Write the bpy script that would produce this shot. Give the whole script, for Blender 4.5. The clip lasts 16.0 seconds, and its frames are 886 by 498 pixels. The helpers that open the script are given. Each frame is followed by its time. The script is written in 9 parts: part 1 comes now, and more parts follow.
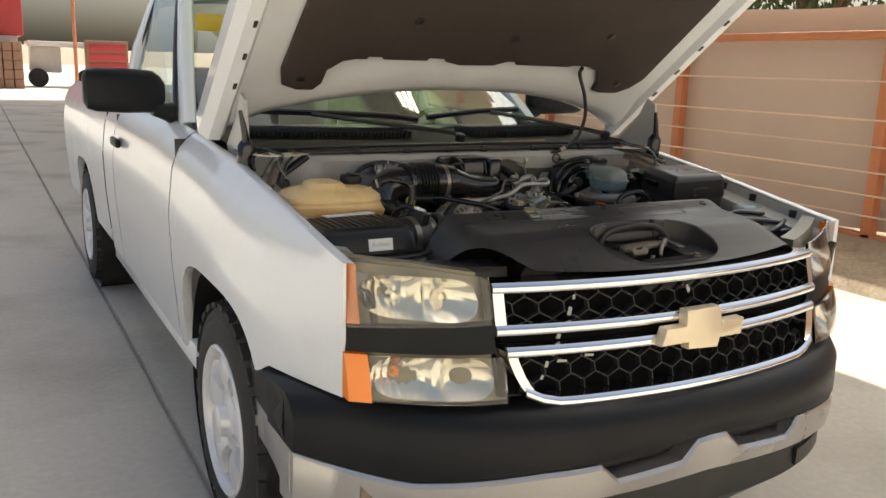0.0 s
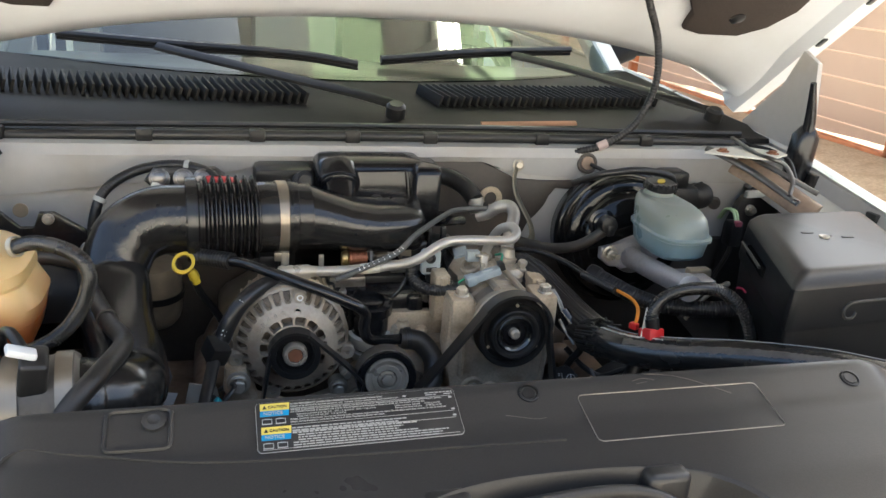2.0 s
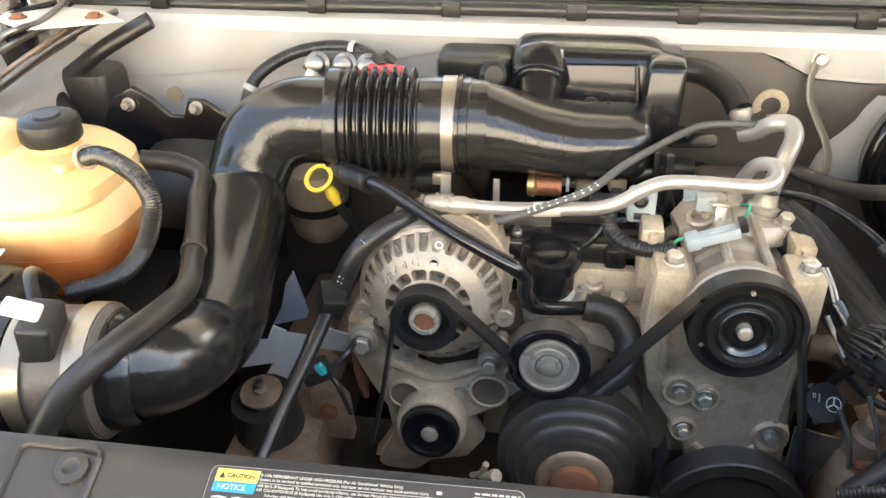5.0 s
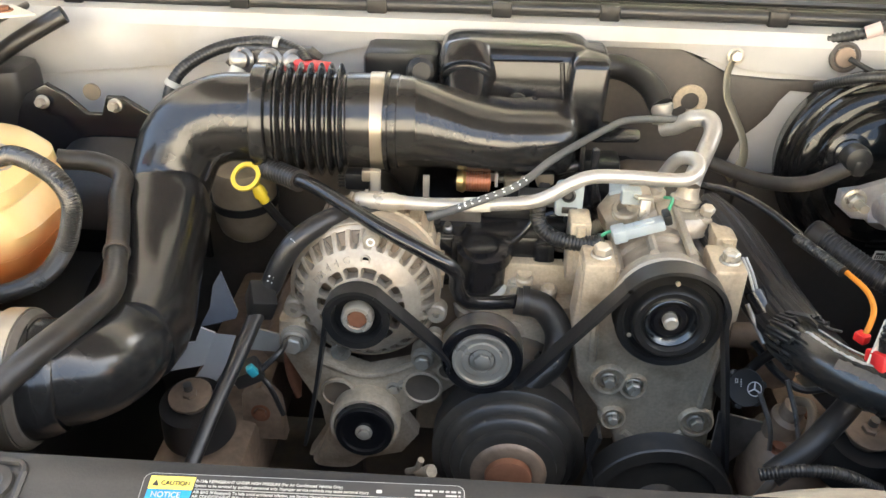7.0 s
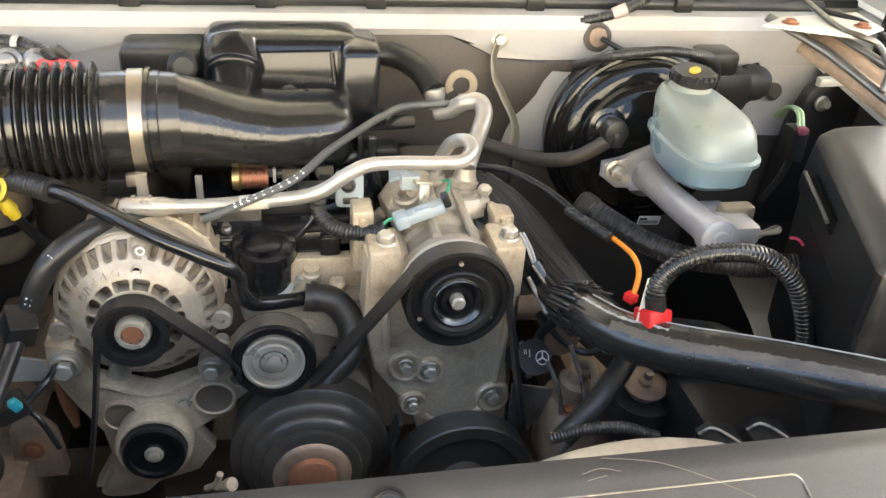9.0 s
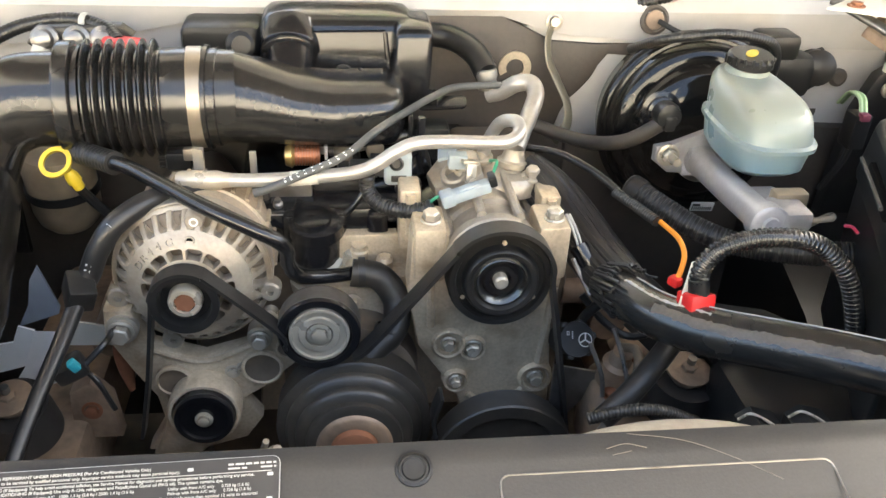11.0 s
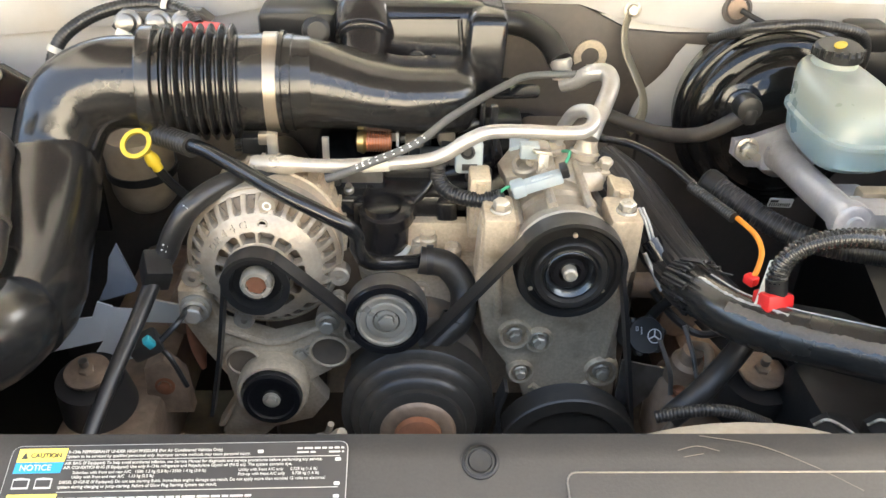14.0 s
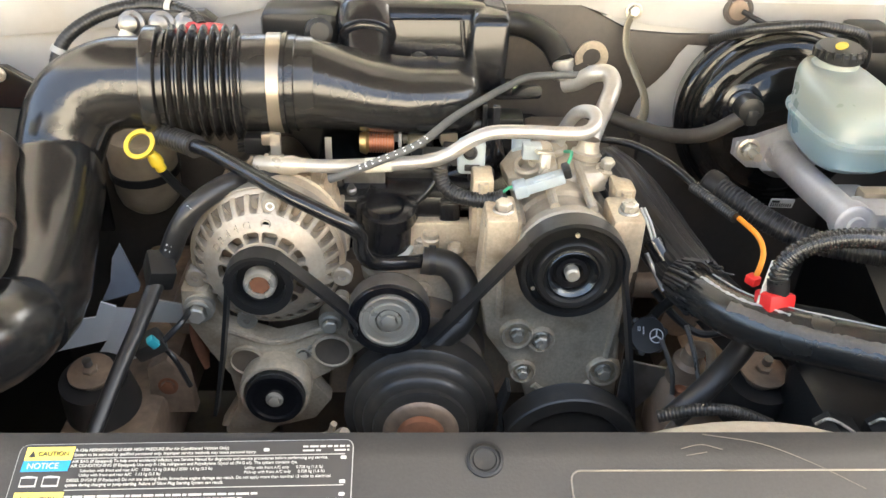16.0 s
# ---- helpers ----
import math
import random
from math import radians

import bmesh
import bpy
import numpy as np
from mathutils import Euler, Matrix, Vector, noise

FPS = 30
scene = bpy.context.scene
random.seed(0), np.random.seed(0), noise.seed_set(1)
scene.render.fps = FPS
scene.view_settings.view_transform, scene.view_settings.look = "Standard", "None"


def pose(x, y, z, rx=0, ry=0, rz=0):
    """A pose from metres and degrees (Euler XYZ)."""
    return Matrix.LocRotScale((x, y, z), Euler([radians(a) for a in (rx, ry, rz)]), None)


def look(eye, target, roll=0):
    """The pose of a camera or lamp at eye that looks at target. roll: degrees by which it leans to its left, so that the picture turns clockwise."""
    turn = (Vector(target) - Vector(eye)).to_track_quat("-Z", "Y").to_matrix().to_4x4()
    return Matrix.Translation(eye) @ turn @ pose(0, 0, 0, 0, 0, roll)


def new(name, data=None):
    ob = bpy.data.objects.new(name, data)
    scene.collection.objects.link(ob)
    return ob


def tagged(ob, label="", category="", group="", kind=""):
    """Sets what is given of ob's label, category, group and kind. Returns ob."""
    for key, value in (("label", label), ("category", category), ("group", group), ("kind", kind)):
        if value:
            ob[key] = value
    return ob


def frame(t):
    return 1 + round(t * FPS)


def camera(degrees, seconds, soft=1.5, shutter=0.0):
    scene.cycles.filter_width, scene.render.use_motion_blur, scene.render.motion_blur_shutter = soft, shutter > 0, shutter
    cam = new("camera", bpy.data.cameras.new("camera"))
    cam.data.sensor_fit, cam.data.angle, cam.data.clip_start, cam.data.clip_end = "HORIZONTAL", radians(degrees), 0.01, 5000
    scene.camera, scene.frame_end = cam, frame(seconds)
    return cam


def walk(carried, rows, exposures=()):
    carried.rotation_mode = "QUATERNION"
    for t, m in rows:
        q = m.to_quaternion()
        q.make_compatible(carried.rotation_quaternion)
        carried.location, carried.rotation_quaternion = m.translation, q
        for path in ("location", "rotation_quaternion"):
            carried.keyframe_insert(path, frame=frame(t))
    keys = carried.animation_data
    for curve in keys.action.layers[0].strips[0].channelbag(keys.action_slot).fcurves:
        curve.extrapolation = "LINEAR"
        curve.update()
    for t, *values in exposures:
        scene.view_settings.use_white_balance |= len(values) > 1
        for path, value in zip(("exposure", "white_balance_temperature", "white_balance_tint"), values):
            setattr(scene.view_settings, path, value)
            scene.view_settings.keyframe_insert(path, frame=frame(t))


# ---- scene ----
cam = camera(55.9, 16.0)
PATH = [
    (0, (-1.576, -1.601, 1.538), (-0.622, 0.105, 1.115), 1.9),
    (0.5, (-1.206, -1.263, 1.555), (-0.279, 0.444, 1.078), 2.6),
    (1, (-0.855, -0.955, 1.57), (0.004, 0.771, 1.037), 3.5),
    (1.5, (-0.575, -0.639, 1.582), (0.154, 1.13, 1.0), 4.1),
    (2, (-0.296, -0.431, 1.579), (0.221, 1.384, 0.915), 4.1),
    (2.5, (-0.163, -0.199, 1.568), (0.159, 1.612, 0.784), 2.7),
    (3, (-0.084, -0.061, 1.551), (0.064, 1.716, 0.646), 1.6),
    (3.5, (-0.033, -0.036, 1.543), (0.0, 1.708, 0.564), 1.1),
    (4, (-0.028, -0.045, 1.543), (-0.101, 1.677, 0.528), 0.5),
    (4.5, (-0.045, -0.061, 1.545), (-0.25, 1.649, 0.529), -0.2),
    (4.7, (-0.057, -0.07, 1.545), (-0.317, 1.637, 0.537), -0.6),
    (6.8, (-0.069, -0.075, 1.545), (-0.225, 1.647, 0.54), 0.8),
    (7, (-0.067, -0.072, 1.546), (-0.151, 1.649, 0.532), 1.3),
    (7.5, (-0.065, -0.065, 1.544), (0.027, 1.653, 0.523), 2.4),
    (8, (-0.044, -0.061, 1.53), (0.208, 1.651, 0.528), 3.1),
    (8.2, (-0.057, -0.058, 1.538), (0.299, 1.632, 0.53), 4.3),
    (10.3, (-0.019, -0.073, 1.532), (0.371, 1.613, 0.529), 3.8),
    (10.5, (-0.019, -0.075, 1.535), (0.32, 1.613, 0.518), 3.5),
    (11, (-0.027, -0.076, 1.533), (0.206, 1.617, 0.493), 2.9),
    (11.5, (-0.031, -0.076, 1.536), (0.117, 1.613, 0.475), 2.4),
    (12, (-0.033, -0.072, 1.532), (0.066, 1.613, 0.459), 2.1),
    (12.5, (-0.034, -0.071, 1.532), (0.046, 1.614, 0.458), 2.0),
    (13, (-0.034, -0.072, 1.533), (0.044, 1.613, 0.458), 2.0),
    (13.5, (-0.032, -0.074, 1.535), (0.046, 1.612, 0.463), 1.9),
    (14, (-0.032, -0.071, 1.533), (0.048, 1.615, 0.462), 1.9),
    (14.5, (-0.032, -0.068, 1.531), (0.049, 1.621, 0.462), 2.0),
    (15, (-0.034, -0.072, 1.536), (0.046, 1.619, 0.471), 1.9),
    (15.5, (-0.034, -0.073, 1.533), (0.044, 1.616, 0.464), 1.9),
    (16, (-0.035, -0.074, 1.534), (0.045, 1.614, 0.464), 1.9),
]
walk(cam, [(t, look(eye, target, roll)) for t, eye, target, roll in PATH], [(0, 0.4, 6500, 2), (0.5, 0.45, 6450, 2), (1.0, 0.65, 6150, 2), (1.5, 1.2, 6050, 2), (2.0, 1.8, 6050, 2), (2.5, 2.2, 6500, 2), (3.0, 2.6, 6700, 2), (4.0, 3.2, 6850, 2), (7.0, 3.12, 6800, 2), (10.5, 3.14, 6850, 2), (11.5, 3.27, 6850, 2), (16, 3.28, 6850, 2)])

# ---- light: open shade under a carport roof, sun outside ----
SUN_ELEV, SUN_ROT = 55.0, 50.0
world = bpy.data.worlds.new("sky")
scene.world = world
world.use_nodes = True
wn = world.node_tree.nodes
sky = wn.new("ShaderNodeTexSky")
sky.sky_type, sky.sun_disc = "NISHITA", False
sky.sun_elevation, sky.sun_rotation = radians(SUN_ELEV), radians(SUN_ROT)
sky.air_density, sky.dust_density = 0.8, 7.0
world.node_tree.links.new(sky.outputs[0], wn["Background"].inputs[0])
wn["Background"].inputs[1].default_value = 0.15
sun = new("sun", bpy.data.lights.new("sun", "SUN"))
sun.data.energy, sun.data.angle, sun.data.color = 5.0, radians(0.6), (1.0, 0.95, 0.87)
_az, _el = radians(SUN_ROT), radians(SUN_ELEV)
sun.matrix_world = look((0, 0, 20), (-20 * math.sin(_az) * math.cos(_el), -20 * math.cos(_az) * math.cos(_el), 20 - 20 * math.sin(_el)))


# ---- materials ----
def material(name, base, rough=0.5, metal=0.0, vary=0.15, grain=60.0, bump=0.1, coat=0.0, stain=None, stain_amount=0.35, stain_scale=6.0, trans=0.0, sub=0.0, emit=None, spec=0.5, rvary=0.12):
    """A surface with variation at two scales: broad stains and fine grain, with relief from the grain."""
    m = bpy.data.materials.new(name)
    m.use_nodes = True
    nt = m.node_tree
    n, l = nt.nodes, nt.links
    b = n["Principled BSDF"]
    tc = n.new("ShaderNodeTexCoord")
    fine = n.new("ShaderNodeTexNoise")
    fine.inputs["Scale"].default_value, fine.inputs["Detail"].default_value = grain, 6
    broad = n.new("ShaderNodeTexNoise")
    broad.inputs["Scale"].default_value, broad.inputs["Detail"].default_value = stain_scale, 5
    for t in (fine, broad):
        l.new(tc.outputs["Object"], t.inputs["Vector"])
    info = n.new("ShaderNodeObjectInfo")
    val = n.new("ShaderNodeMapRange")
    val.inputs[3].default_value, val.inputs[4].default_value = 1 - vary, 1 + vary
    l.new(fine.outputs[0], val.inputs[0])
    rnd = n.new("ShaderNodeMapRange")
    rnd.inputs[3].default_value, rnd.inputs[4].default_value = 0.93, 1.07
    l.new(info.outputs["Random"], rnd.inputs[0])
    mul = n.new("ShaderNodeMath")
    mul.operation = "MULTIPLY"
    l.new(val.outputs[0], mul.inputs[0])
    l.new(rnd.outputs[0], mul.inputs[1])
    mixs = n.new("ShaderNodeMix")
    mixs.data_type = "RGBA"
    mixs.inputs["A"].default_value = (*base, 1)
    mixs.inputs["B"].default_value = (*(stain or [c * 0.8 for c in base]), 1)
    ramp = n.new("ShaderNodeMapRange")
    ramp.inputs[1].default_value, ramp.inputs[2].default_value = 0.48, 0.72
    ramp.inputs[4].default_value = stain_amount
    l.new(broad.outputs[0], ramp.inputs[0])
    l.new(ramp.outputs[0], mixs.inputs["Factor"])
    hsv = n.new("ShaderNodeHueSaturation")
    l.new(mixs.outputs["Result"], hsv.inputs["Color"])
    l.new(mul.outputs[0], hsv.inputs["Value"])
    l.new(hsv.outputs[0], b.inputs["Base Color"])
    rr = n.new("ShaderNodeMapRange")
    rr.inputs[3].default_value, rr.inputs[4].default_value = max(0.02, rough - rvary), min(1, rough + rvary)
    l.new(broad.outputs[0], rr.inputs[0])
    l.new(rr.outputs[0], b.inputs["Roughness"])
    b.inputs["Metallic"].default_value = metal
    b.inputs["Specular IOR Level"].default_value = spec
    b.inputs["Coat Weight"].default_value = coat
    b.inputs["Coat Roughness"].default_value = 0.06
    b.inputs["Transmission Weight"].default_value = trans
    if sub:
        b.inputs["Subsurface Weight"].default_value = sub
        b.inputs["Subsurface Radius"].default_value = (0.02, 0.012, 0.006)
    if emit:
        b.inputs["Emission Color"].default_value, b.inputs["Emission Strength"].default_value = (*emit[:3], 1), emit[3]
    if bump:
        bp = n.new("ShaderNodeBump")
        bp.inputs["Strength"].default_value, bp.inputs["Distance"].default_value = bump, 0.002
        l.new(fine.outputs[0], bp.inputs["Height"])
        l.new(bp.outputs[0], b.inputs["Normal"])
    return m


WHITE = material("white_paint", (0.78, 0.79, 0.80), 0.22, coat=0.6, vary=0.02, bump=0.0, stain=(0.70, 0.69, 0.66), stain_amount=0.3, rvary=0.05)
# Bay's white paint, darkened beside WHITE to offset strong top light; stains added.
WHITE_IN = material("white_paint_dimmed", (0.44, 0.43, 0.41), 0.42, vary=0.06, bump=0.03, stain=(0.37, 0.31, 0.22), stain_amount=0.5, stain_scale=7)
PRIMER = material("pale_sealed_metal", (0.62, 0.60, 0.52), 0.5, vary=0.06, bump=0.05, stain=(0.45, 0.40, 0.30), stain_amount=0.5, stain_scale=12)
BLACK = material("black_plastic", (0.015, 0.0147, 0.0142), 0.34, spec=0.3, vary=0.2, grain=220, bump=0.06, stain=(0.04, 0.037, 0.033), stain_amount=0.5)
GLOSSB = material("shiny_black_plastic", (0.010, 0.010, 0.011), 0.20, vary=0.15, grain=90, bump=0.03, stain=(0.02, 0.019, 0.018), stain_amount=0.6, rvary=0.08, spec=0.6)
DUCT = material("semi_gloss_black_plastic", (0.020, 0.0190, 0.0178), 0.19, vary=0.08, grain=60, bump=0.0, stain=(0.020, 0.019, 0.018), stain_amount=0.0, rvary=0.0, spec=0.65)
ARMG = material("grey_hinge_steel", (0.20, 0.19, 0.175), 0.32, 0.8, vary=0.2, grain=80, bump=0.15, stain=(0.10, 0.075, 0.055), stain_amount=0.7, stain_scale=30)
COWLB = material("black_cowl_plastic", (0.010, 0.0098, 0.0095), 0.55, spec=0.14, vary=0.25, grain=160, bump=0.12, stain=(0.028, 0.025, 0.021), stain_amount=0.5, stain_scale=6)
RIM = material("silver_painted_rim", (0.74, 0.74, 0.75), 0.32, 0.25, vary=0.06, grain=60, bump=0.03, stain=(0.55, 0.52, 0.48), stain_amount=0.5, stain_scale=9)
GREYB = material("weathered_grey_black_plastic", (0.040, 0.038, 0.0355), 0.30, spec=0.25, vary=0.22, grain=520, bump=0.06, stain=(0.050, 0.047, 0.043), stain_amount=0.5, stain_scale=4, rvary=0.08)
TRIMB = material("charcoal_trim_plastic", (0.011, 0.0115, 0.0125), 0.42, spec=0.18, vary=0.12, grain=600, bump=0.15, stain=(0.03, 0.029, 0.028), stain_amount=0.4, stain_scale=3)
RUBBER = material("black_rubber", (0.018, 0.0175, 0.017), 0.34, vary=0.25, grain=160, bump=0.10, stain=(0.036, 0.032, 0.028), stain_amount=0.5, stain_scale=14)
TYRE = material("tyre_rubber", (0.024, 0.023, 0.022), 0.75, vary=0.25, grain=90, bump=0.2, stain=(0.06, 0.055, 0.048), stain_amount=0.6)
CAVITY = material("dark_greasy_metal", (0.13, 0.104, 0.078), 0.45, vary=0.4, grain=50, bump=0.4, stain=(0.22, 0.155, 0.095), stain_amount=0.7, stain_scale=16)
SHIELD = material("brown_black_insulation", (0.062, 0.052, 0.042), 0.6, vary=0.2, grain=120, bump=0.2, stain=(0.10, 0.080, 0.062), stain_amount=0.6, stain_scale=9)
PAD = material("dark_hood_insulation", (0.048, 0.036, 0.029), 0.95, vary=0.3, grain=260, bump=0.5, stain=(0.062, 0.047, 0.038), stain_amount=0.6)
CAST = material("dirty_cast_aluminium", (0.57, 0.475, 0.345), 0.40, 0.3, vary=0.28, grain=260, bump=0.4, stain=(0.31, 0.225, 0.14), stain_amount=0.8, stain_scale=24)
GRIME = material("oily_rust_brown_metal", (0.29, 0.205, 0.14), 0.42, 0.1, vary=0.35, grain=90, bump=0.5, stain=(0.11, 0.08, 0.056), stain_amount=0.8, stain_scale=18)
DULLST = material("dull_grey_steel", (0.26, 0.245, 0.225), 0.32, 0.8, vary=0.15, grain=120, bump=0.1, stain=(0.14, 0.12, 0.10), stain_amount=0.7, stain_scale=40)
MARKS = material("dirty_white_tape", (0.42, 0.41, 0.39), 0.6, vary=0.1, bump=0.05)
SLEEVE = material("split_loom_plastic", (0.022, 0.021, 0.019), 0.25, spec=0.8, vary=0.2, grain=160, bump=0.08, stain=(0.035, 0.03, 0.025), stain_amount=0.7, stain_scale=14)
WORN = material("scuffed_plastic", (0.105, 0.088, 0.070), 0.45, vary=0.35, grain=300, bump=0.3, stain=(0.05, 0.043, 0.036), stain_amount=0.7, stain_scale=30)
# Flat near-black that stands for the shade inside hollows.
VOID = material("hollow_shade_black", (0.006, 0.006, 0.006), 0.9, vary=0.0, bump=0.0, spec=0.05)
TEAL = material("teal_plastic", (0.03, 0.28, 0.32), 0.4, vary=0.05, bump=0.0)
BOOST = material("gloss_black_enamel", (0.007, 0.007, 0.007), 0.09, vary=0.1, grain=40, bump=0.01, rvary=0.04, spec=0.40, stain=(0.02, 0.018, 0.015), stain_amount=0.5, stain_scale=20)
ALU = material("clean_cast_aluminium", (0.38, 0.335, 0.27), 0.36, 0.35, vary=0.18, grain=220, bump=0.25, stain=(0.26, 0.21, 0.155), stain_amount=0.75, stain_scale=26)
PIPE = material("brushed_aluminium_pipe", (0.44, 0.42, 0.385), 0.36, 0.6, vary=0.10, grain=160, bump=0.08, stain=(0.36, 0.31, 0.245), stain_amount=0.6, stain_scale=22)
STEEL = material("zinc_steel", (0.47, 0.425, 0.345), 0.30, 0.4, vary=0.12, grain=120, bump=0.08, stain=(0.32, 0.26, 0.18), stain_amount=0.6, stain_scale=30)
CLAMP = material("band_clamp_steel", (0.36, 0.315, 0.25), 0.36, 0.8, vary=0.1, grain=120, bump=0.03, stain=(0.26, 0.21, 0.155), stain_amount=0.6, stain_scale=30)
CHROME = material("chrome", (0.82, 0.82, 0.82), 0.10, 1.0, vary=0.02, grain=40, bump=0.02, stain=(0.72, 0.70, 0.66), stain_amount=0.3, rvary=0.05)
BUMPC = material("painted_silver_bumper", (0.55, 0.53, 0.50), 0.30, 0.8, vary=0.04, grain=60, bump=0.03, stain=(0.46, 0.43, 0.39), stain_amount=0.5, stain_scale=4)
GOLD = material("gold_emblem", (0.72, 0.60, 0.42), 0.30, 0.45, vary=0.03, bump=0.02)
YELLOW = material("yellow_plastic", (0.58, 0.42, 0.03), 0.4, vary=0.06, bump=0.03)
DISH = material("worn_bare_steel", (0.10, 0.105, 0.105), 0.22, 0.9, vary=0.2, grain=90, bump=0.05, stain=(0.03, 0.03, 0.03), stain_amount=0.8, stain_scale=30)
PALEBLUE = material("pale_blue_grey_plastic", (0.33, 0.38, 0.40), 0.38, vary=0.08, bump=0.03, stain=(0.25, 0.26, 0.25), stain_amount=0.5, stain_scale=40)
# White paint as it looks in shade, the blue-grey put into the colour.
GREYBLUE = material("shaded_white_paint", (0.27, 0.30, 0.35), 0.6, vary=0.12, grain=60, bump=0.15)
RED = material("red_plastic", (0.62, 0.02, 0.02), 0.42, vary=0.08, bump=0.03)
ORANGE = material("orange_wire", (0.75, 0.25, 0.02), 0.5, vary=0.06, bump=0.02)
AMBER = material("amber_lens", (0.85, 0.22, 0.01), 0.18, vary=0.06, grain=200, bump=0.25, coat=0.5)
TAN = material("coolant_stained_bottle", (0.80, 0.58, 0.25), 0.4, vary=0.06, grain=40, bump=0.03, stain=(0.62, 0.28, 0.10), stain_amount=0.6, stain_scale=7, sub=0.25)
MILKY = material("translucent_white_plastic", (0.36, 0.42, 0.42), 0.28, vary=0.04, grain=60, bump=0.03, stain=(0.47, 0.46, 0.32), stain_amount=0.8, stain_scale=9, sub=0.3)
COPPER = material("copper_coil", (0.42, 0.17, 0.09), 0.4, 0.7, vary=0.15, grain=200, bump=0.1)
BRASS = material("brass_fitting", (0.62, 0.44, 0.18), 0.35, 0.9, vary=0.1, bump=0.05)
RUST = material("rusty_steel", (0.30, 0.13, 0.07), 0.6, 0.4, vary=0.25, grain=120, bump=0.3)
PAPER = material("white_label", (0.80, 0.80, 0.78), 0.5, vary=0.04, bump=0.02)
INK = material("black_print", (0.022, 0.021, 0.020), 0.4, vary=0.2, bump=0.0, stain=(0.05, 0.043, 0.036), stain_amount=0.4, stain_scale=18)
BLUE = material("blue_print", (0.01, 0.24, 0.48), 0.45, vary=0.05, bump=0.0)
GOLDP = material("faded_yellow_print", (0.52, 0.38, 0.04), 0.5, vary=0.1, bump=0.0)
CANM = material("dusty_tan_can", (0.25, 0.205, 0.145), 0.45, 0.2, vary=0.2, grain=60, bump=0.1, stain=(0.14, 0.11, 0.08), stain_amount=0.7, stain_scale=14)
PRINT = material("grey_white_print", (0.40, 0.40, 0.38), 0.5, vary=0.08, bump=0.0)
DUSTY = material("dusty_old_rubber", (0.027, 0.0245, 0.0215), 0.42, spec=0.45, vary=0.3, grain=120, bump=0.15, stain=(0.075, 0.061, 0.046), stain_amount=0.7, stain_scale=12)
DUSTP = material("dust_filmed_black_metal", (0.036, 0.0325, 0.028), 0.36, spec=0.5, vary=0.3, grain=90, bump=0.1, stain=(0.085, 0.070, 0.052), stain_amount=0.7, stain_scale=14)
GREYP = material("dusty_grey_plastic", (0.095, 0.083, 0.068), 0.4, vary=0.25, grain=140, bump=0.08, stain=(0.13, 0.11, 0.085), stain_amount=0.6, stain_scale=12)
MCALU = material("pale_cast_cylinder", (0.442, 0.429, 0.429), 0.36, 0.4, vary=0.15, grain=200, bump=0.2, stain=(0.325, 0.293, 0.260), stain_amount=0.6, stain_scale=22)
LYELLOW = material("yellow_print", (0.68, 0.55, 0.10), 0.45, vary=0.05, bump=0.0)
REFL = material("headlamp_reflector", (0.80, 0.79, 0.75), 0.16, 0.95, vary=0.04, grain=40, bump=0.12, stain=(0.62, 0.55, 0.40), stain_amount=0.5)
BEZEL = material("lamp_bezel", (0.20, 0.18, 0.13), 0.32, 0.3, vary=0.1, bump=0.03)
CONCRETE = material("worn_concrete", (0.50, 0.455, 0.40), 0.8, vary=0.16, grain=28, bump=0.35, stain=(0.27, 0.235, 0.20), stain_amount=0.7, stain_scale=0.9)
DIRT = material("gravel_bed", (0.36, 0.27, 0.19), 0.95, vary=0.5, grain=35, bump=1.0, stain=(0.24, 0.17, 0.11), stain_amount=0.7, stain_scale=5)
FENCE = material("orange_painted_steel", (0.56, 0.20, 0.085), 0.5, vary=0.12, grain=80, bump=0.1, stain=(0.42, 0.14, 0.06), stain_amount=0.5)
WIRE = material("fence_wire", (0.82, 0.60, 0.46), 0.4, 0.1, vary=0.1, bump=0.0)
SCREEN = material("brown_screen_cloth", (0.60, 0.45, 0.355), 0.9, vary=0.06, grain=500, bump=0.3, stain=(0.52, 0.385, 0.30), stain_amount=0.5, stain_scale=1.2)
ROOFM = material("carport_roof_sheet", (0.70, 0.69, 0.64), 0.6, vary=0.06, grain=8, bump=0.05)
CREAM = material("cream_wall", (0.80, 0.745, 0.66), 0.8, vary=0.06, grain=20, bump=0.1)
LIGHTP = material("lit_tube", (0.9, 0.9, 0.85), 0.4, vary=0.0, bump=0, emit=(1.0, 0.93, 0.72, 14.0))
REDWALL = material("faded_red_paint", (0.50, 0.05, 0.05), 0.5, vary=0.08, grain=10, bump=0.1)
WOODM = material("old_timber", (0.36, 0.19, 0.11), 0.7, vary=0.25, grain=14, bump=0.3)
LEAFM = material("leaves", (0.07, 0.10, 0.03), 0.6, vary=0.4, grain=3, bump=0.1)
TRUNKM = material("bark", (0.16, 0.11, 0.07), 0.9, vary=0.3, grain=20, bump=0.6)


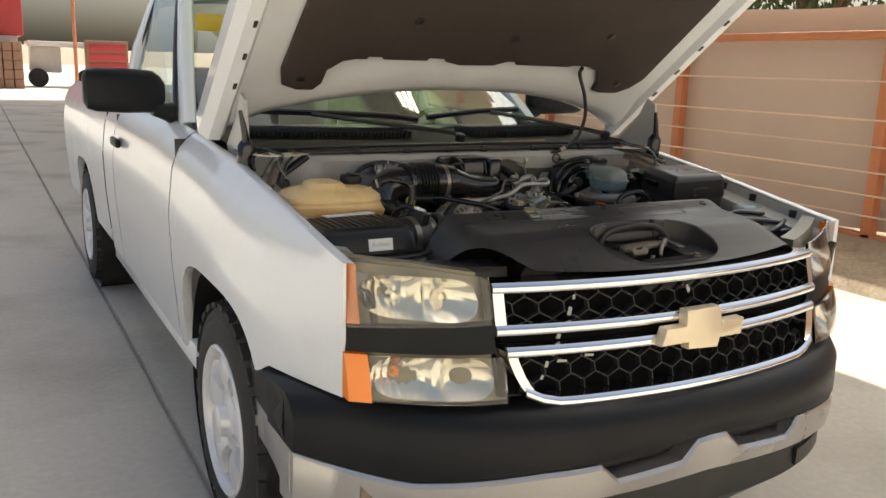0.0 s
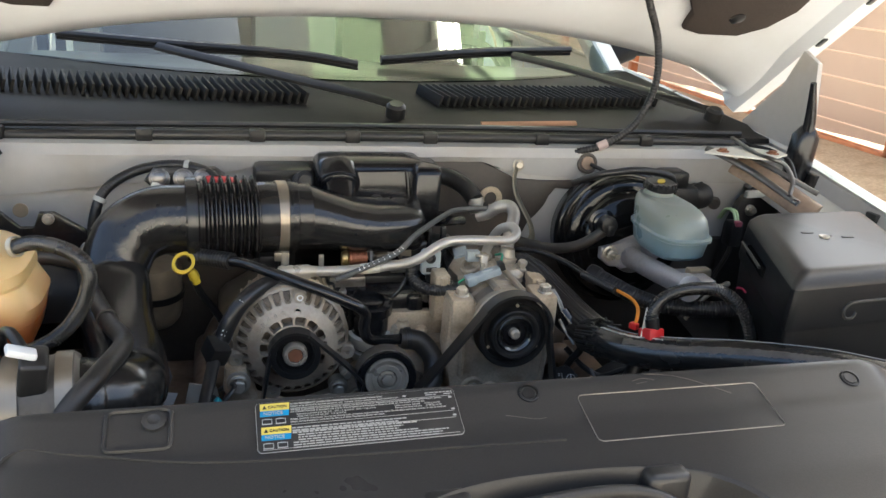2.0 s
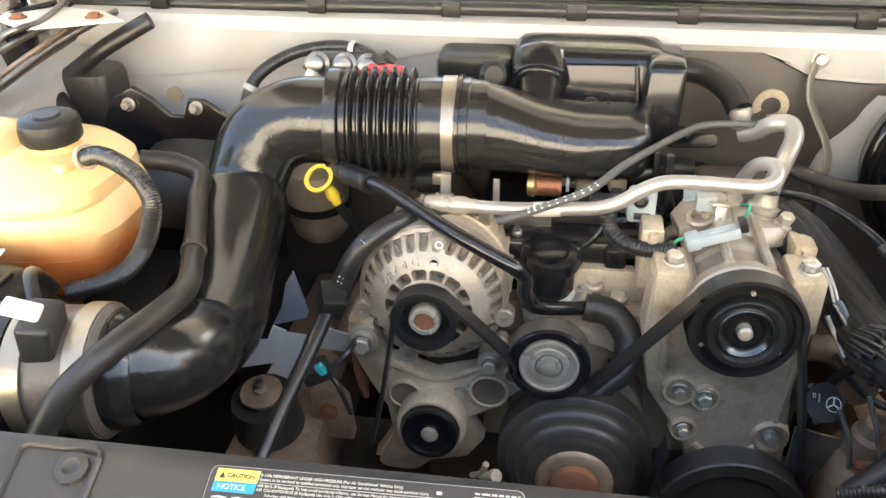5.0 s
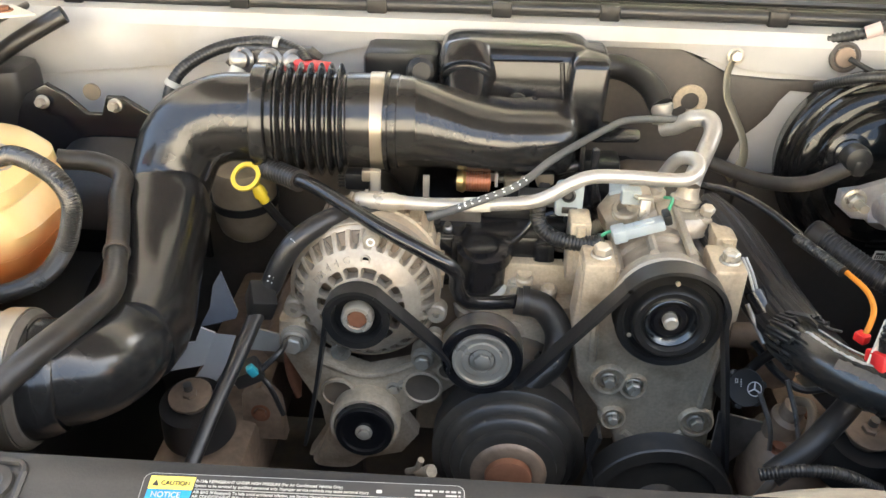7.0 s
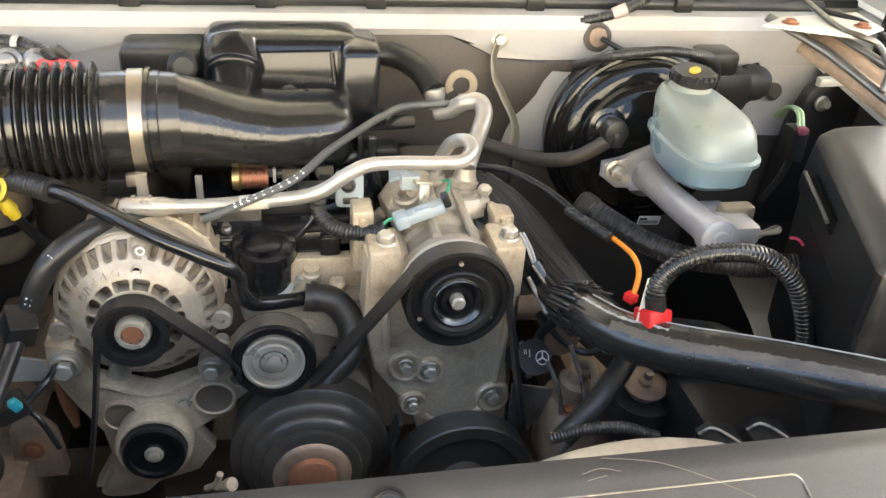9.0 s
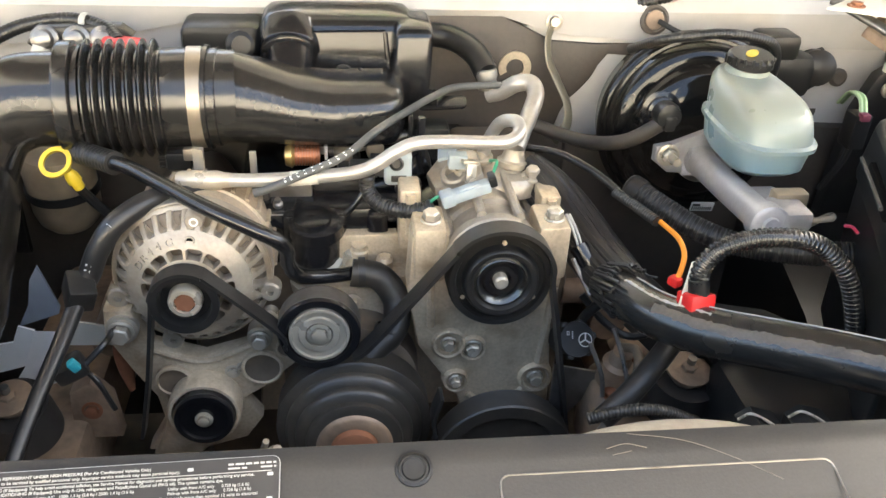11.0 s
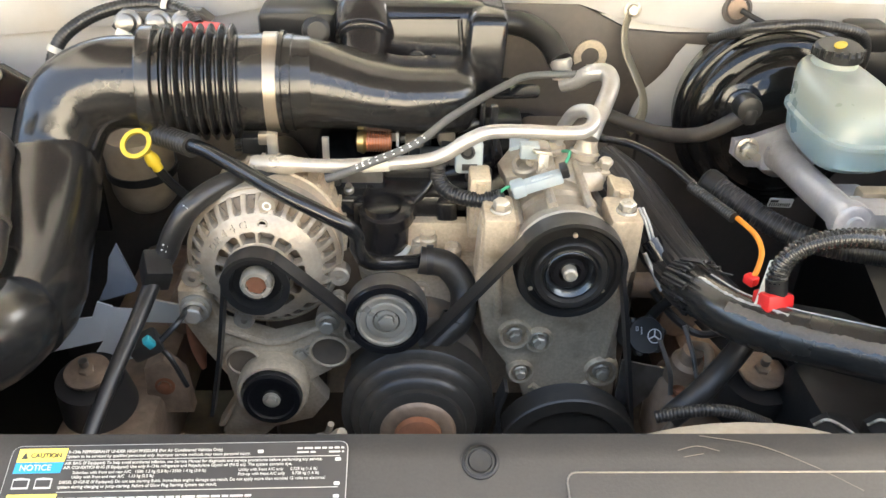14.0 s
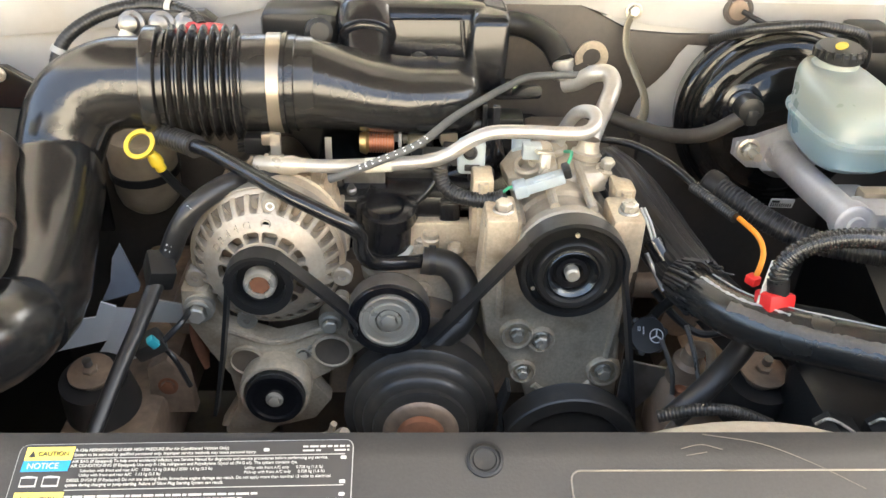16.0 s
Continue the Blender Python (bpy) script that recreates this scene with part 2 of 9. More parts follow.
def bottle_material(name, low, high, z0, z1, rough=0.3, blotch=0.02):
    """Translucent plastic that shows the stained liquid up to a soft level (heights above the thing's base)."""
    m = material(name, high, rough, vary=0.05, grain=45, bump=0.02, sub=0.3)
    nt = m.node_tree
    n, l = nt.nodes, nt.links
    tc, b = n.new("ShaderNodeTexCoord"), n["Principled BSDF"]
    sep = n.new("ShaderNodeSeparateXYZ")
    l.new(tc.outputs["Object"], sep.inputs[0])
    nz = n.new("ShaderNodeTexNoise")
    nz.inputs["Scale"].default_value, nz.inputs["Detail"].default_value = 14, 4
    l.new(tc.outputs["Object"], nz.inputs["Vector"])
    ad = n.new("ShaderNodeMath")
    ad.operation = "MULTIPLY_ADD"
    ad.inputs[1].default_value = blotch * 2
    l.new(nz.outputs[0], ad.inputs[0])
    l.new(sep.outputs[2], ad.inputs[2])
    rp = n.new("ShaderNodeMapRange")
    rp.interpolation_type = "SMOOTHSTEP"
    rp.inputs[1].default_value, rp.inputs[2].default_value = z0 + blotch, z1 + blotch
    l.new(ad.outputs[0], rp.inputs[0])
    mx = n.new("ShaderNodeMix")
    mx.data_type = "RGBA"
    mx.inputs["A"].default_value, mx.inputs["B"].default_value = (*low, 1), (*high, 1)
    l.new(rp.outputs[0], mx.inputs["Factor"])
    l.new(mx.outputs["Result"], b.inputs["Base Color"])
    return m


BRAKEF = bottle_material("brake_fluid_bottle", (0.175, 0.262, 0.305), (0.245, 0.268, 0.232), 0.025, 0.085, blotch=0.016)
COOLB = bottle_material("coolant_bottle", (0.42, 0.115, 0.025), (0.78, 0.56, 0.26), 0.080, 0.150, blotch=0.025)


def glass_material(name, tint, rough=0.0):
    m = bpy.data.materials.new(name)
    m.use_nodes = True
    b = m.node_tree.nodes["Principled BSDF"]
    b.inputs["Base Color"].default_value = (*tint, 1)
    b.inputs["Roughness"].default_value = rough
    b.inputs["Transmission Weight"].default_value = 1.0
    b.inputs["IOR"].default_value = 1.45
    return m


SKYLIGHT = bpy.data.materials.new("translucent_roof_sheet")
SKYLIGHT.use_nodes = True
_tr = SKYLIGHT.node_tree.nodes.new("ShaderNodeBsdfTranslucent")
_tr.inputs[0].default_value = (0.62, 0.68, 0.52, 1)
SKYLIGHT.node_tree.links.new(_tr.outputs[0], SKYLIGHT.node_tree.nodes["Material Output"].inputs[0])
GLASS = glass_material("tinted_glass", (0.72, 0.78, 0.68))
LENS = glass_material("hazy_clear_lens", (0.97, 0.95, 0.88), 0.04)


# ---- mesh helpers ----
def root_of(ob):
    while ob.parent:
        ob = ob.parent
    return ob


def to_mesh(name, bm, mat, sharp=38):
    me = bpy.data.meshes.new(name)
    bmesh.ops.recalc_face_normals(bm, faces=bm.faces[:])
    for f in bm.faces:
        f.smooth = True
    bm.to_mesh(me)
    bm.free()
    me.materials.append(mat)
    me.set_sharp_from_angle(angle=radians(sharp))
    return me


LOOSE = {"bolt", "boss", "lug", "pocket", "ear", "sensor_block", "nut", "rail_bracket", "rivet", "pad_clip", "crease", "brake_line"}


def islands(bm):
    """The bmesh's loose pieces, those whose boxes meet taken together, as lists of faces."""
    left, out = set(bm.verts), []
    while left:
        seen, todo = set(), [left.pop()]
        while todo:
            v = todo.pop()
            seen.add(v)
            for e in v.link_edges:
                w = e.other_vert(v)
                if w in left:
                    left.discard(w)
                    todo.append(w)
        lo = Vector([min(v.co[i] for v in seen) for i in range(3)])
        hi = Vector([max(v.co[i] for v in seen) for i in range(3)])
        out.append([seen, lo, hi])
    k = 0
    while k < len(out):
        for j in range(k + 1, len(out)):
            if all(out[k][1][i] <= out[j][2][i] + 0.0005 and out[j][1][i] <= out[k][2][i] + 0.0005 for i in range(3)):
                a, b = out[k], out.pop(j)
                out[k] = [a[0] | b[0], Vector(map(min, a[1], b[1])), Vector(map(max, a[2], b[2]))]
                k = -1
                break
        k += 1
    return [o[0] for o in out]


def part(name, bm, mat, parent, label="", sharp=38):
    if name in LOOSE:
        groups = islands(bm)
        if len(groups) > 1:
            last = None
            for g in groups:
                one, idx = bmesh.new(), {}
                for v in g:
                    idx[v] = one.verts.new(v.co)
                for f in {f for v in g for f in v.link_faces}:
                    one.faces.new([idx[v] for v in f.verts])
                last = part(name, one, mat, parent, label, sharp)
            bm.free()
            return last
    off = root_of(parent).location
    bmesh.ops.translate(bm, verts=bm.verts[:], vec=-off)
    ob = new(name, to_mesh(name, bm, mat, sharp))
    ob.parent = parent
    if label:
        ob["label"] = label
    return ob


def thing(name, label, category, at, group="", kind=""):
    ob = new(name)
    ob.location = at
    return tagged(ob, label, category, group, kind)


def solo(name, bm, mat, label, category, group="", kind="", sharp=38):
    ob = new(name, to_mesh(name, bm, mat, sharp))
    return tagged(ob, label, category, group, kind)


def BM():
    return bmesh.new()


def box(bm, lo, hi, bevel=0.0, seg=2, turn=None):
    r = bmesh.ops.create_cube(bm, size=1.0)
    vs = r["verts"]
    c = [(a + b) / 2 for a, b in zip(lo, hi)]
    for v in vs:
        v.co = Vector([v.co[i] * (hi[i] - lo[i]) for i in range(3)])
    if turn is not None:
        for v in vs:
            v.co = turn @ v.co
    for v in vs:
        v.co += Vector(c)
    if bevel:
        es = list({e for v in vs for e in v.link_edges})
        bmesh.ops.bevel(bm, geom=es, offset=bevel, segments=seg, profile=0.5, affect="EDGES", clamp_overlap=True)
    return bm


def rot(rx=0, ry=0, rz=0):
    return Euler([radians(a) for a in (rx, ry, rz)]).to_matrix()


def frame_of(axis):
    axis = Vector(axis).normalized()
    side = axis.orthogonal().normalized()
    return side, axis.cross(side).normalized(), axis


def lathe(bm, at, axis, prof, seg=32, a0=0.0, a1=360.0, squash=1.0):
    """Turns the profile (distance along the axis, radius) about the axis through at."""
    s, u, a = frame_of(axis)
    at = Vector(at)
    full = abs(a1 - a0 - 360) < 1e-3
    rings = []
    for d, r in prof:
        if r < 1e-6:
            rings.append([bm.verts.new(at + a * d)])
            continue
        k = seg if full else seg + 1
        rings.append([bm.verts.new(at + a * d + (s * math.cos(t) + u * math.sin(t) * squash) * r) for t in [radians(a0 + (a1 - a0) * i / seg) for i in range(k)]])
    for p, q in zip(rings, rings[1:]):
        k = max(len(p), len(q))
        for i in range(k if full else k - 1):
            j = (i + 1) % k
            f = [p[i % len(p)], p[j % len(p)], q[j % len(q)], q[i % len(q)]]
            f = list(dict.fromkeys(f))
            if len(f) > 2:
                bm.faces.new(f)
    return bm


def smooth_path(pts, n=8):
    """Catmull-Rom through the points (any tuple length)."""
    p = [np.array(q, float) for q in pts]
    p = [2 * p[0] - p[1]] + p + [2 * p[-1] - p[-2]]
    out = []
    for i in range(1, len(p) - 2):
        for k in range(n):
            t = k / n
            a, b, c, d = p[i - 1], p[i], p[i + 1], p[i + 2]
            out.append(0.5 * (2 * b + (c - a) * t + (2 * a - 5 * b + 4 * c - d) * t * t + (3 * b - a - 3 * c + d) * t ** 3))
    out.append(p[-2])
    return out


def even(path, step):
    """The path walked in even steps."""
    d = np.r_[0, np.cumsum([np.linalg.norm(b[:3] - a[:3]) for a, b in zip(path, path[1:])])]
    k = max(2, int(d[-1] / step))
    arr = np.array(path)
    return [np.array([np.interp(s, d, arr[:, c]) for c in range(arr.shape[1])]) for s in np.linspace(0, d[-1], k)]


def tube(bm, pts, r=None, seg=14, n=8, ridge=0.0, pitch=0.0, flat=1.0, cap=True):
    """A tube along the points (x, y, z[, radius]); ridge and pitch make it corrugated; flat squashes it."""
    pts = [tuple(p) + ((r,) if len(p) == 3 else ()) for p in pts]
    path = smooth_path(pts, n) if len(pts) > 2 else [np.array(p, float) for p in pts]
    if ridge:
        path = even(path, pitch / 4)
    prev, rings = None, []
    for i, q in enumerate(path):
        a = path[max(0, i - 1)][:3]
        b = path[min(len(path) - 1, i + 1)][:3]
        t = Vector(b - a).normalized()
        side = t.orthogonal().normalized() if prev is None else (prev - t * prev.dot(t)).normalized()
        prev = side
        up = t.cross(side)
        rad = q[3] + (ridge if ridge and i % 4 in (1, 2) else 0.0)
        c = Vector(q[:3])
        rings.append([bm.verts.new(c + (side * math.cos(w) + up * math.sin(w) * flat) * rad) for w in [2 * math.pi * k / seg for k in range(seg)]])
    for p, q in zip(rings, rings[1:]):
        for k in range(seg):
            bm.faces.new((p[k], p[(k + 1) % seg], q[(k + 1) % seg], q[k]))
    if cap:
        bm.faces.new(rings[0]), bm.faces.new(rings[-1])
    return bm


def loft(bm, rings, cap=True, closed=True):
    """Skins rings of equally many points."""
    vs = [[bm.verts.new(Vector(p)) for p in r] for r in rings]
    for p, q in zip(vs, vs[1:]):
        k = len(p)
        for i in range(k if closed else k - 1):
            bm.faces.new((p[i], p[(i + 1) % k], q[(i + 1) % k], q[i]))
    if cap and closed:
        bm.faces.new(vs[0]), bm.faces.new(vs[-1])
    return bm


def oval(c, ax, ay, ra, rb, seg=24, power=2.0):
    """A ring round c in the plane of ax and ay; power above 2 squares it."""
    c, ax, ay = Vector(c), Vector(ax), Vector(ay)
    out = []
    for i in range(seg):
        t = 2 * math.pi * i / seg
        co, si = math.cos(t), math.sin(t)
        out.append(c + ax * ra * math.copysign(abs(co) ** (2 / power), co) + ay * rb * math.copysign(abs(si) ** (2 / power), si))
    return out


def plate(bm, outline, depth, origin=(0, 0, 0), ax=(1, 0, 0), ay=(0, 0, 1), bevel=0.0):
    """Extrudes the outline (a, b), laid in the plane of ax and ay at origin, by depth along ax x ay (both ways meet the plane)."""
    ax, ay, o = Vector(ax).normalized(), Vector(ay).normalized(), Vector(origin)
    nrm = ax.cross(ay).normalized()
    vs = [bm.verts.new(o + ax * a + ay * b) for a, b in outline]
    f = bm.faces.new(vs)
    r = bmesh.ops.extrude_face_region(bm, geom=[f])
    top = [e for e in r["geom"] if isinstance(e, bmesh.types.BMVert)]
    for v in top:
        v.co += nrm * depth
    if bevel:
        tops = set(top)
        es = [e for v in top for e in v.link_edges if all(w in tops for w in e.verts)]
        bmesh.ops.bevel(bm, geom=list(set(es)), offset=bevel, segments=2, profile=0.5, affect="EDGES")
    return bm


def rounded(x0, y0, x1, y1, r, k=4):
    """A rounded rectangle's outline."""
    out = []
    for cx, cy, a in ((x1 - r, y1 - r, 0), (x0 + r, y1 - r, 90), (x0 + r, y0 + r, 180), (x1 - r, y0 + r, 270)):
        out += [(cx + r * math.cos(radians(a + 90 * i / k)), cy + r * math.sin(radians(a + 90 * i / k))) for i in range(k + 1)]
    return out


def sheet(bm, rows):
    """A skin over rows of points."""
    vs = [[bm.verts.new(Vector(p)) for p in r] for r in rows]
    for p, q in zip(vs, vs[1:]):
        for i in range(len(p) - 1):
            bm.faces.new((p[i], p[i + 1], q[i + 1], q[i]))
    return bm


def thicken(bm, t):
    bmesh.ops.recalc_face_normals(bm, faces=bm.faces[:])
    bmesh.ops.solidify(bm, geom=bm.faces[:], thickness=t)
    return bm


def bolt(bm, at, axis, r=0.007, h=0.006, flange=1.5):
    """A hexagon bolt head with a flange, its base at at, pointing along the axis."""
    lathe(bm, at, axis, [(0, 0), (0, r * flange), (h * 0.25, r * flange), (h * 0.35, r * 1.1)], 16)
    lathe(bm, at, axis, [(h * 0.3, 0), (h * 0.3, r), (h * 0.9, r), (h, r * 0.82), (h, 0)], 6)
    return bm


def bars(bm, o, ax, ay, lines, thick=0.0004):
    """Rows of printed bars: (a0, a1, b, height) on the plane of ax and ay at o."""
    ax, ay, o = Vector(ax).normalized(), Vector(ay).normalized(), Vector(o)
    up = ax.cross(ay)
    for a0, a1, b, hgt in lines:
        q = [o + ax * a + ay * bb for a, bb in ((a0, b), (a1, b), (a1, b + hgt), (a0, b + hgt))]
        lo = [bm.verts.new(p) for p in q]
        hi = [bm.verts.new(p + up * thick) for p in q]
        bm.faces.new(hi)
        for i in range(4):
            bm.faces.new((lo[i], lo[(i + 1) % 4], hi[(i + 1) % 4], hi[i]))
    return bm


def text_mesh(words, size, o, ax, ay, mat, parent, name="lettering", thick=0.0003):
    """Words in the built-in font, turned into a mesh part on the plane of ax and ay."""
    cu = bpy.data.curves.new("words", "FONT")
    cu.body, cu.size, cu.extrude = words, size, thick
    tmp = bpy.data.objects.new("words", cu)
    scene.collection.objects.link(tmp)
    me = bpy.data.meshes.new_from_object(tmp.evaluated_get(bpy.context.evaluated_depsgraph_get()))
    bpy.data.objects.remove(tmp)
    bm = BM()
    bm.from_mesh(me)
    ax, ay = Vector(ax).normalized(), Vector(ay).normalized()
    up = ax.cross(ay)
    for v in bm.verts:
        v.co = Vector(o) + ax * v.co.x + ay * v.co.y + up * v.co.z
    return part(name, bm, mat, parent)


# ---- the setting ----
bm = BM()
xs_ = [-300, -30, -6, -0.944, -0.936, -0.920, -0.912, 3.5, 30, 300]
zs_ = [0, 0, 0, 0, -0.03, -0.03, 0, 0, 0, 0]
sheet(bm, [[(x, y, z) for x, z in zip(xs_, zs_)] for y in (-300, -20, 0, 10, 40, 300)])
solo("ground", bm, CONCRETE, "worn grey concrete slab with a dark joint", "ground", kind="structure")

# raised gravel bed under the fence
bm = BM()
rows_ = []
for i in range(60):
    y = -6 + i * 0.5
    rows_.append([(x, y, z + 0.03 * noise.noise((x * 2, y * 2, 0))) for x, z in ((3.95, -0.06), (4.15, 0.08), (4.5, 0.16), (4.9, 0.20), (5.6, 0.22), (8.0, 0.22), (14, 0.2))])
sheet(bm, rows_)
solo("gravel_bed", bm, DIRT, "brown gravel bed along the fence", "gravel", kind="structure")

# carport roof with its purlins, over the truck
bm = BM()
for i in range(1, 54):
    y0 = 0.6 + i * 0.6
    for xa, xb in (((-0.6, 0.1), (0.9, 1.9), (2.7, 4.7)) if 1.7 < y0 < 4.0 else ((-0.6, 4.7),)):
        plate(bm, [(xa, 4.25), (xb, 4.25), (xb, 4.29), (xa, 4.29)], 0.56, (0, y0 + 0.58, 0))
    box(bm, (-0.6, y0 - 0.02, 4.27), (4.7, y0 + 0.03, 4.33))
solo("ceiling", bm, ROOFM, "pale ribbed metal carport roof", "roof", kind="structure")
bm = BM()
for y in range(1, 33, 4):
    box(bm, (-0.6, y - 0.06, 4.02), (4.65, y + 0.06, 4.245), 0.01)
solo("roof_beams", bm, ROOFM, "pale steel beams under the carport roof", "beam", kind="structure")

# translucent roof panels and a lit lamp, which the windshield mirrors
for xa in (0.1, 1.9):
    b = BM()
    box(b, (xa, 1.8, 4.262), (xa + 0.8, 4.18, 4.268))
    solo("skylight_panel", b, SKYLIGHT, "milky translucent roof panel", "skylight", kind="structure")
for lx in (1.65,):
    lamp = thing("ceiling_light", "lit ceiling light in a white tray under the roof", "ceiling light", (lx, 3.1, 4.25))
    b = BM()
    box(b, (lx - 0.17, 2.85, 4.10), (lx + 0.17, 3.35, 4.25), 0.01)
    part("tray", b, ROOFM, lamp)
    for dx in (-0.11, 0.0, 0.11):
        b = BM()
        lathe(b, (lx + dx, 2.87, 4.085), (0, 1, 0), [(0, 0), (0, 0.03), (0.46, 0.03), (0.46, 0)], 12)
        part("tube", b, LIGHTP, lamp)

# fence: posts, rails, wires and the cloth behind them
FX = 5.2
fence = thing("fence", "orange steel fence with taut wires and brown screen cloth", "fence", (FX, 3, 0.2))
for i in range(-2, 6):
    y = 2.885 + i * 2.40
    bm = BM()
    box(bm, (FX - 0.05, y - 0.05, 0.1), (FX + 0.05, y + 0.05, 1.93), 0.008)
    part("post", bm, FENCE, fence)
for z, w in ((1.945, 0.045), (0.215, 0.04)):
    bm = BM()
    box(bm, (FX - 0.05, -4, z - w), (FX + 0.05, 16, z + w * 0.6), 0.008)
    part("rail", bm, FENCE, fence)
for z in (1.545, 1.22, 0.995, 0.775, 0.575, 0.395):
    bm = BM()
    tube(bm, [(FX - 0.055, -4, z), (FX - 0.055, 16, z)], 0.0085, 8)
    part("wire", bm, WIRE, fence)
bm = BM()
rows_ = []
for j in range(9):
    z = 0.25 + j * 0.245
    rows_.append([(FX + 0.14 + 0.015 * math.sin(i * 1.7 + j) , -5 + i * 0.4, z + 0.02 * math.sin(i * 0.8)) for i in range(60)])
sheet(bm, rows_)
thicken(bm, 0.004)
part("screen_cloth", bm, SCREEN, fence, "brown woven screen cloth")


def tree(at, h, spread, seed):
    rnd = random.Random(seed)
    t = thing("tree", "leafy green tree behind the fence", "tree", at, group="trees behind the fence")
    x, y, z = at
    b = BM()
    tube(b, [(x, y, z, 0.16), (x + 0.05, y, z + h * 0.35, 0.12), (x - 0.05, y + 0.1, z + h * 0.7, 0.06)], None, 10)
    for k in range(6):
        a = rnd.uniform(0, 6.28)
        tube(b, [(x, y, z + h * 0.4, 0.06), (x + spread * 0.4 * math.cos(a), y + spread * 0.4 * math.sin(a), z + h * 0.65, 0.035), (x + spread * 0.8 * math.cos(a), y + spread * 0.8 * math.sin(a), z + h * 0.8, 0.012)], None, 7)
    part("trunk", b, TRUNKM, t)
    vs, fs = [], []
    for k in range(2600):
        a, u = rnd.uniform(0, 6.28), rnd.random() ** 0.5
        clump = 0.75 + 0.35 * math.sin(3 * a + seed) * math.sin(k % 7)
        zz = rnd.uniform(0.38, 1.05)
        r = spread * u * clump * (1.1 - abs(zz - 0.68))
        c = Vector((x + r * math.cos(a), y + r * math.sin(a), z + h * zz))
        e = Euler((rnd.uniform(0, 3), rnd.uniform(0, 3), rnd.uniform(0, 3))).to_matrix()
        s = rnd.uniform(0.05, 0.10)
        i = len(vs)
        vs += [c + e @ Vector(p) * s for p in ((-1, 0, 0), (0, -0.45, 0.1), (1, 0, 0), (0, 0.45, 0.1))]
        fs.append((i, i + 1, i + 2, i + 3))
    me = bpy.data.meshes.new("crown")
    me.from_pydata([tuple(v - Vector(at)) for v in vs], [], fs)
    me.materials.append(LEAFM)
    ob = new("crown", me)
    ob.parent = t
    return t


for i in range(5):
    tree((7.6 + 0.5 * (i % 2), 0.5 + i * 2.6, 0.0), 3.6 + 0.3 * (i % 3), 1.6, i + 3)

# the yard far behind
yard = thing("storage_shed", "faded red shed wall in the far yard", "shed", (-3.4, 46, 0))
bm = BM()
box(bm, (-6.5, 44, 2.4), (0.66, 48, 5.8), 0.05)
part("wall", bm, REDWALL, yard)
bm = BM()
box(bm, (-6.5, 44.2, 0), (0.4, 47.8, 2.4), 0.02)
part("base_wall", bm, CREAM, yard)
for k in range(3):
    w = thing("timber_stack", "stacked brown timber on bearers", "timber", (-0.4 - k * 2.0, 43, 0), group="timber stacks")
    for r in range(5):
        for c in range(4):
            bm = BM()
            x0 = -1.2 - k * 1.9 + c * 0.42
            box(bm, (x0, 41.5 + 0.05 * r, r * 0.42), (x0 + 0.38, 44, r * 0.42 + 0.41), 0.02)
            part("beam", bm, WOODM, w)
pk = thing("work_trailer", "grey flatbed trailer loaded with parts in the sun", "trailer", (2.5, 45, 0))
bm = BM()
box(bm, (0.8, 44, 1.95), (4.6, 47, 2.2), 0.03)
part("bed", bm, CREAM, pk)
bm = BM()
box(bm, (0.9, 44.6, 0.7), (2.3, 46.4, 1.95), 0.1)
part("tank", bm, ROOFM, pk)
for k in range(2):
    bm = BM()
    lathe(bm, (1.2 + k * 2.2, 44.2, 0.45), (0, 1, 0), [(0, 0), (0, 0.45), (0.3, 0.45), (0.3, 0)], 20)
    part("wheel", bm, TYRE, pk)
ch = thing("drawer_chest", "dark red metal drawer chest standing in the yard", "chest", (4.2, 43, 0))
bm = BM()
box(bm, (3.3, 43, -0.01), (5.2, 44, 2.3), 0.03)
part("case", bm, WOODM, ch)
for k in range(4):
    bm = BM()
    box(bm, (3.4, 42.93, 0.45 + k * 0.45), (5.1, 43.0, 0.8 + k * 0.45), 0.02)
    part("drawer", bm, REDWALL, ch)
bm = BM()
tube(bm, [(2.5, 40, 0), (2.5, 40, 6)], 0.08, 10)
solo("pole", bm, FENCE, "slim rusty steel pole in the yard", "pole")
# low bare hills in the distance
bm = BM()
rows_ = []
for j, (d, hh) in enumerate(((150, 0), (190, 5), (240, 9), (290, 6))):
    rows_.append([(x, d, -0.5 + hh * (0.55 + 0.6 * noise.noise((x * 0.012, j * 3.0, 0)))) for x in range(-280, 300, 14)])
sheet(bm, rows_)
solo("backdrop", bm, DIRT, "low tan hills in haze", "hills", kind="structure")
# unseen cream wall added in front of the carport to bounce sunlight
bm = BM()
box(bm, (-18, -8.6, 0), (12, -8.3, 5.4))
solo("wall_south", bm, CREAM, "unseen cream wall added to bounce sunlight", "wall", kind="structure")

# ---- the truck ----
truck = thing("pickup_truck", "white work pickup with the hood propped open, parked on concrete", "truck", (0, 2.5, 0))


def lerp(x, pts):
    return float(np.interp(x, [p[0] for p in pts], [p[1] for p in pts]))


def top_line(y):
    return lerp(y, [(0.05, 1.085), (0.2, 1.105), (0.6, 1.165), (1.08, 1.235), (1.9, 1.29), (5.6, 1.33)])


def side_x(y, d):
    x = lerp(d, [(0, 0.872), (0.015, 0.892), (0.05, 0.925), (0.12, 0.952), (0.30, 0.972), (0.5, 0.965), (0.85, 0.935)])
    if y < 0.95:
        w = min(1.0, ((0.95 - y) / 0.82) ** 1.7)
        x = x * (1 - w) + min(x, 0.874 - 0.004 * w) * w
    return x


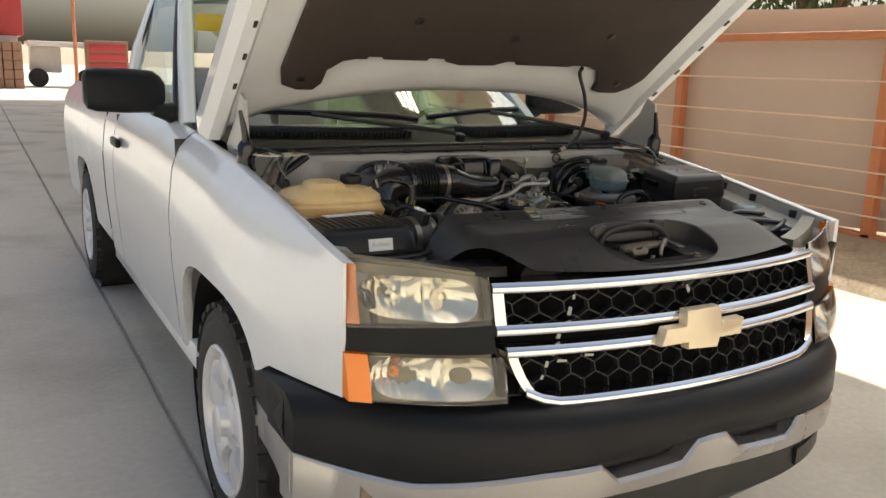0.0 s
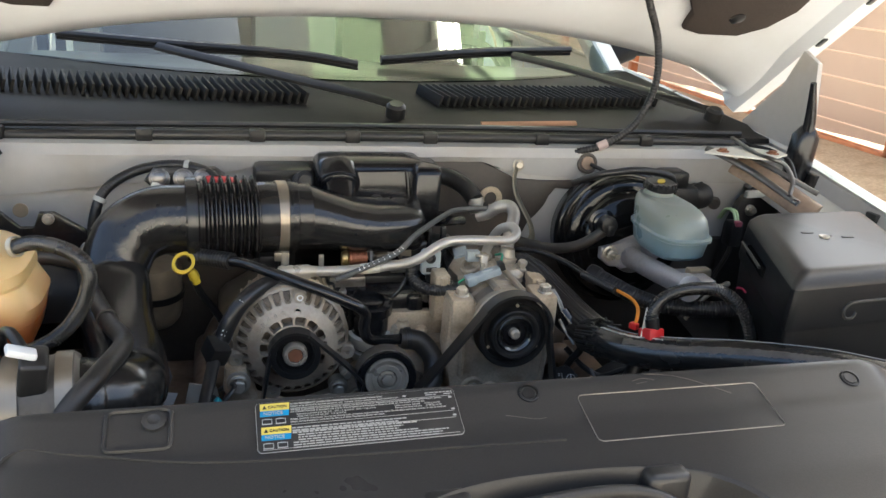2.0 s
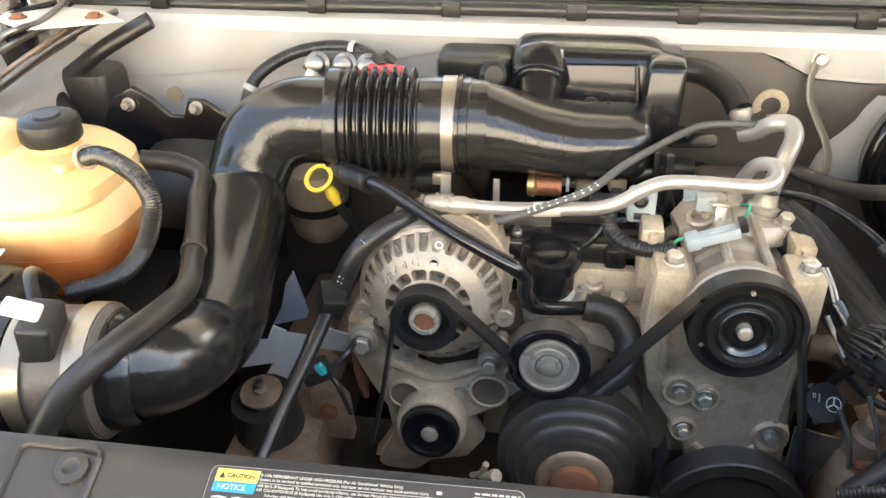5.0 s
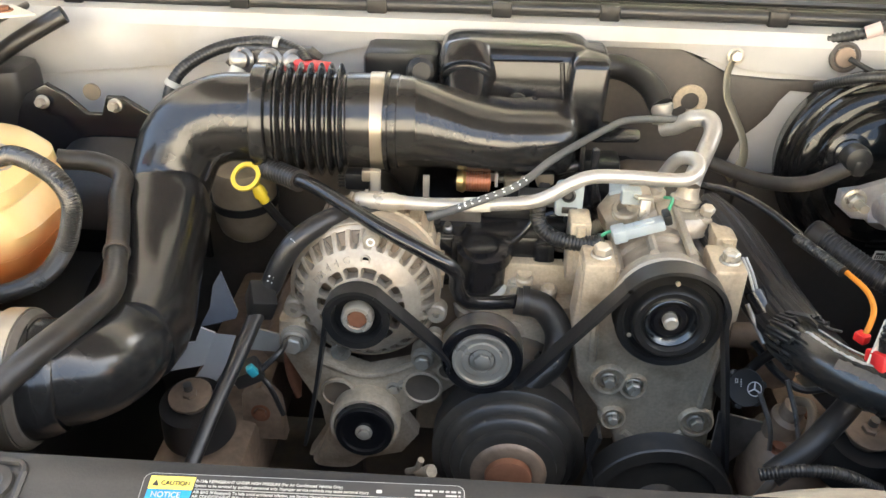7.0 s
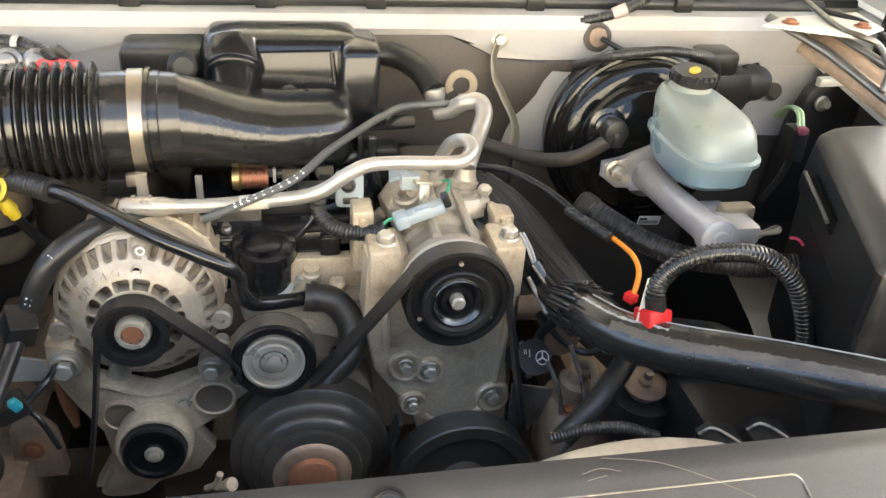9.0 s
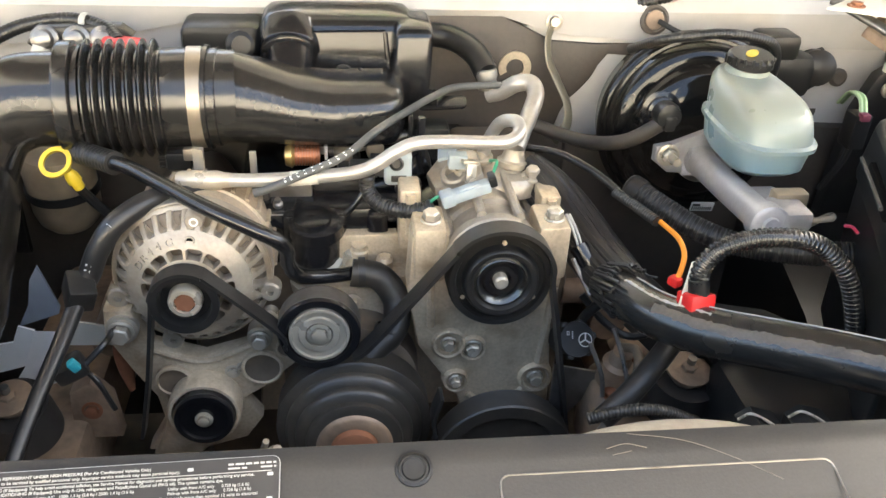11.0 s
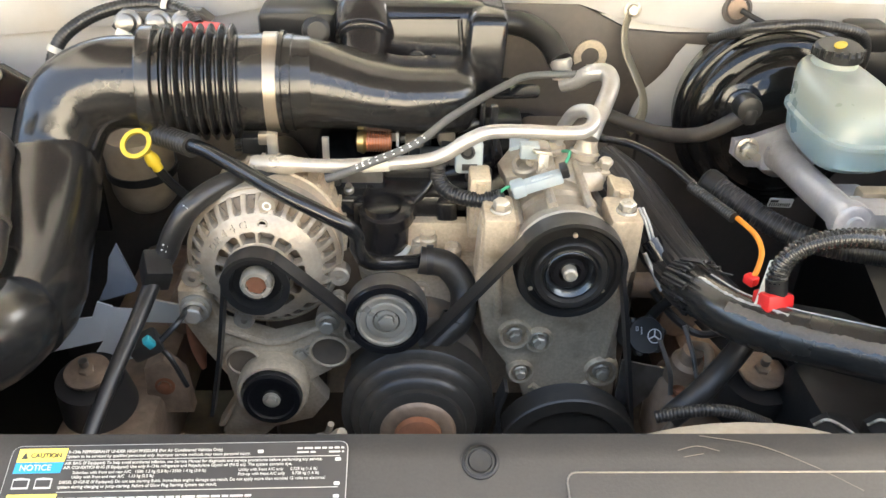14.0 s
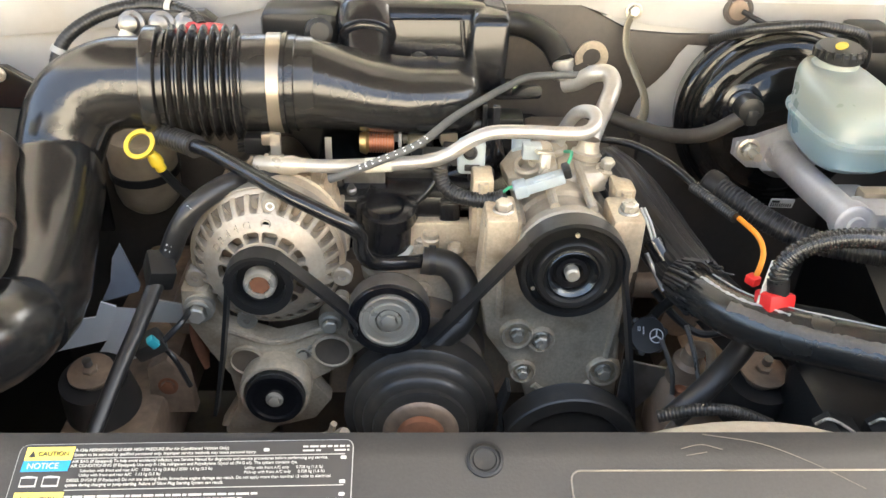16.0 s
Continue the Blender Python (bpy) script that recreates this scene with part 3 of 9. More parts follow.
def flank(sign, y, d):
    """x of the flank; the far one lies further out, since the truck's middle is not at 0."""
    return sign * side_x(y, d) + (lerp(y, [(0.2, 0.0), (0.75, 0.045), (6, 0.045)]) if sign > 0 else 0.0)


def arch(y, yc, half, h0):
    k = abs(y - yc) / half
    return None if k >= 1 else h0 * (1 - k ** 3.6) ** (1 / 2.8)


def side_panel(name, y0, y1, sign, base, arch_at=None, ny=26, nz=16, top=None, label=""):
    b = BM()
    rows = []
    for i in range(ny + 1):
        y = y0 + (y1 - y0) * i / ny
        zb = base(y)
        if arch_at:
            a = arch(y, arch_at[0], arch_at[1], arch_at[2])
            if a is not None:
                zb = max(zb, 0.42 + a)
        zt = top_line(y) if top is None else top(y)
        rows.append([(flank(sign, y, top_line(y) - (zt + (zb - zt) * (k / nz) ** 1.3)), y, zt + (zb - zt) * (k / nz) ** 1.3) for k in range(nz + 1)])
    sheet(b, rows)
    # rolled lip
    if arch_at:
        sheet(b, [[r[-1], (r[-1][0] - sign * 0.03, r[-1][1], r[-1][2] + 0.004), (r[-1][0] - sign * 0.034, r[-1][1], r[-1][2] + 0.012)] for r in rows])
    sheet(b, [[r[0], (r[0][0] - sign * 0.012, r[0][1], r[0][2] + 0.002), (r[0][0] - sign * 0.03, r[0][1], r[0][2] - 0.004)] for r in rows])
    if y0 < 0.5:
        sheet(b, [rows[0], [(p[0] - sign * 0.010, p[1] + 0.005, p[2]) for p in rows[0]], [(p[0] - sign * 0.014, p[1] + 0.05, p[2]) for p in rows[0]]])
    bmesh.ops.remove_doubles(b, verts=b.verts[:], dist=0.0004)
    return part(name, b, WHITE, truck, label, sharp=50)


fend_base = lambda y: lerp(y, [(0.08, 0.775), (0.5, 0.735), (0.56, 0.70), (1.38, 0.47), (2, 0.46)])
for sgn in (-1, 1):
    side_panel("fender", 0.125, 1.60, sgn, fend_base, (1.03, 0.475, 0.435), ny=60)
    side_panel("door", 1.615, 3.05, sgn, lambda y: 0.47)
    side_panel("cab_side", 3.06, 3.42, sgn, lambda y: 0.47, ny=6)
    side_panel("bed_side", 3.46, 5.75, sgn, lambda y: 0.50, (4.60, 0.46, 0.44), ny=44, top=lambda y: top_line(y) + 0.02)
    # rocker
    b = BM()
    box(b, (sgn * 0.90 - 0.03, 1.42, 0.40), (sgn * 0.90 + 0.03, 3.45, 0.50), 0.015)
    part("rocker", b, WHITE, truck)
    # wheel housing
    for yc in (0.97, 4.60):
        b = BM()
        lathe(b, (sgn * 0.62, yc + (0.06 if yc < 2 else 0), 0.42), (sgn, 0, 0), [(0, 0.0), (0, 0.485), (0.30, 0.485)], 36)
        part("wheel_housing", b, BLACK, truck)
    # gasket gap beside the door
    for yg in (1.607, 3.055, 3.44):
        b = BM()
        box(b, (sgn * 0.92 - 0.02, yg - 0.006, 0.5), (sgn * 0.92 + 0.02, yg + 0.006, 1.25), 0.002)
        part("door_gap", b, INK, truck)


def wheel(x, y, sgn):
    zc = 0.395
    w = part("wheel", lathe(BM(), (x - sgn * 0.12, y, zc), (sgn, 0, 0), [(0, 0), (0, 0.2), (0.1, 0.2), (0.1, 0)], 24), CAVITY, truck)
    prof = [(0.0, 0.24), (0.0, 0.31), (0.012, 0.355), (0.035, 0.380), (0.075, 0.386), (0.165, 0.386), (0.205, 0.380), (0.228, 0.355), (0.236, 0.335), (0.234, 0.330), (0.243, 0.31), (0.241, 0.275), (0.236, 0.252), (0.215, 0.240)]
    part("tyre", lathe(BM(), (x - sgn * 0.12, y, zc), (sgn, 0, 0), prof, 72), TYRE, w)
    b = BM()
    for i in range(56):
        a = 2 * math.pi * i / 56
        for off, wd, dep in ((0.018, 0.040, 0.382), (0.072, 0.038, 0.387), (0.120, 0.036, 0.387), (0.168, 0.038, 0.387), (0.214, 0.034, 0.376)):
            sk = 0.025 * (1 if i % 2 else -1) + 0.012 * (off > 0.1)
            c = Vector((x - sgn * 0.12 + sgn * off, y + dep * math.cos(a + sk), zc + dep * math.sin(a + sk)))
            m = Euler((a - math.pi / 2, 0, 0)).to_matrix()
            r = bmesh.ops.create_cube(b, size=1.0)
            for v in r["verts"]:
                v.co = c + m @ Vector((v.co.x * wd, v.co.y * 0.029, v.co.z * 0.018))
    tagged(part("tread", b, TYRE, w), kind="stuff")
    b = BM()
    lathe(b, (x + sgn * 0.12, y, zc), (-sgn, 0, 0), [(0.02, 0.252), (0.002, 0.249), (-0.003, 0.240), (0.004, 0.230), (0.020, 0.222), (0.05, 0.215), (0.14, 0.21)], 56)
    lathe(b, (x + sgn * 0.12, y, zc), (-sgn, 0, 0), [(0.030, 0.078), (0.026, 0.100), (0.040, 0.118), (0.07, 0.118), (0.07, 0.0)], 36)
    part("rim", b, RIM, w, "silver painted steel rim")
    part("centre_cap", lathe(BM(), (x + sgn * 0.12, y, zc), (-sgn, 0, 0), [(-0.018, 0.0), (-0.018, 0.040), (-0.012, 0.050), (0.016, 0.056), (0.024, 0.066), (0.028, 0.086)], 24), RIM, w, "raised centre cap")
    for k in range(5):
        b = BM()
        rings = []
        for q in range(9):
            t = q / 8
            rad = 0.088 + 0.142 * t
            half = math.radians(27 - 7 * math.sin(math.pi * t))
            dep = 0.030 - 0.018 * math.sin(math.pi * min(1, t * 1.1)) - 0.012 * t
            ring = []
            for g, d2 in ((-1, 0.030), (-0.92, 0.004), (-0.55, 0.0), (0, -0.002), (0.55, 0.0), (0.92, 0.004), (1, 0.030)):
                an = 2 * math.pi * k / 5 + 0.35 + g * half
                ring.append((x + sgn * (0.12 - dep - d2), y + rad * math.cos(an), zc + rad * math.sin(an)))
            rings.append(ring)
        loft(b, rings)
        part("spoke", b, RIM, w)
    return w


for yy in (0.95, 4.60):
    wheel(-0.835, yy, -1)
    wheel(0.835, yy, 1)


# front face line
def face_y(x, z):
    a = abs(x)
    base = -0.075 * (1 - (a / 0.555) ** 2) if a < 0.555 else 0.17 * ((a - 0.555) / 0.32) ** 1.4
    return base - 0.28 * max(0.0, 1.05 - z)


def face_band(b, x0, x1, zlo, zhi, fwd=0.0, back=0.05, nx=24, nz=5, crown=0.0, fy=face_y):
    """A band following the truck's face between two heights (functions of x), with depth."""
    out, inn = [], []
    for i in range(nx + 1):
        x = x0 + (x1 - x0) * i / nx
        a, c = zlo(x), zhi(x)
        zz = [a + (c - a) * k / nz for k in range(nz + 1)]
        out.append([(x, fy(x, z) - fwd - crown * math.sin(math.pi * k / nz), z) for k, z in enumerate(zz)])
        inn.append([(x, fy(x, z) + back, z) for z in zz])
    rings = [o + n[::-1] for o, n in zip(out, inn)]
    loft(b, rings)
    return b


C = lambda v: (lambda x: v)
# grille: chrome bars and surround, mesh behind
# The near-black block behind the mesh stands in for shade in the grille.
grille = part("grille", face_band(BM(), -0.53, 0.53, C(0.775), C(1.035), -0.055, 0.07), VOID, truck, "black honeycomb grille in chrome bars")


def gsurround(b, x0, z0, x1, z1, w, fwd):
    face_band(b, x0, x1, C(z1 - w), C(z1), fwd, 0.05, crown=0.006)
    face_band(b, x0, x1, C(z0), C(z0 + w), fwd, 0.05, crown=0.006)
    for a, c in ((x0, x0 + w * 1.1), (x1 - w * 1.1, x1)):
        face_band(b, a, c, C(z0 + w), C(z1 - w), fwd, 0.05, nx=3)
    return b


part("upper_surround", gsurround(BM(), -0.555, 0.932, 0.555, 1.052, 0.024, 0.012), CHROME, grille, "chrome surround")
b = BM()
lowz = lambda x: 0.762 + 0.05 * max(0.0, (abs(x) - 0.40) / 0.13) ** 2
face_band(b, -0.535, 0.535, C(0.882), C(0.906), 0.012, 0.05, crown=0.006)
face_band(b, -0.50, 0.50, lowz, lambda x: lowz(x) + 0.024, 0.012, 0.05, crown=0.006)
for s in (-1, 1):
    loft(b, [[(s * xx, face_y(s * xx, z) - 0.012, z), (s * (xx - 0.026), face_y(s * xx, z) - 0.012, z), (s * (xx - 0.026), face_y(s * xx, z) + 0.05, z), (s * xx, face_y(s * xx, z) + 0.05, z)] for xx, z in ((0.535, 0.90), (0.53, 0.87), (0.52, 0.84), (0.508, 0.815), (0.495, 0.797))])
part("lower_surround", b, CHROME, grille, "chrome surround")
# Solid near-black band fills the gap between the bars as its shade.
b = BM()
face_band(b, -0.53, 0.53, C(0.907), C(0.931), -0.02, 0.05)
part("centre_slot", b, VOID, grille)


def honeycomb(zlo, zhi, xl):
    """Upright-sided wide hexagon cells as thin deep walls."""
    b = BM()
    W, A, H = 0.066, 0.0215, 0.0165
    zr = zhi - 0.006
    r = 0
    while zr > zlo - 0.045:
        off = W / 2 if r % 2 else 0.0
        for i in range(-int(xl / W) - 1, int(xl / W) + 2):
            x = i * W + off
            for (xa, za), (xb, zb) in (((x, zr + A / 2), (x, zr - A / 2)), ((x, zr + A / 2), (x + W / 2, zr + A / 2 + H)), ((x, zr + A / 2), (x - W / 2, zr + A / 2 + H))):
                if max(abs(xa), abs(xb)) > xl + 0.012 or max(za, zb) > zhi + 0.014 or min(za, zb) < zlo - 0.014:
                    continue
                p, q = Vector((xa, face_y(xa, za) + 0.018, za)), Vector((xb, face_y(xb, zb) + 0.018, zb))
                d = (q - p).normalized()
                n = d.cross(Vector((0, 1, 0))).normalized() * 0.0017
                dep = Vector((0, 0.016, 0))
                lo = [b.verts.new(v) for v in (p - n, q - n, q + n, p + n)]
                hi = [b.verts.new(v) for v in (p - n + dep, q - n + dep, q + n + dep, p + n + dep)]
                b.faces.new(lo)
                for m in range(4):
                    b.faces.new((lo[m], lo[(m + 1) % 4], hi[(m + 1) % 4], hi[m]))
        zr -= A + H
        r += 1
    return b


part("upper_mesh", honeycomb(0.957, 1.028, 0.525), BLACK, grille)
part("lower_mesh", honeycomb(0.788, 0.882, 0.500), BLACK, grille)
tape = thing("torn_tape", "torn bits of white tape stuck on the grille", "tape", (-0.38, -0.06, 0.9))
for x, z, w_, h_, tilt in ((0.012, 0.998, 0.010, 0.020, -20), (-0.337, 1.004, 0.008, 0.012, 15), (-0.352, 0.972, 0.012, 0.022, 20), (-0.388, 0.916, 0.012, 0.014, 25), (-0.408, 0.874, 0.012, 0.008, 30), (-0.426, 0.853, 0.010, 0.016, 20), (-0.441, 0.824, 0.008, 0.012, 25), (-0.385, 0.858, 0.030, 0.007, 10), (-0.312, 0.866, 0.028, 0.007, 8)):
    t_ = radians(tilt)
    part("strip", plate(BM(), [(-w_ / 2, -h_ / 2), (w_ / 2, -h_ / 2 + 0.002), (w_ / 2, h_ / 2), (-w_ / 2 + 0.002, h_ / 2)], 0.0015, (x, face_y(x, z) + 0.0165, z), (math.cos(t_), 0, -math.sin(t_)), (math.sin(t_), 0.28 * math.cos(t_), math.cos(t_))), MARKS, tape)
# emblem, a plain bow shape
b = BM()
ol = [(-0.145, 0.885), (-0.055, 0.885), (-0.055, 0.868), (0.045, 0.862), (0.055, 0.885), (0.13, 0.885), (0.145, 0.927), (0.065, 0.927), (0.06, 0.965), (-0.055, 0.965), (-0.06, 0.927), (-0.125, 0.927)]
plate(b, [(x, z) for x, z in ol], 0.03, (0, -0.118, 0), bevel=0.006)
for v in b.verts:
    v.co.y -= 0.28 * (0.96 - v.co.z) * 0.6
part("emblem", b, GOLD, grille, "flat gold emblem")

# headlamps
for s in (-1, 1):
    tag = lambda pts: [(s * x, z) for x, z in pts]
    hz_hi = lambda x: lerp(abs(x), [(0.56, 1.064), (0.70, 1.085), (0.87, 1.098)])
    hz_lo = lambda x: lerp(abs(x), [(0.55, 0.956), (0.87, 0.942)])
    X = lambda a, c: (s * a, s * c) if s > 0 else (s * c, s * a)
    head = part("headlight", face_band(BM(), *X(0.562, 0.868), hz_lo, hz_hi, -0.05, 0.10), BEZEL, truck, "hazy headlight with amber side marker")
    part("lens", face_band(BM(), *X(0.558, 0.870), hz_lo, hz_hi, 0.004, 0.002, crown=0.008), LENS, head).visible_shadow = False
    b = BM()
    rows = []
    for i in range(41):
        col = []
        for k in range(13):
            u, w = i / 40, -1 + k / 6
            x = s * (0.580 + 0.246 * u)
            half = 0.050 * (1 - 0.04 * u) * (1 - abs(2 * u - 1) ** 5) ** 0.5 + 0.0005
            z = 1.006 + 0.012 * u + w * half
            bowl = max(1 - ((u - 0.27) / 0.27) ** 2, 1 - ((u - 0.74) / 0.28) ** 2, 0.0)
            rib = 0.0030 * math.sin(90 * u) if 0.40 < u < 0.98 else 0.0
            col.append((x, face_y(x, z) + 0.012 + 0.040 * bowl * (1 - w * w) + rib * (1 - w * w), z))
        rows.append(col)
    sheet(b, rows)
    part("reflector", b, REFL, head, "silvered twin reflector bowl")
    for c in (0.655, 0.752):
        b = BM()
        lathe(b, (s * c, face_y(s * c, 1.012) + 0.05, 1.012), (0, -1, 0), [(0, 0.013), (0.012, 0.012), (0.024, 0.008), (0.027, 0)], 16)
        part("bulb", b, REFL, head)
    part("side_marker", face_band(BM(), *X(0.830, 0.867), C(0.95), lambda x: hz_hi(x) - 0.01, -0.006, 0.03, nx=6), AMBER, head, "amber reflector strip")
    # trim bar between the lamps
    part("lamp_trim", face_band(BM(), *X(0.548, 0.868), C(0.886), hz_lo, -0.012, 0.10), TRIMB, truck)
    # lower turn lamp
    turn = part("turn_signal", face_band(BM(), *X(0.548, 0.868), C(0.775), C(0.884), -0.04, 0.08), BEZEL, truck, "clear turn signal with amber end")
    part("lens", face_band(BM(), *X(0.540, 0.824), C(0.778), C(0.882), 0.004, 0.002, crown=0.006), LENS, turn).visible_shadow = False
    part("amber_end", face_band(BM(), *X(0.825, 0.870), C(0.776), C(0.884), 0.004, 0.03, crown=0.004, nx=6), AMBER, turn, "amber lens")
    b = BM()
    rows = []
    for i in range(49):
        col = []
        for k in range(11):
            u, w = i / 48, -1 + k / 5
            x = s * (0.562 + 0.256 * u)
            z = 0.831 + w * (0.046 * (1 - abs(2 * u - 1) ** 6) ** 0.5 + 0.0005)
            bowl = max(1 - ((u - 0.24) / 0.25) ** 2, 1 - ((u - 0.72) / 0.28) ** 2, 0.0)
            rib = 0.0022 * math.sin(95 * u + 2 * w) if u > 0.42 else 0.0
            col.append((x, face_y(x, z) + 0.010 + 0.036 * bowl * (1 - w * w) + rib, z))
        rows.append(col)
    sheet(b, rows)
    part("reflector", b, REFL, turn, "silvered twin reflector bowl")
    b = BM()
    lathe(b, (s * 0.765, face_y(s * 0.765, 0.84) + 0.036, 0.84), (0, -1, 0), [(0, 0.013), (0.010, 0.013), (0.018, 0.008), (0.02, 0)], 14)
    part("bulb", b, AMBER, turn, "amber bulb")


# bumper: charcoal top pad, bright lower bar, valance
def bump_y(x, z):
    a = abs(x)
    return -0.195 + 0.40 * (a / 0.93) ** 3.2 - 0.02 * (1 - (a / 0.95) ** 2)


def bumper_ring(x, zs, dep, extra=0.0):
    return [(x, bump_y(x, z) + d + extra, z) for z, d in zs]


bumper = part("bumper", BM(), TRIMB, truck, "charcoal and silver front bumper")
b = BM()
rings = []
for i in range(61):
    u = -1 + 2 * i / 60
    x = 0.955 * math.sin(u * math.pi / 2) if abs(u) > 0.0 else 0.0
    zl = lerp(abs(x), [(0, 0.655), (0.5, 0.625), (0.75, 0.585), (0.955, 0.60)])
    zt = lerp(abs(x), [(0, 0.765), (0.45, 0.768), (0.87, 0.76), (0.955, 0.735)])
    rings.append(bumper_ring(x, [(zl, 0.0), (zl + 0.02, -0.008), (zt - 0.05, -0.006), (zt - 0.015, 0.02), (zt, 0.06), (zt - 0.005, 0.20), (zl, 0.20)], 0))
loft(b, rings)
end = {}
for s in (-1, 1):
    rr = []
    for j in range(8):
        y = bump_y(0.955, 0.7) + 0.06 + j * 0.055
        rr.append([(s * (0.955 - 0.004 * j), y, 0.60 - 0.004 * j), (s * (0.962 - 0.004 * j), y, 0.64), (s * (0.955 - 0.004 * j), y, 0.725 - 0.004 * j), (s * 0.90, y, 0.735), (s * 0.88, y, 0.60)])
    loft(b, rr)
part("pad", b, TRIMB, bumper)
b = BM()
rings = []
for i in range(61):
    u = -1 + 2 * i / 60
    x = 0.955 * math.sin(u * math.pi / 2)
    a = abs(x)
    notch = 0.045 if 0.05 < a < 0.33 else 0.0
    zt = lerp(a, [(0, 0.653), (0.5, 0.623), (0.75, 0.583), (0.955, 0.598)]) - notch
    zl = lerp(a, [(0, 0.535), (0.5, 0.52), (0.955, 0.44)])
    rings.append(bumper_ring(x, [(zl, 0.03), (zl + 0.02, 0.0), (zt - 0.01, -0.010), (zt, -0.002), (zt, 0.10), (zl, 0.10)], 0))
loft(b, rings)
for s in (-1, 1):
    rr = []
    for j in range(8):
        y = bump_y(0.955, 0.6) + 0.02 + j * 0.055
        rr.append([(s * (0.95 - 0.003 * j), y, 0.44 + 0.012 * j), (s * (0.958 - 0.003 * j), y, 0.50), (s * (0.956 - 0.003 * j), y, 0.596), (s * 0.90, y, 0.596), (s * 0.90, y, 0.44 + 0.012 * j)])
    loft(b, rr)
part("face_bar", b, BUMPC, bumper, "silver painted steel bar", sharp=30)
b = BM()
rings = []
for i in range(41):
    x = -0.9 + 1.8 * i / 40
    a = abs(x)
    rings.append(bumper_ring(x, [(0.36 + 0.06 * a, 0.10), (0.44, 0.03), (lerp(a, [(0, 0.53), (0.5, 0.515), (0.9, 0.45)]), 0.035), (0.50, 0.16), (0.36 + 0.06 * a, 0.16)], 0))
loft(b, rings)
part("valance", b, BLACK, bumper)
for s in (-1, 1):
    # Black box set in the bumper notch to draw its shadow.
    b = BM()
    box(b, (s * 0.19 - 0.15, -0.17, 0.60), (s * 0.19 + 0.15, -0.10, 0.66), 0.01)
    part("slot_box", b, INK, bumper)
    b = BM()
    face_band(b, *((0.42, 0.62) if s > 0 else (-0.62, -0.42)), C(0.45), C(0.50), 0.0, 0.05, fy=lambda x, z: bump_y(x, z) + 0.022)
    part("tow_opening", b, INK, bumper)

# hood, raised on its hinges
HO, HANG = Vector((0.035, 1.2, 1.44)), radians(38)
hv, hn = Vector((0, -math.cos(HANG), math.sin(HANG))), Vector((0, -math.sin(HANG), -math.cos(HANG)))


def hp(u, v, n=0.0):
    return HO + Vector((u, 0, 0)) + hv * v + hn * n


def lip_v(u):
    return 0.0 - 0.19 * (abs(u) / 0.82) ** 2.2


hood = part("hood", BM(), WHITE, truck, "raised white hood with dark insulation")
b = BM()
rows = []
NU = 40
for i in range(NU + 1):
    u = -0.93 + 1.86 * i / NU
    vs = [lip_v(u) + (1.28 - lip_v(u)) * k / 24 for k in range(25)]
    bulge = lambda v: -0.035 - 0.05 * (1 - (u / 0.95) ** 2) - 0.03 * math.sin(math.pi * min(1, max(0, v) / 1.28))
    rows.append([hp(u, v, bulge(v)) for v in vs])
sheet(b, rows)
part("outer_skin", b, WHITE, hood)
b = BM()
rows = []
for i in range(NU + 1):
    u = -0.86 + 1.72 * i / NU
    row = []
    for k in range(33):
        v = lip_v(u) + (1.24 - lip_v(u)) * k / 32
        dv = v - lip_v(u)
        n = 0.0 + 0.012 * math.sin(min(1.0, dv / 0.2) * math.pi) - 0.03 * max(0, 1 - dv / 0.03)
        n += 0.03 * max(0.0, (abs(u) - 0.74) / 0.12)
        row.append(hp(u, v, n))
    rows.append(row)
sheet(b, rows)
part("inner_panel", b, WHITE, hood, "white pressed inner panel")
for s in (-1, 1):
    b = BM()
    rr = []
    for k in range(30):
        v = lip_v(0.9) + 0.02 + (1.26 - lip_v(0.9)) * k / 29
        rr.append([hp(s * 0.855, v, 0.028), hp(s * 0.875, v, 0.052), hp(s * 0.915, v, 0.050), hp(s * 0.945, v, 0.02), hp(s * 0.94, v, -0.05), hp(s * 0.86, v, -0.02)])
    loft(b, rr)
    part("side_flange", b, WHITE, hood)
    for k in range(7):
        b = BM()
        c = hp(s * 0.885, 0.10 + k * 0.15, 0.0525)
        for v in box(b, (-0.006, -0.014, -0.003), (0.006, 0.014, 0.003), 0.002).verts:
            v.co = c + Vector((1, 0, 0)) * v.co.x + hv * v.co.y + hn * v.co.z
        part("slot", b, INK, hood)
b = BM()
pad_ol = [(-0.70, 1.12), (-0.735, 0.60), (-0.735, 0.14), (-0.715, 0.065), (-0.66, 0.04), (-0.60, 0.04), (-0.578, 0.08), (-0.58, 0.15), (-0.54, 0.20), (-0.50, 0.213), (-0.46, 0.214), (-0.455, 0.228), (-0.41, 0.228), (-0.40, 0.216), (-0.235, 0.218), (-0.23, 0.232), (-0.175, 0.232), (-0.16, 0.216), (-0.10, 0.200), (0.04, 0.205), (0.09, 0.230), (0.13, 0.230), (0.135, 0.214), (0.37, 0.212), (0.40, 0.222), (0.47, 0.218), (0.53, 0.19), (0.58, 0.12), (0.585, 0.07), (0.63, 0.055), (0.72, 0.055), (0.77, 0.09), (0.80, 0.15), (0.80, 0.60), (0.76, 1.12)]
plate(b, pad_ol, 0.016, hp(0, 0, 0.004), (1, 0, 0), hv, bevel=0.006)
bmesh.ops.triangulate(b, faces=[f for f in b.faces if len(f.verts) > 4])
bmesh.ops.subdivide_edges(b, edges=[e for e in b.edges if e.calc_length() > 0.12], cuts=2, use_grid_fill=True)
part("insulation_pad", b, PAD, hood, "dark felt insulation pad")
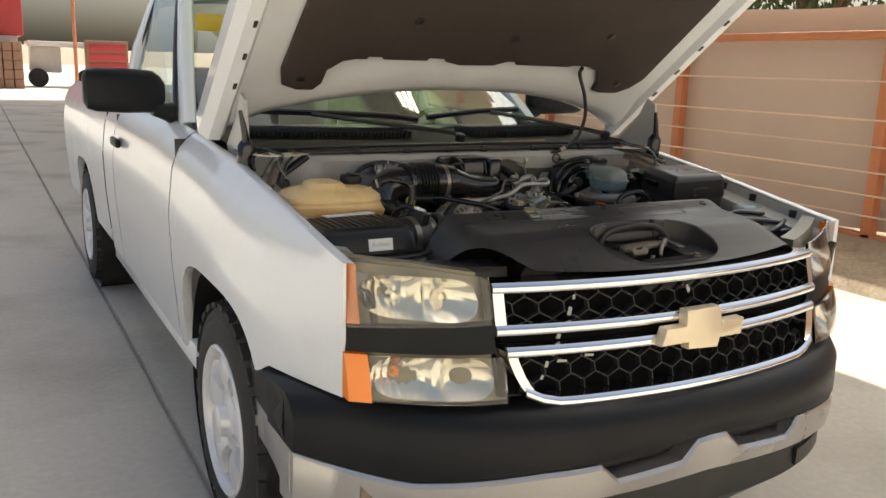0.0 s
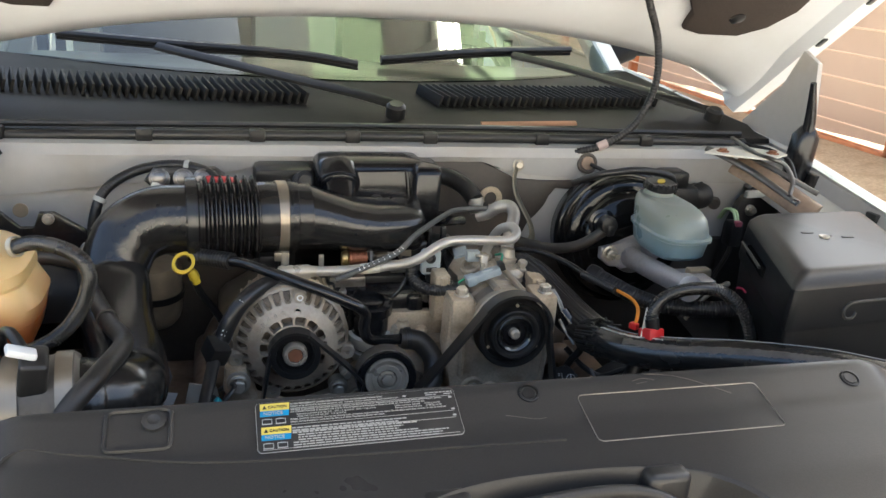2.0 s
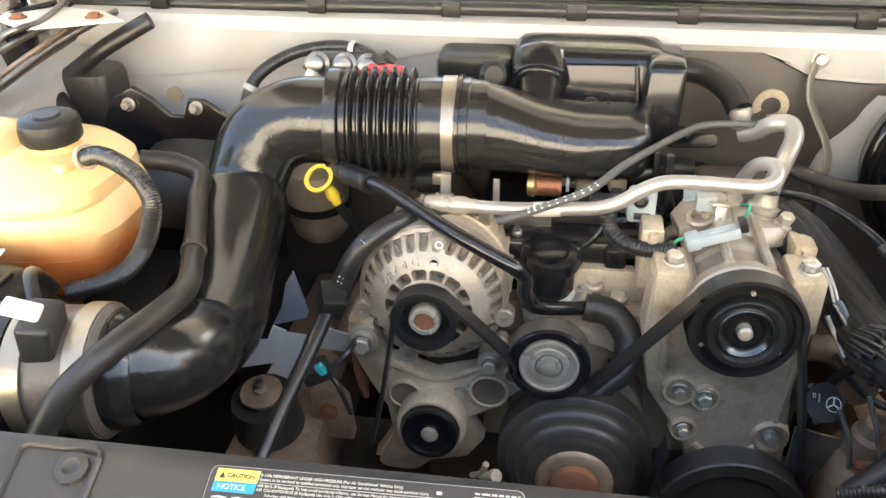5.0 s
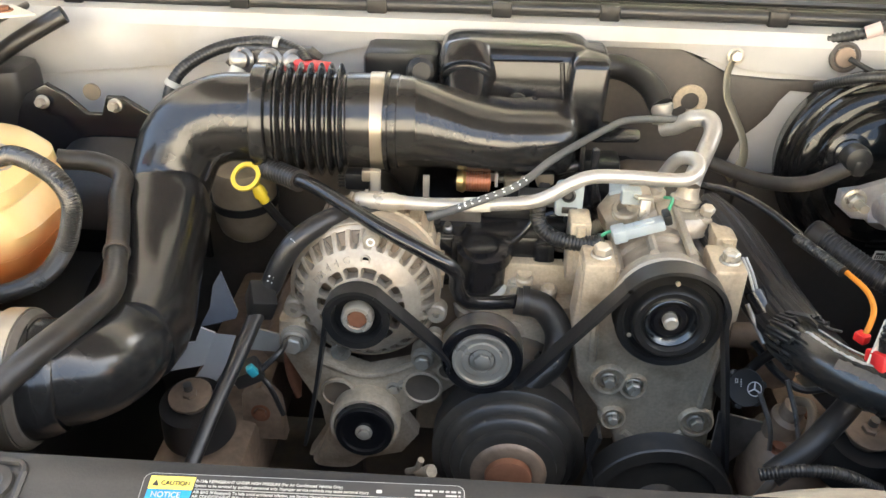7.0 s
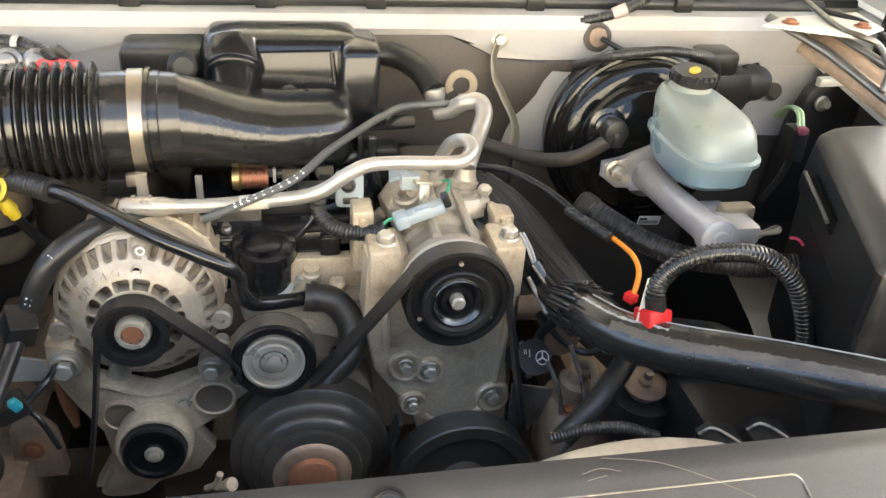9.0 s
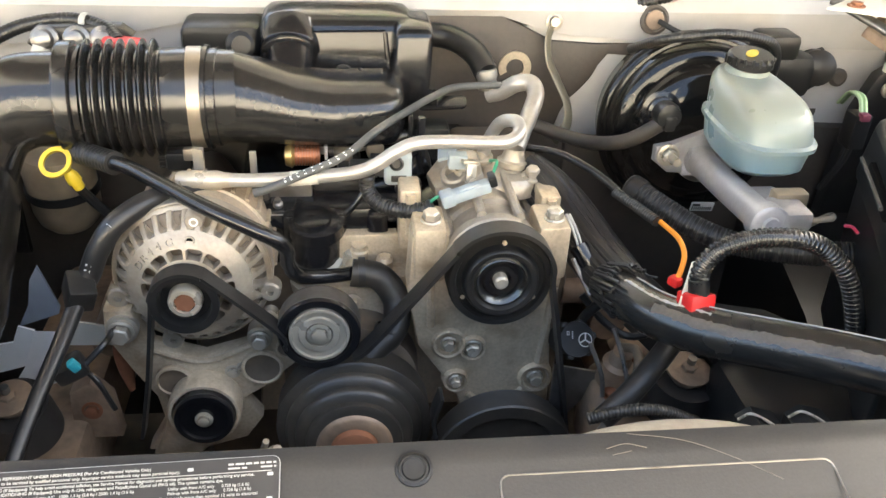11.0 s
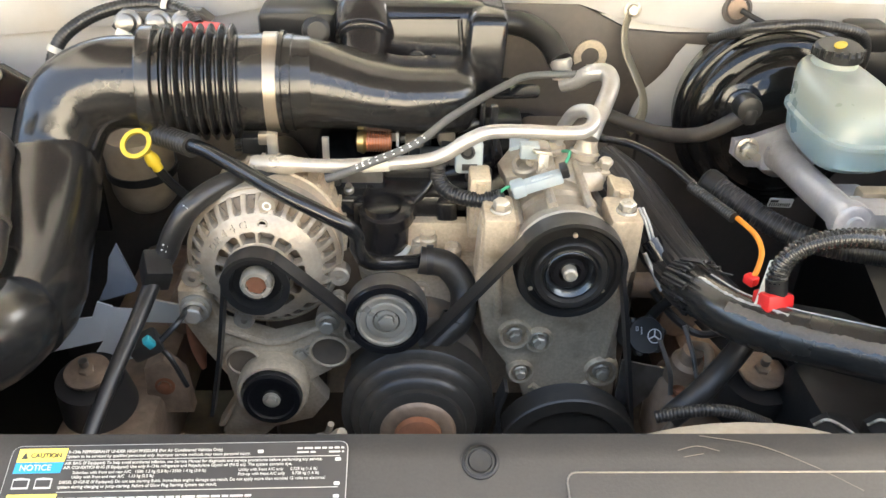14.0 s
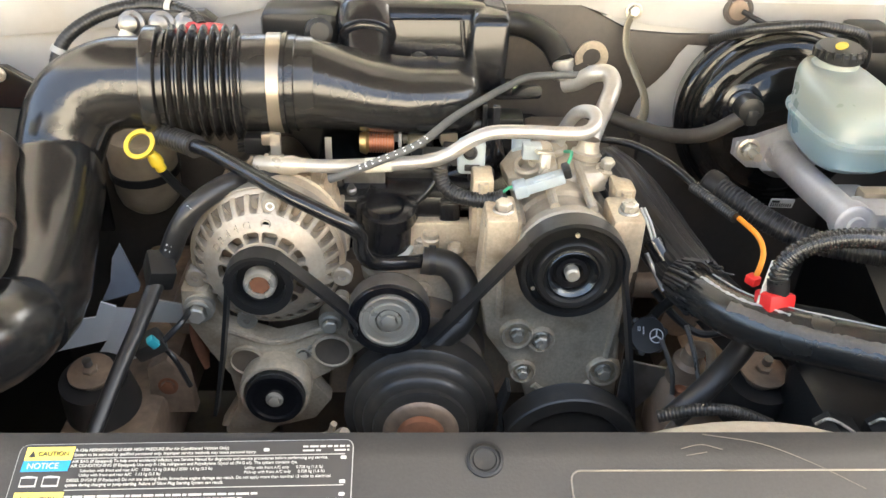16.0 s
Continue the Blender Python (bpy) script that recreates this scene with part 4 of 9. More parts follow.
for u, v in ((0.05, 0.36), (-0.35, 0.42), (0.45, 0.40), (-0.66, 0.10), (0.68, 0.12), (0.24, 0.62), (-0.1, 0.7)):
    b = BM()
    lathe(b, hp(u, v, 0.018), hn, [(0, 0.016), (0.004, 0.016), (0.007, 0.006), (0.007, 0)], 16)
    part("pad_clip", b, INK, hood)
# hood wiring loop
b = BM()
tube(b, [hp(0.44, 0.215, 0.02), (0.490, 1.05, 1.53), (0.527, 1.06, 1.455), (0.538, 1.06, 1.38), (0.524, 1.062, 1.318), (0.498, 1.066, 1.276), (0.452, 1.075, 1.242), (0.392, 1.088, 1.222)], 0.0068, 10, ridge=0.0010, pitch=0.006)
part("hood_cable", b, RUBBER, truck, "black ribbed washer cable")
b = BM()
tube(b, [(0.458, 1.074, 1.246), (0.440, 1.0775, 1.237)], 0.0092, 10)
part("cable_tape", b, material("faded_pink_tape", (0.42, 0.33, 0.31), 0.5, vary=0.1, bump=0.05), truck, "faded pink tape")
# hinges and prop struts at the cowl corners
for s, hx in ((-1, -0.83), (1, 0.90)):
    b = BM()
    plate(b, [(0, 0), (0.20, 0.02), (0.22, 0.06), (0.10, 0.16), (0.05, 0.24), (0.0, 0.22), (-0.02, 0.08)], 0.012, (hx, 1.06, 1.20), (0, 1, 0), (0, 0, 1), bevel=0.002)
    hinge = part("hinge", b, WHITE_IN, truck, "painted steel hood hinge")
    b = BM()
    xs = hx - (0.035 if s > 0 else 0.01)
    tube(b, [(xs, 1.02, 1.20, 0.012), (xs - 0.004, 1.00, 1.30, 0.012), (xs - 0.022, 0.99, 1.39, 0.006)], None, 10)
    lathe(b, (xs, 1.02, 1.16), (0, -0.1, 1), [(0, 0), (0, 0.022), (0.06, 0.028), (0.12, 0.027), (0.14, 0.014), (0.14, 0)], 14)
    part("spring_strut", b, GLOSSB, hinge, "black hinge strut")
    b = BM()
    for p in ((hx + 0.014, 1.10, 1.24), (hx + 0.014, 1.22, 1.25)):
        bolt(b, p, (1, 0, 0), 0.009, 0.01)
    part("bolt", b, STEEL, hinge)

# cab: windshield, pillars, roof, dash
b = BM()
rows = []
for i in range(25):
    x = -0.80 + 1.60 * i / 24
    k = (x / 0.8) ** 2
    rows.append([(x * (1 - 0.20 * j / 10), 1.50 + 0.30 * k + (1.05 - 0.10 * k) * j / 10, 1.292 + 0.56 * j / 10 + 0.03 * math.sin(math.pi * j / 10)) for j in range(11)])
sheet(b, rows)
thicken(b, 0.005)
part("windshield", b, GLASS, truck, "tinted windshield").visible_shadow = False
for s in (-1, 1):
    b = BM()
    loft(b, [oval(c, (0, 0.8, -0.6), (1, 0, 0), 0.045, 0.035, 12, 3) for c in ((s * 0.835, 1.86, 1.27), (s * 0.76, 2.22, 1.57), (s * 0.665, 2.62, 1.86))])
    part("windshield_pillar", b, WHITE, truck)
    b = BM()
    loft(b, [oval(c, (0, 1, 0), (1, 0, 0), 0.07, 0.03, 12, 4) for c in ((s * 0.875, 3.08, 1.30), (s * 0.80, 3.12, 1.60), (s * 0.69, 3.14, 1.87))])
    part("door_pillar", b, WHITE, truck)
    b = BM()
    sheet(b, [[(s * 0.865, 1.98, 1.295), (s * 0.70, 2.62, 1.83)], [(s * 0.87, 3.02, 1.315), (s * 0.72, 3.06, 1.84)]])
    thicken(b, 0.004)
    part("side_window", b, GLASS, truck, "tinted door glass").visible_shadow = False
    b = BM()
    tube(b, [(s * 0.872, 1.95, 1.296), (s * 0.872, 2.5, 1.306), (s * 0.872, 3.03, 1.316)], 0.009, 8)
    tube(b, [(s * 0.872, 3.035, 1.316), (s * 0.80, 3.06, 1.60), (s * 0.715, 3.07, 1.84)], 0.010, 8)
    tube(b, [(s * 0.868, 1.94, 1.296), (s * 0.79, 2.28, 1.58), (s * 0.70, 2.62, 1.84)], 0.010, 8)
    part("window_seal", b, RUBBER, truck)
    # mirror
    b = BM()
    loft(b, [oval((s * (0.90 + 0.31 * t), 1.985 - 0.03 * t, 1.405 + 0.01 * t), (0, 1, 0), (0, 0, 1), 0.055 * w, 0.088 * h, 20, 3.2) for t, w, h in ((0.0, 0.5, 0.45), (0.06, 0.75, 0.75), (0.15, 0.95, 0.95), (0.5, 1.0, 1.0), (0.85, 0.95, 0.97), (0.96, 0.8, 0.85), (1.0, 0.5, 0.6))])
    loft(b, [oval((s * x, 1.985, z), (0, 1, 0), (0, 0, 1), 0.05, r, 14, 2.6) for x, z, r in ((0.95, 1.345, 0.035), (0.90, 1.325, 0.035), (0.862, 1.315, 0.05))])
    mir = part("door_mirror", b, TRIMB, truck, "black plastic door mirror")
    b = BM()
    box(b, (s * 1.06 - 0.12, 2.035, 1.335), (s * 1.06 + 0.12, 2.042, 1.475), 0.003)
    part("mirror_glass", b, CHROME, mir)
    # door handle
    b = BM()
    box(b, (s * 0.978 - 0.014, 2.78, 1.10), (s * 0.978 + 0.014, 2.97, 1.145), 0.012)
    part("door_handle", b, TRIMB, truck, "black plastic handle")
b = BM()
rows = []
for i in range(13):
    x = -0.70 + 1.40 * i / 12
    rows.append([(x, 2.58 + 0.62 * j / 6, 1.875 + 0.04 * math.sin(math.pi * j / 6) - 0.05 * (x / 0.7) ** 4) for j in range(7)])
sheet(b, rows)
thicken(b, 0.03)
part("cab_roof", b, WHITE, truck)
b = BM()
box(b, (-0.84, 3.20, 0.55), (0.84, 3.24, 1.36), 0.02)
part("cab_back", b, WHITE, truck)
b = BM()
box(b, (-0.80, 1.62, 1.02), (0.80, 2.05, 1.27), 0.05)
part("dashboard", b, BLACK, truck)
for sx in (-0.42, 0.42):
    b = BM()
    box(b, (sx - 0.27, 2.75, 0.85), (sx + 0.27, 2.92, 1.50), 0.06)
    part("seat_back", b, GREYB, truck)
b = BM()
lathe(b, (0.42, 2.12, 1.18), (0, 0.8, 0.45), [(0, 0.17), (0.02, 0.185), (0.04, 0.17), (0.02, 0.155), (0, 0.17)], 28)
part("steering_wheel", b, BLACK, truck)
b = BM()
box(b, (-0.8, 3.45, 0.55), (0.8, 5.7, 0.85), 0.01)
part("bed_floor", b, WHITE, truck)
b = BM()
box(b, (-0.84, 3.455, 0.8), (0.84, 3.50, 1.335), 0.01)
part("bed_front", b, WHITE, truck)
b = BM()
box(b, (-0.86, 5.70, 0.6), (0.86, 5.76, 1.33), 0.02)
part("tailgate", b, WHITE, truck)
# yellow tag hung inside the windshield
b = BM()
box(b, (-0.74, 2.10, 1.66), (-0.60, 2.105, 1.73), 0.002)
solo("window_tag", b, YELLOW, "yellow stock tag hanging inside the windshield", "tag")

# cowl: louvred panel, seal strip, wipers
cowl = part("cowl", BM(), COWLB, truck, "black louvred cowl panel")
b = BM()
rows = []
for i in range(41):
    x = -0.83 + 1.70 * i / 40
    k = (x / 0.83) ** 2
    rows.append([(x, 1.125 + y, z) for y, z in ((0.0, 1.238), (0.004, 1.248), (0.06, 1.252), (0.09, 1.262), (0.20 + 0.1 * k, 1.272), (0.36 + 0.25 * k, 1.288), (0.42 + 0.27 * k, 1.292))])
sheet(b, rows)
thicken(b, 0.004)
part("panel", b, COWLB, cowl)
slat_me = None
for x0, x1, nn in ((-0.74, -0.13, 38), (0.155, 0.70, 34)):
    for i in range(nn):
        x = x0 + (x1 - x0) * i / (nn - 1)
        yb = 1.345 + 0.09 * (x / 0.8) ** 2
        if slat_me is None:
            b = BM()
            box(b, (-0.003, -0.058, -0.008), (0.003, 0.058, 0.016), 0.0012, turn=rot(5, 14, 14))
            slat_me = to_mesh("louvre", b, COWLB)
        o = new("louvre", slat_me)
        o.location = Vector((x, yb, 1.284)) - truck.location
        o.parent = cowl
b = BM()
tube(b, [(-0.82, 1.118, 1.236), (-0.4, 1.112, 1.243), (0.0, 1.11, 1.246), (0.4, 1.112, 1.245), (0.80, 1.118, 1.240)], 0.010, 10)
tube(b, [(-0.82, 1.135, 1.255), (0.0, 1.128, 1.262), (0.80, 1.135, 1.257)], 0.006, 8)
part("seal_strip", b, RUBBER, cowl, "black rubber seal")
for x in (-0.66, -0.42, -0.225, -0.05, 0.10, 0.33, 0.56):
    b = BM()
    box(b, (x - 0.014, 1.098, 1.234), (x + 0.014, 1.122, 1.256), 0.003)
    part("seal_clip", b, BLACK, cowl)


def wiper(pts, blade, piv):
    w = part("wiper", BM(), BLACK, truck, "black wiper arm and blade")
    b = BM()
    tube(b, pts, 0.012, 8, flat=0.6)
    lathe(b, piv, (0, -0.3, 1), [(-0.01, 0.02), (0.012, 0.02), (0.018, 0.014), (0.018, 0)], 16)
    part("arm", b, BLACK, w)
    b = BM()
    tube(b, blade, 0.009, 8)
    tube(b, [(p[0], p[1], p[2] - 0.012) for p in blade], 0.0035, 6)
    part("blade", b, RUBBER, w)


wiper([(0.055, 1.205, 1.288), (-0.02, 1.25, 1.302), (-0.20, 1.38, 1.322), (-0.42, 1.56, 1.345)], [(-0.64, 1.66, 1.355), (-0.40, 1.57, 1.352), (-0.12, 1.52, 1.345), (0.02, 1.50, 1.33)], (0.05, 1.20, 1.277))
wiper([(0.79, 1.235, 1.285), (0.70, 1.32, 1.305), (0.55, 1.48, 1.335), (0.42, 1.58, 1.355)], [(0.08, 1.54, 1.338), (0.35, 1.575, 1.362), (0.60, 1.64, 1.368)], (0.79, 1.232, 1.277))
# tan debris strip caught on the cowl
b = BM()
tube(b, [(0.22, 1.165, 1.262), (0.33, 1.168, 1.264), (0.43, 1.172, 1.266)], 0.006, 8, flat=0.4)
solo("dry_twig", b, WOODM, "thin dry strip lying on the cowl", "twig")

# engine bay shell
bay = part("engine_bay", BM(), CAVITY, truck, "engine bay with painted firewall")
b = BM()
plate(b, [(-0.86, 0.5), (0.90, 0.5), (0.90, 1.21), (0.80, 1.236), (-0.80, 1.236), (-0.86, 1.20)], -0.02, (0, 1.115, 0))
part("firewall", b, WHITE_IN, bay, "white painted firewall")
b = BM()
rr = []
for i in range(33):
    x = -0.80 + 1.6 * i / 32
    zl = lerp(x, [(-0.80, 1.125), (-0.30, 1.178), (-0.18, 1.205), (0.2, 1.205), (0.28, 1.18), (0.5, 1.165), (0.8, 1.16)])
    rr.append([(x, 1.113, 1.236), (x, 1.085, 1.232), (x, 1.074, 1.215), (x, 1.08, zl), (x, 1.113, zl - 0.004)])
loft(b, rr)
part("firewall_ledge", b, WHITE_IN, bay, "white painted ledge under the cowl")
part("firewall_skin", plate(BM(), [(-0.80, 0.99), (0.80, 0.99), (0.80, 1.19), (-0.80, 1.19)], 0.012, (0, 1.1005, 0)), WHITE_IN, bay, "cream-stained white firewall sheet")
b = BM()
plate(b, [(-0.235, 0.7), (0.36, 0.7), (0.36, 1.02), (0.292, 1.030), (0.300, 1.058), (0.309, 1.078), (0.326, 1.095), (0.341, 1.114), (0.350, 1.134), (0.362, 1.150), (0.412, 1.147), (0.42, 1.166), (0.335, 1.166), (0.275, 1.170), (0.185, 1.213), (-0.165, 1.213), (-0.235, 1.165)], 0.016, (0, 1.098, 0), bevel=0.004)
part("firewall_insulation", b, SHIELD, bay, "dark brown sound insulation")
for xa, xb, zt in ((-0.80, -0.235, 1.03), (0.31, 0.86, 1.045)):
    b = BM()
    plate(b, [(xa, 0.5), (xb, 0.5), (xb, zt - 0.01), (xa * 0.5 + xb * 0.5, zt), (xa, zt - 0.03)], 0.03, (0, 1.10, 0), bevel=0.006)
    part("lower_insulation", b, SHIELD, bay)
b = BM()
lathe(b, (0.224, 1.084, 1.131), (0, -1, 0), [(0, 0.024), (0.006, 0.024), (0.006, 0.013), (0, 0.013)], 26, 30, 345)
part("insulation_washer", b, CAST, bay, "dusty pale split washer")
for s, x in ((-1, -0.80), (1, 0.86)):
    b = BM()
    sheet(b, [[(x - s * 0.0, y, 0.45), (x - s * 0.03, y, 0.75), (x, y, 1.0), (x + s * 0.01, y, top_line(y) - 0.075)] for y in (0.12, 0.4, 0.7, 0.95, 1.10)])
    thicken(b, 0.01)
    part("inner_fender", b, SHIELD, bay)
    b = BM()
    rr = []
    for k in range(25):
        y = 0.16 + 0.98 * k / 24
        zt = top_line(y)
        xo = abs(flank(s, y, 0.0)) - 0.02
        rr.append([(s * xo, y, zt - 0.004), (s * (xo - 0.012), y, zt - 0.010), (s * (xo - 0.020), y, zt - 0.040), (s * (xo - 0.085), y, zt - 0.050), (s * (xo - 0.092), y, zt - 0.085), (s * xo, y, zt - 0.085)])
    loft(b, rr)
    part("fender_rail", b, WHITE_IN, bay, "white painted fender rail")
    for k, y in enumerate((0.28, 0.47, 0.62, 0.80, 0.98)):
        b = BM()
        box(b, (s * (abs(flank(s, y, 0)) - 0.036) - 0.006, y - 0.014, top_line(y) - 0.040), (s * (abs(flank(s, y, 0)) - 0.036) + 0.006, y + 0.014, top_line(y) - 0.014), 0.002)
        part("rail_slot", b, INK, bay)
b = BM()
box(b, (-0.85, 0.06, 0.42), (0.85, 1.11, 0.47))
part("under_tray", b, CAVITY, bay)
b = BM()
face_band(b, -0.84, 0.84, C(0.5), lambda x: 1.03, -0.075, 0.12)
part("core_support", b, CAVITY, bay)
b = BM()
box(b, (-0.40, 0.12, 0.50), (0.45, 0.20, 1.06), 0.01)
part("radiator", b, BLACK, bay)

# ---- engine bay things ----
# radiator cover with its latch opening
def cover_z(x, y):
    z = lerp(y, [(-0.12, 1.052), (-0.05, 1.062), (0.0, 1.080), (0.05, 1.101), (0.10, 1.119), (0.15, 1.129), (0.20, 1.134), (0.25, 1.140), (0.29, 1.156), (0.30, 1.160), (0.305, 1.158)])
    if x < -0.46:
        return z - 0.10 * ((-x - 0.46) / 0.105) ** 2.6
    return z - (0.10 * ((x - 0.43) / 0.12) ** 2 if x > 0.43 else 0.0)


def cover_front(x):
    return -0.066 + 0.072 * (x / 0.54) ** 2 + (0.20 * ((-x - 0.44) / 0.12) if x < -0.44 else 0.0)


def hole(t):
    co, si = math.cos(t), math.sin(t)
    return (-0.003 + 0.180 * math.copysign(abs(co) ** 0.75, co), 0.062 + 0.105 * math.copysign(abs(si) ** 0.75, si) - 0.08 * co * 0.2)


cover = thing("radiator_cover", "dusty grey-black plastic radiator cover with a latch opening", "engine cover", (0, 0.15, 1.0))
b = BM()
NXC, NYC = 92, 40
grid = []
for i in range(NXC + 1):
    x = -0.565 + 1.10 * i / NXC
    yf0 = cover_front(x)
    grid.append([b.verts.new((x, yf0 + (0.305 - yf0) * k / NYC, cover_z(x, yf0 + (0.305 - yf0) * k / NYC))) for k in range(NYC + 1)])
outline = [hole(2 * math.pi * k / 72) for k in range(72)]
inside = lambda p: abs((p.x - 0.012) / 0.192) ** 2.67 + abs((p.y - 0.062) / 0.112) ** 2.67 < 1.0
for i in range(NXC):
    for k in range(NYC):
        q = (grid[i][k], grid[i + 1][k], grid[i + 1][k + 1], grid[i][k + 1])
        c = sum((v.co for v in q), Vector()) / 4
        if not inside(c):
            b.faces.new(q)
bmesh.ops.delete(b, geom=[v for v in b.verts if not v.link_faces], context="VERTS")
for v in b.verts:
    if v.is_boundary and abs(v.co.x) < 0.215 and cover_front(v.co.x) + 0.012 < v.co.y < 0.22:
        t = math.atan2((v.co.y - 0.062) / 0.112, (v.co.x - 0.012) / 0.192)
        s = (abs(math.cos(t)) ** 2.67 + abs(math.sin(t)) ** 2.67) ** (-1 / 2.67)
        v.co.x, v.co.y = 0.012 + 0.192 * s * math.cos(t), 0.062 + 0.112 * s * math.sin(t)
        v.co.z = cover_z(v.co.x, v.co.y)
sheet(b, [[(x, 0.305, cover_z(x, 0.305)), (x, 0.309, cover_z(x, 0.305) - 0.006), (x, 0.311, 1.03)] for x in [-0.565 + 1.10 * i / 40 for i in range(41)]])
sheet(b, [[(-0.565, 0.305 - 0.07 * k / 6, cover_z(-0.565, 0.305 - 0.07 * k / 6)), (-0.567, 0.305 - 0.07 * k / 6, 0.99)] for k in range(7)])
sheet(b, [[(0.535, 0.305 - 0.27 * k / 10, cover_z(0.535, 0.305 - 0.27 * k / 10)), (0.54, 0.305 - 0.27 * k / 10, 0.99)] for k in range(11)])
part("moulding", b, GREYB, cover)
b = BM()
sheet(b, [[(x, cover_front(x) + 0.004, cover_z(x, cover_front(x)) - 0.003), (x, face_y(x, 1.05) + 0.05, 1.052), (x, face_y(x, 1.05) + 0.03, 1.046)] for x in [-0.45 + 1.00 * i / 40 for i in range(41)]])
part("front_apron", b, GREYB, cover)
b = BM()
xs_ = [-0.176, -0.13, -0.088, -0.05, 0.0, 0.05, 0.088, 0.13, 0.17, 0.198]
ys_ = [(-0.045, 1.054), (-0.005, 1.060), (0.05, 1.066), (0.10, 1.070), (0.135, 1.072), (0.172, 1.076)]
vs_ = [[b.verts.new((x, y, z)) for y, z in ys_] for x in xs_]
for i in range(len(xs_) - 1):
    for k in range(len(ys_) - 1):
        if not (2 <= i <= 5 and 1 <= k <= 3):
            b.faces.new((vs_[i][k], vs_[i + 1][k], vs_[i + 1][k + 1], vs_[i][k + 1]))
part("recess_floor", b, GREYB, cover)
b = BM()
sheet(b, [[(-0.09, y, 1.02), (0.09, y, 1.02)] for y in (-0.01, 0.14)])
for y in (-0.008, 0.136):
    sheet(b, [[(-0.09, y, 1.018), (0.09, y, 1.018)], [(-0.09, y, 1.07), (0.09, y, 1.07)]])
for x in (-0.089, 0.089):
    sheet(b, [[(x, -0.008, 1.018), (x, 0.136, 1.018)], [(x, -0.008, 1.06), (x, 0.136, 1.071)]])
part("latch_well", b, INK, cover, "black latch well")
b = BM()
ring = []
for k in range(73):
    t = 2 * math.pi * k / 72
    s = (abs(math.cos(t)) ** 2.67 + abs(math.sin(t)) ** 2.67) ** (-1 / 2.67)
    x, y = 0.012 + 0.192 * s * math.cos(t), 0.062 + 0.112 * s * math.sin(t)
    z = cover_z(x, y)
    ring.append([(x * 1.0, y, z + 0.0005), (x * 0.995 - 0.0001, y, z + 0.004), (x * 0.975, y - 0.002 * math.sin(t), z + 0.001), (x * 0.96, y - 0.003 * math.sin(t), z - 0.07)])
loft(b, ring, cap=False, closed=False)
part("opening_rim", b, GREYB, cover)
b = BM()
tube(b, [(x, y, cover_z(x, y) + 0.0005) for x, y in ((-0.50, 0.20), (-0.475, 0.262), (-0.42, 0.255), (-0.30, 0.232), (-0.10, 0.225), (0.03, 0.222))], 0.0016, 6)
part("crease", b, GREYB, cover)
for c in ((0.0117, 0.2855), (0.403, 0.275)):
    b = BM()
    z = cover_z(*c)
    lathe(b, (c[0], c[1], z + 0.0005), (0, -0.38, 0.925), [(-0.001, 0.0116), (0.0012, 0.0114), (0.0016, 0.0098), (-0.0006, 0.0090), (-0.0006, 0.0076), (0.0008, 0.0068), (0.0004, 0.0)], 36)
    part("push_plug", b, BLACK, cover, "round black push plug")
b = BM()
rr_ = rounded(-0.40, 0.255, -0.343, 0.296, 0.006)
tube(b, [(x, y, cover_z(x, y) + 0.001) for x, y in rr_ + rr_[:1]], 0.0024, 6, n=1)
lathe(b, (-0.358, 0.283, cover_z(-0.358, 0.283)), (0, -0.4, 1), [(0, 0.011), (0.004, 0.011), (0.005, 0.006), (0.001, 0)], 16)
part("clip_boss", b, GREYB, cover)
b = BM()
rr_ = rounded(0.0635, 0.215, 0.279, 0.279, 0.006)
tube(b, [(x, y, cover_z(x, y) + 0.0003) for x, y in rr_ + rr_[:1]], 0.00065, 6, n=1)
part("raised_frame", b, DULLST, cover, "scuffed pale edge line")

for pts_ in ([(0.150, 0.302), (0.185, 0.295), (0.215, 0.283), (0.243, 0.268)], [(0.134, 0.292), (0.147, 0.2945), (0.160, 0.2915)], [(0.137, 0.288), (0.150, 0.290)], [(-0.02, 0.262), (0.01, 0.2555), (0.022, 0.256)]):
    part("scratch", tube(BM(), [(x, y, cover_z(x, y) + 0.0001) for x, y in pts_], 0.0003, 5), WORN, cover, "fine pale scratch")
# warning label on the cover
lab = thing("warning_label", "black printed refrigerant warning label with yellow and blue blocks", "label", (-0.17, 0.27, 1.148))
LO = Vector((-0.2665, 0.2940, 1.1581))
LU = Vector((0.1975, 0.0031, 0.0012)).normalized()
LV = Vector((0.0, 0.054, 0.0205)).normalized()
LN = LU.cross(LV)
LW, LH = 0.1985, 0.0585


def label_patch(outline, lift, mat, name, parent=lab, thick=0.0004):
    """A printed patch on the label; across and down from its upper left corner."""
    b = BM()
    plate(b, [(x, -y) for x, y in outline][::-1], thick, LO + LN * lift, LU, LV)
    bmesh.ops.recalc_face_normals(b, faces=b.faces[:])
    part(name, b, mat, parent)


lrect = lambda x0, y0, x1, y1, r=0.0: rounded(x0, y0, x1, y1, r) if r else [(x0, y0), (x1, y0), (x1, y1), (x0, y1)]
label_patch(lrect(0, 0, LW, LH, 0.005), 0.0010, PRINT, "white_border", thick=0.0008)
label_patch(lrect(0.0005, 0.0005, LW - 0.0005, LH - 0.0005, 0.0046), 0.0014, INK, "backing", thick=0.0008)


def label_text(words, size, x, y, mat=PRINT):
    text_mesh(words, size, LO + LU * x - LV * y + LN * 0.0030, LU, LV, mat, lab)


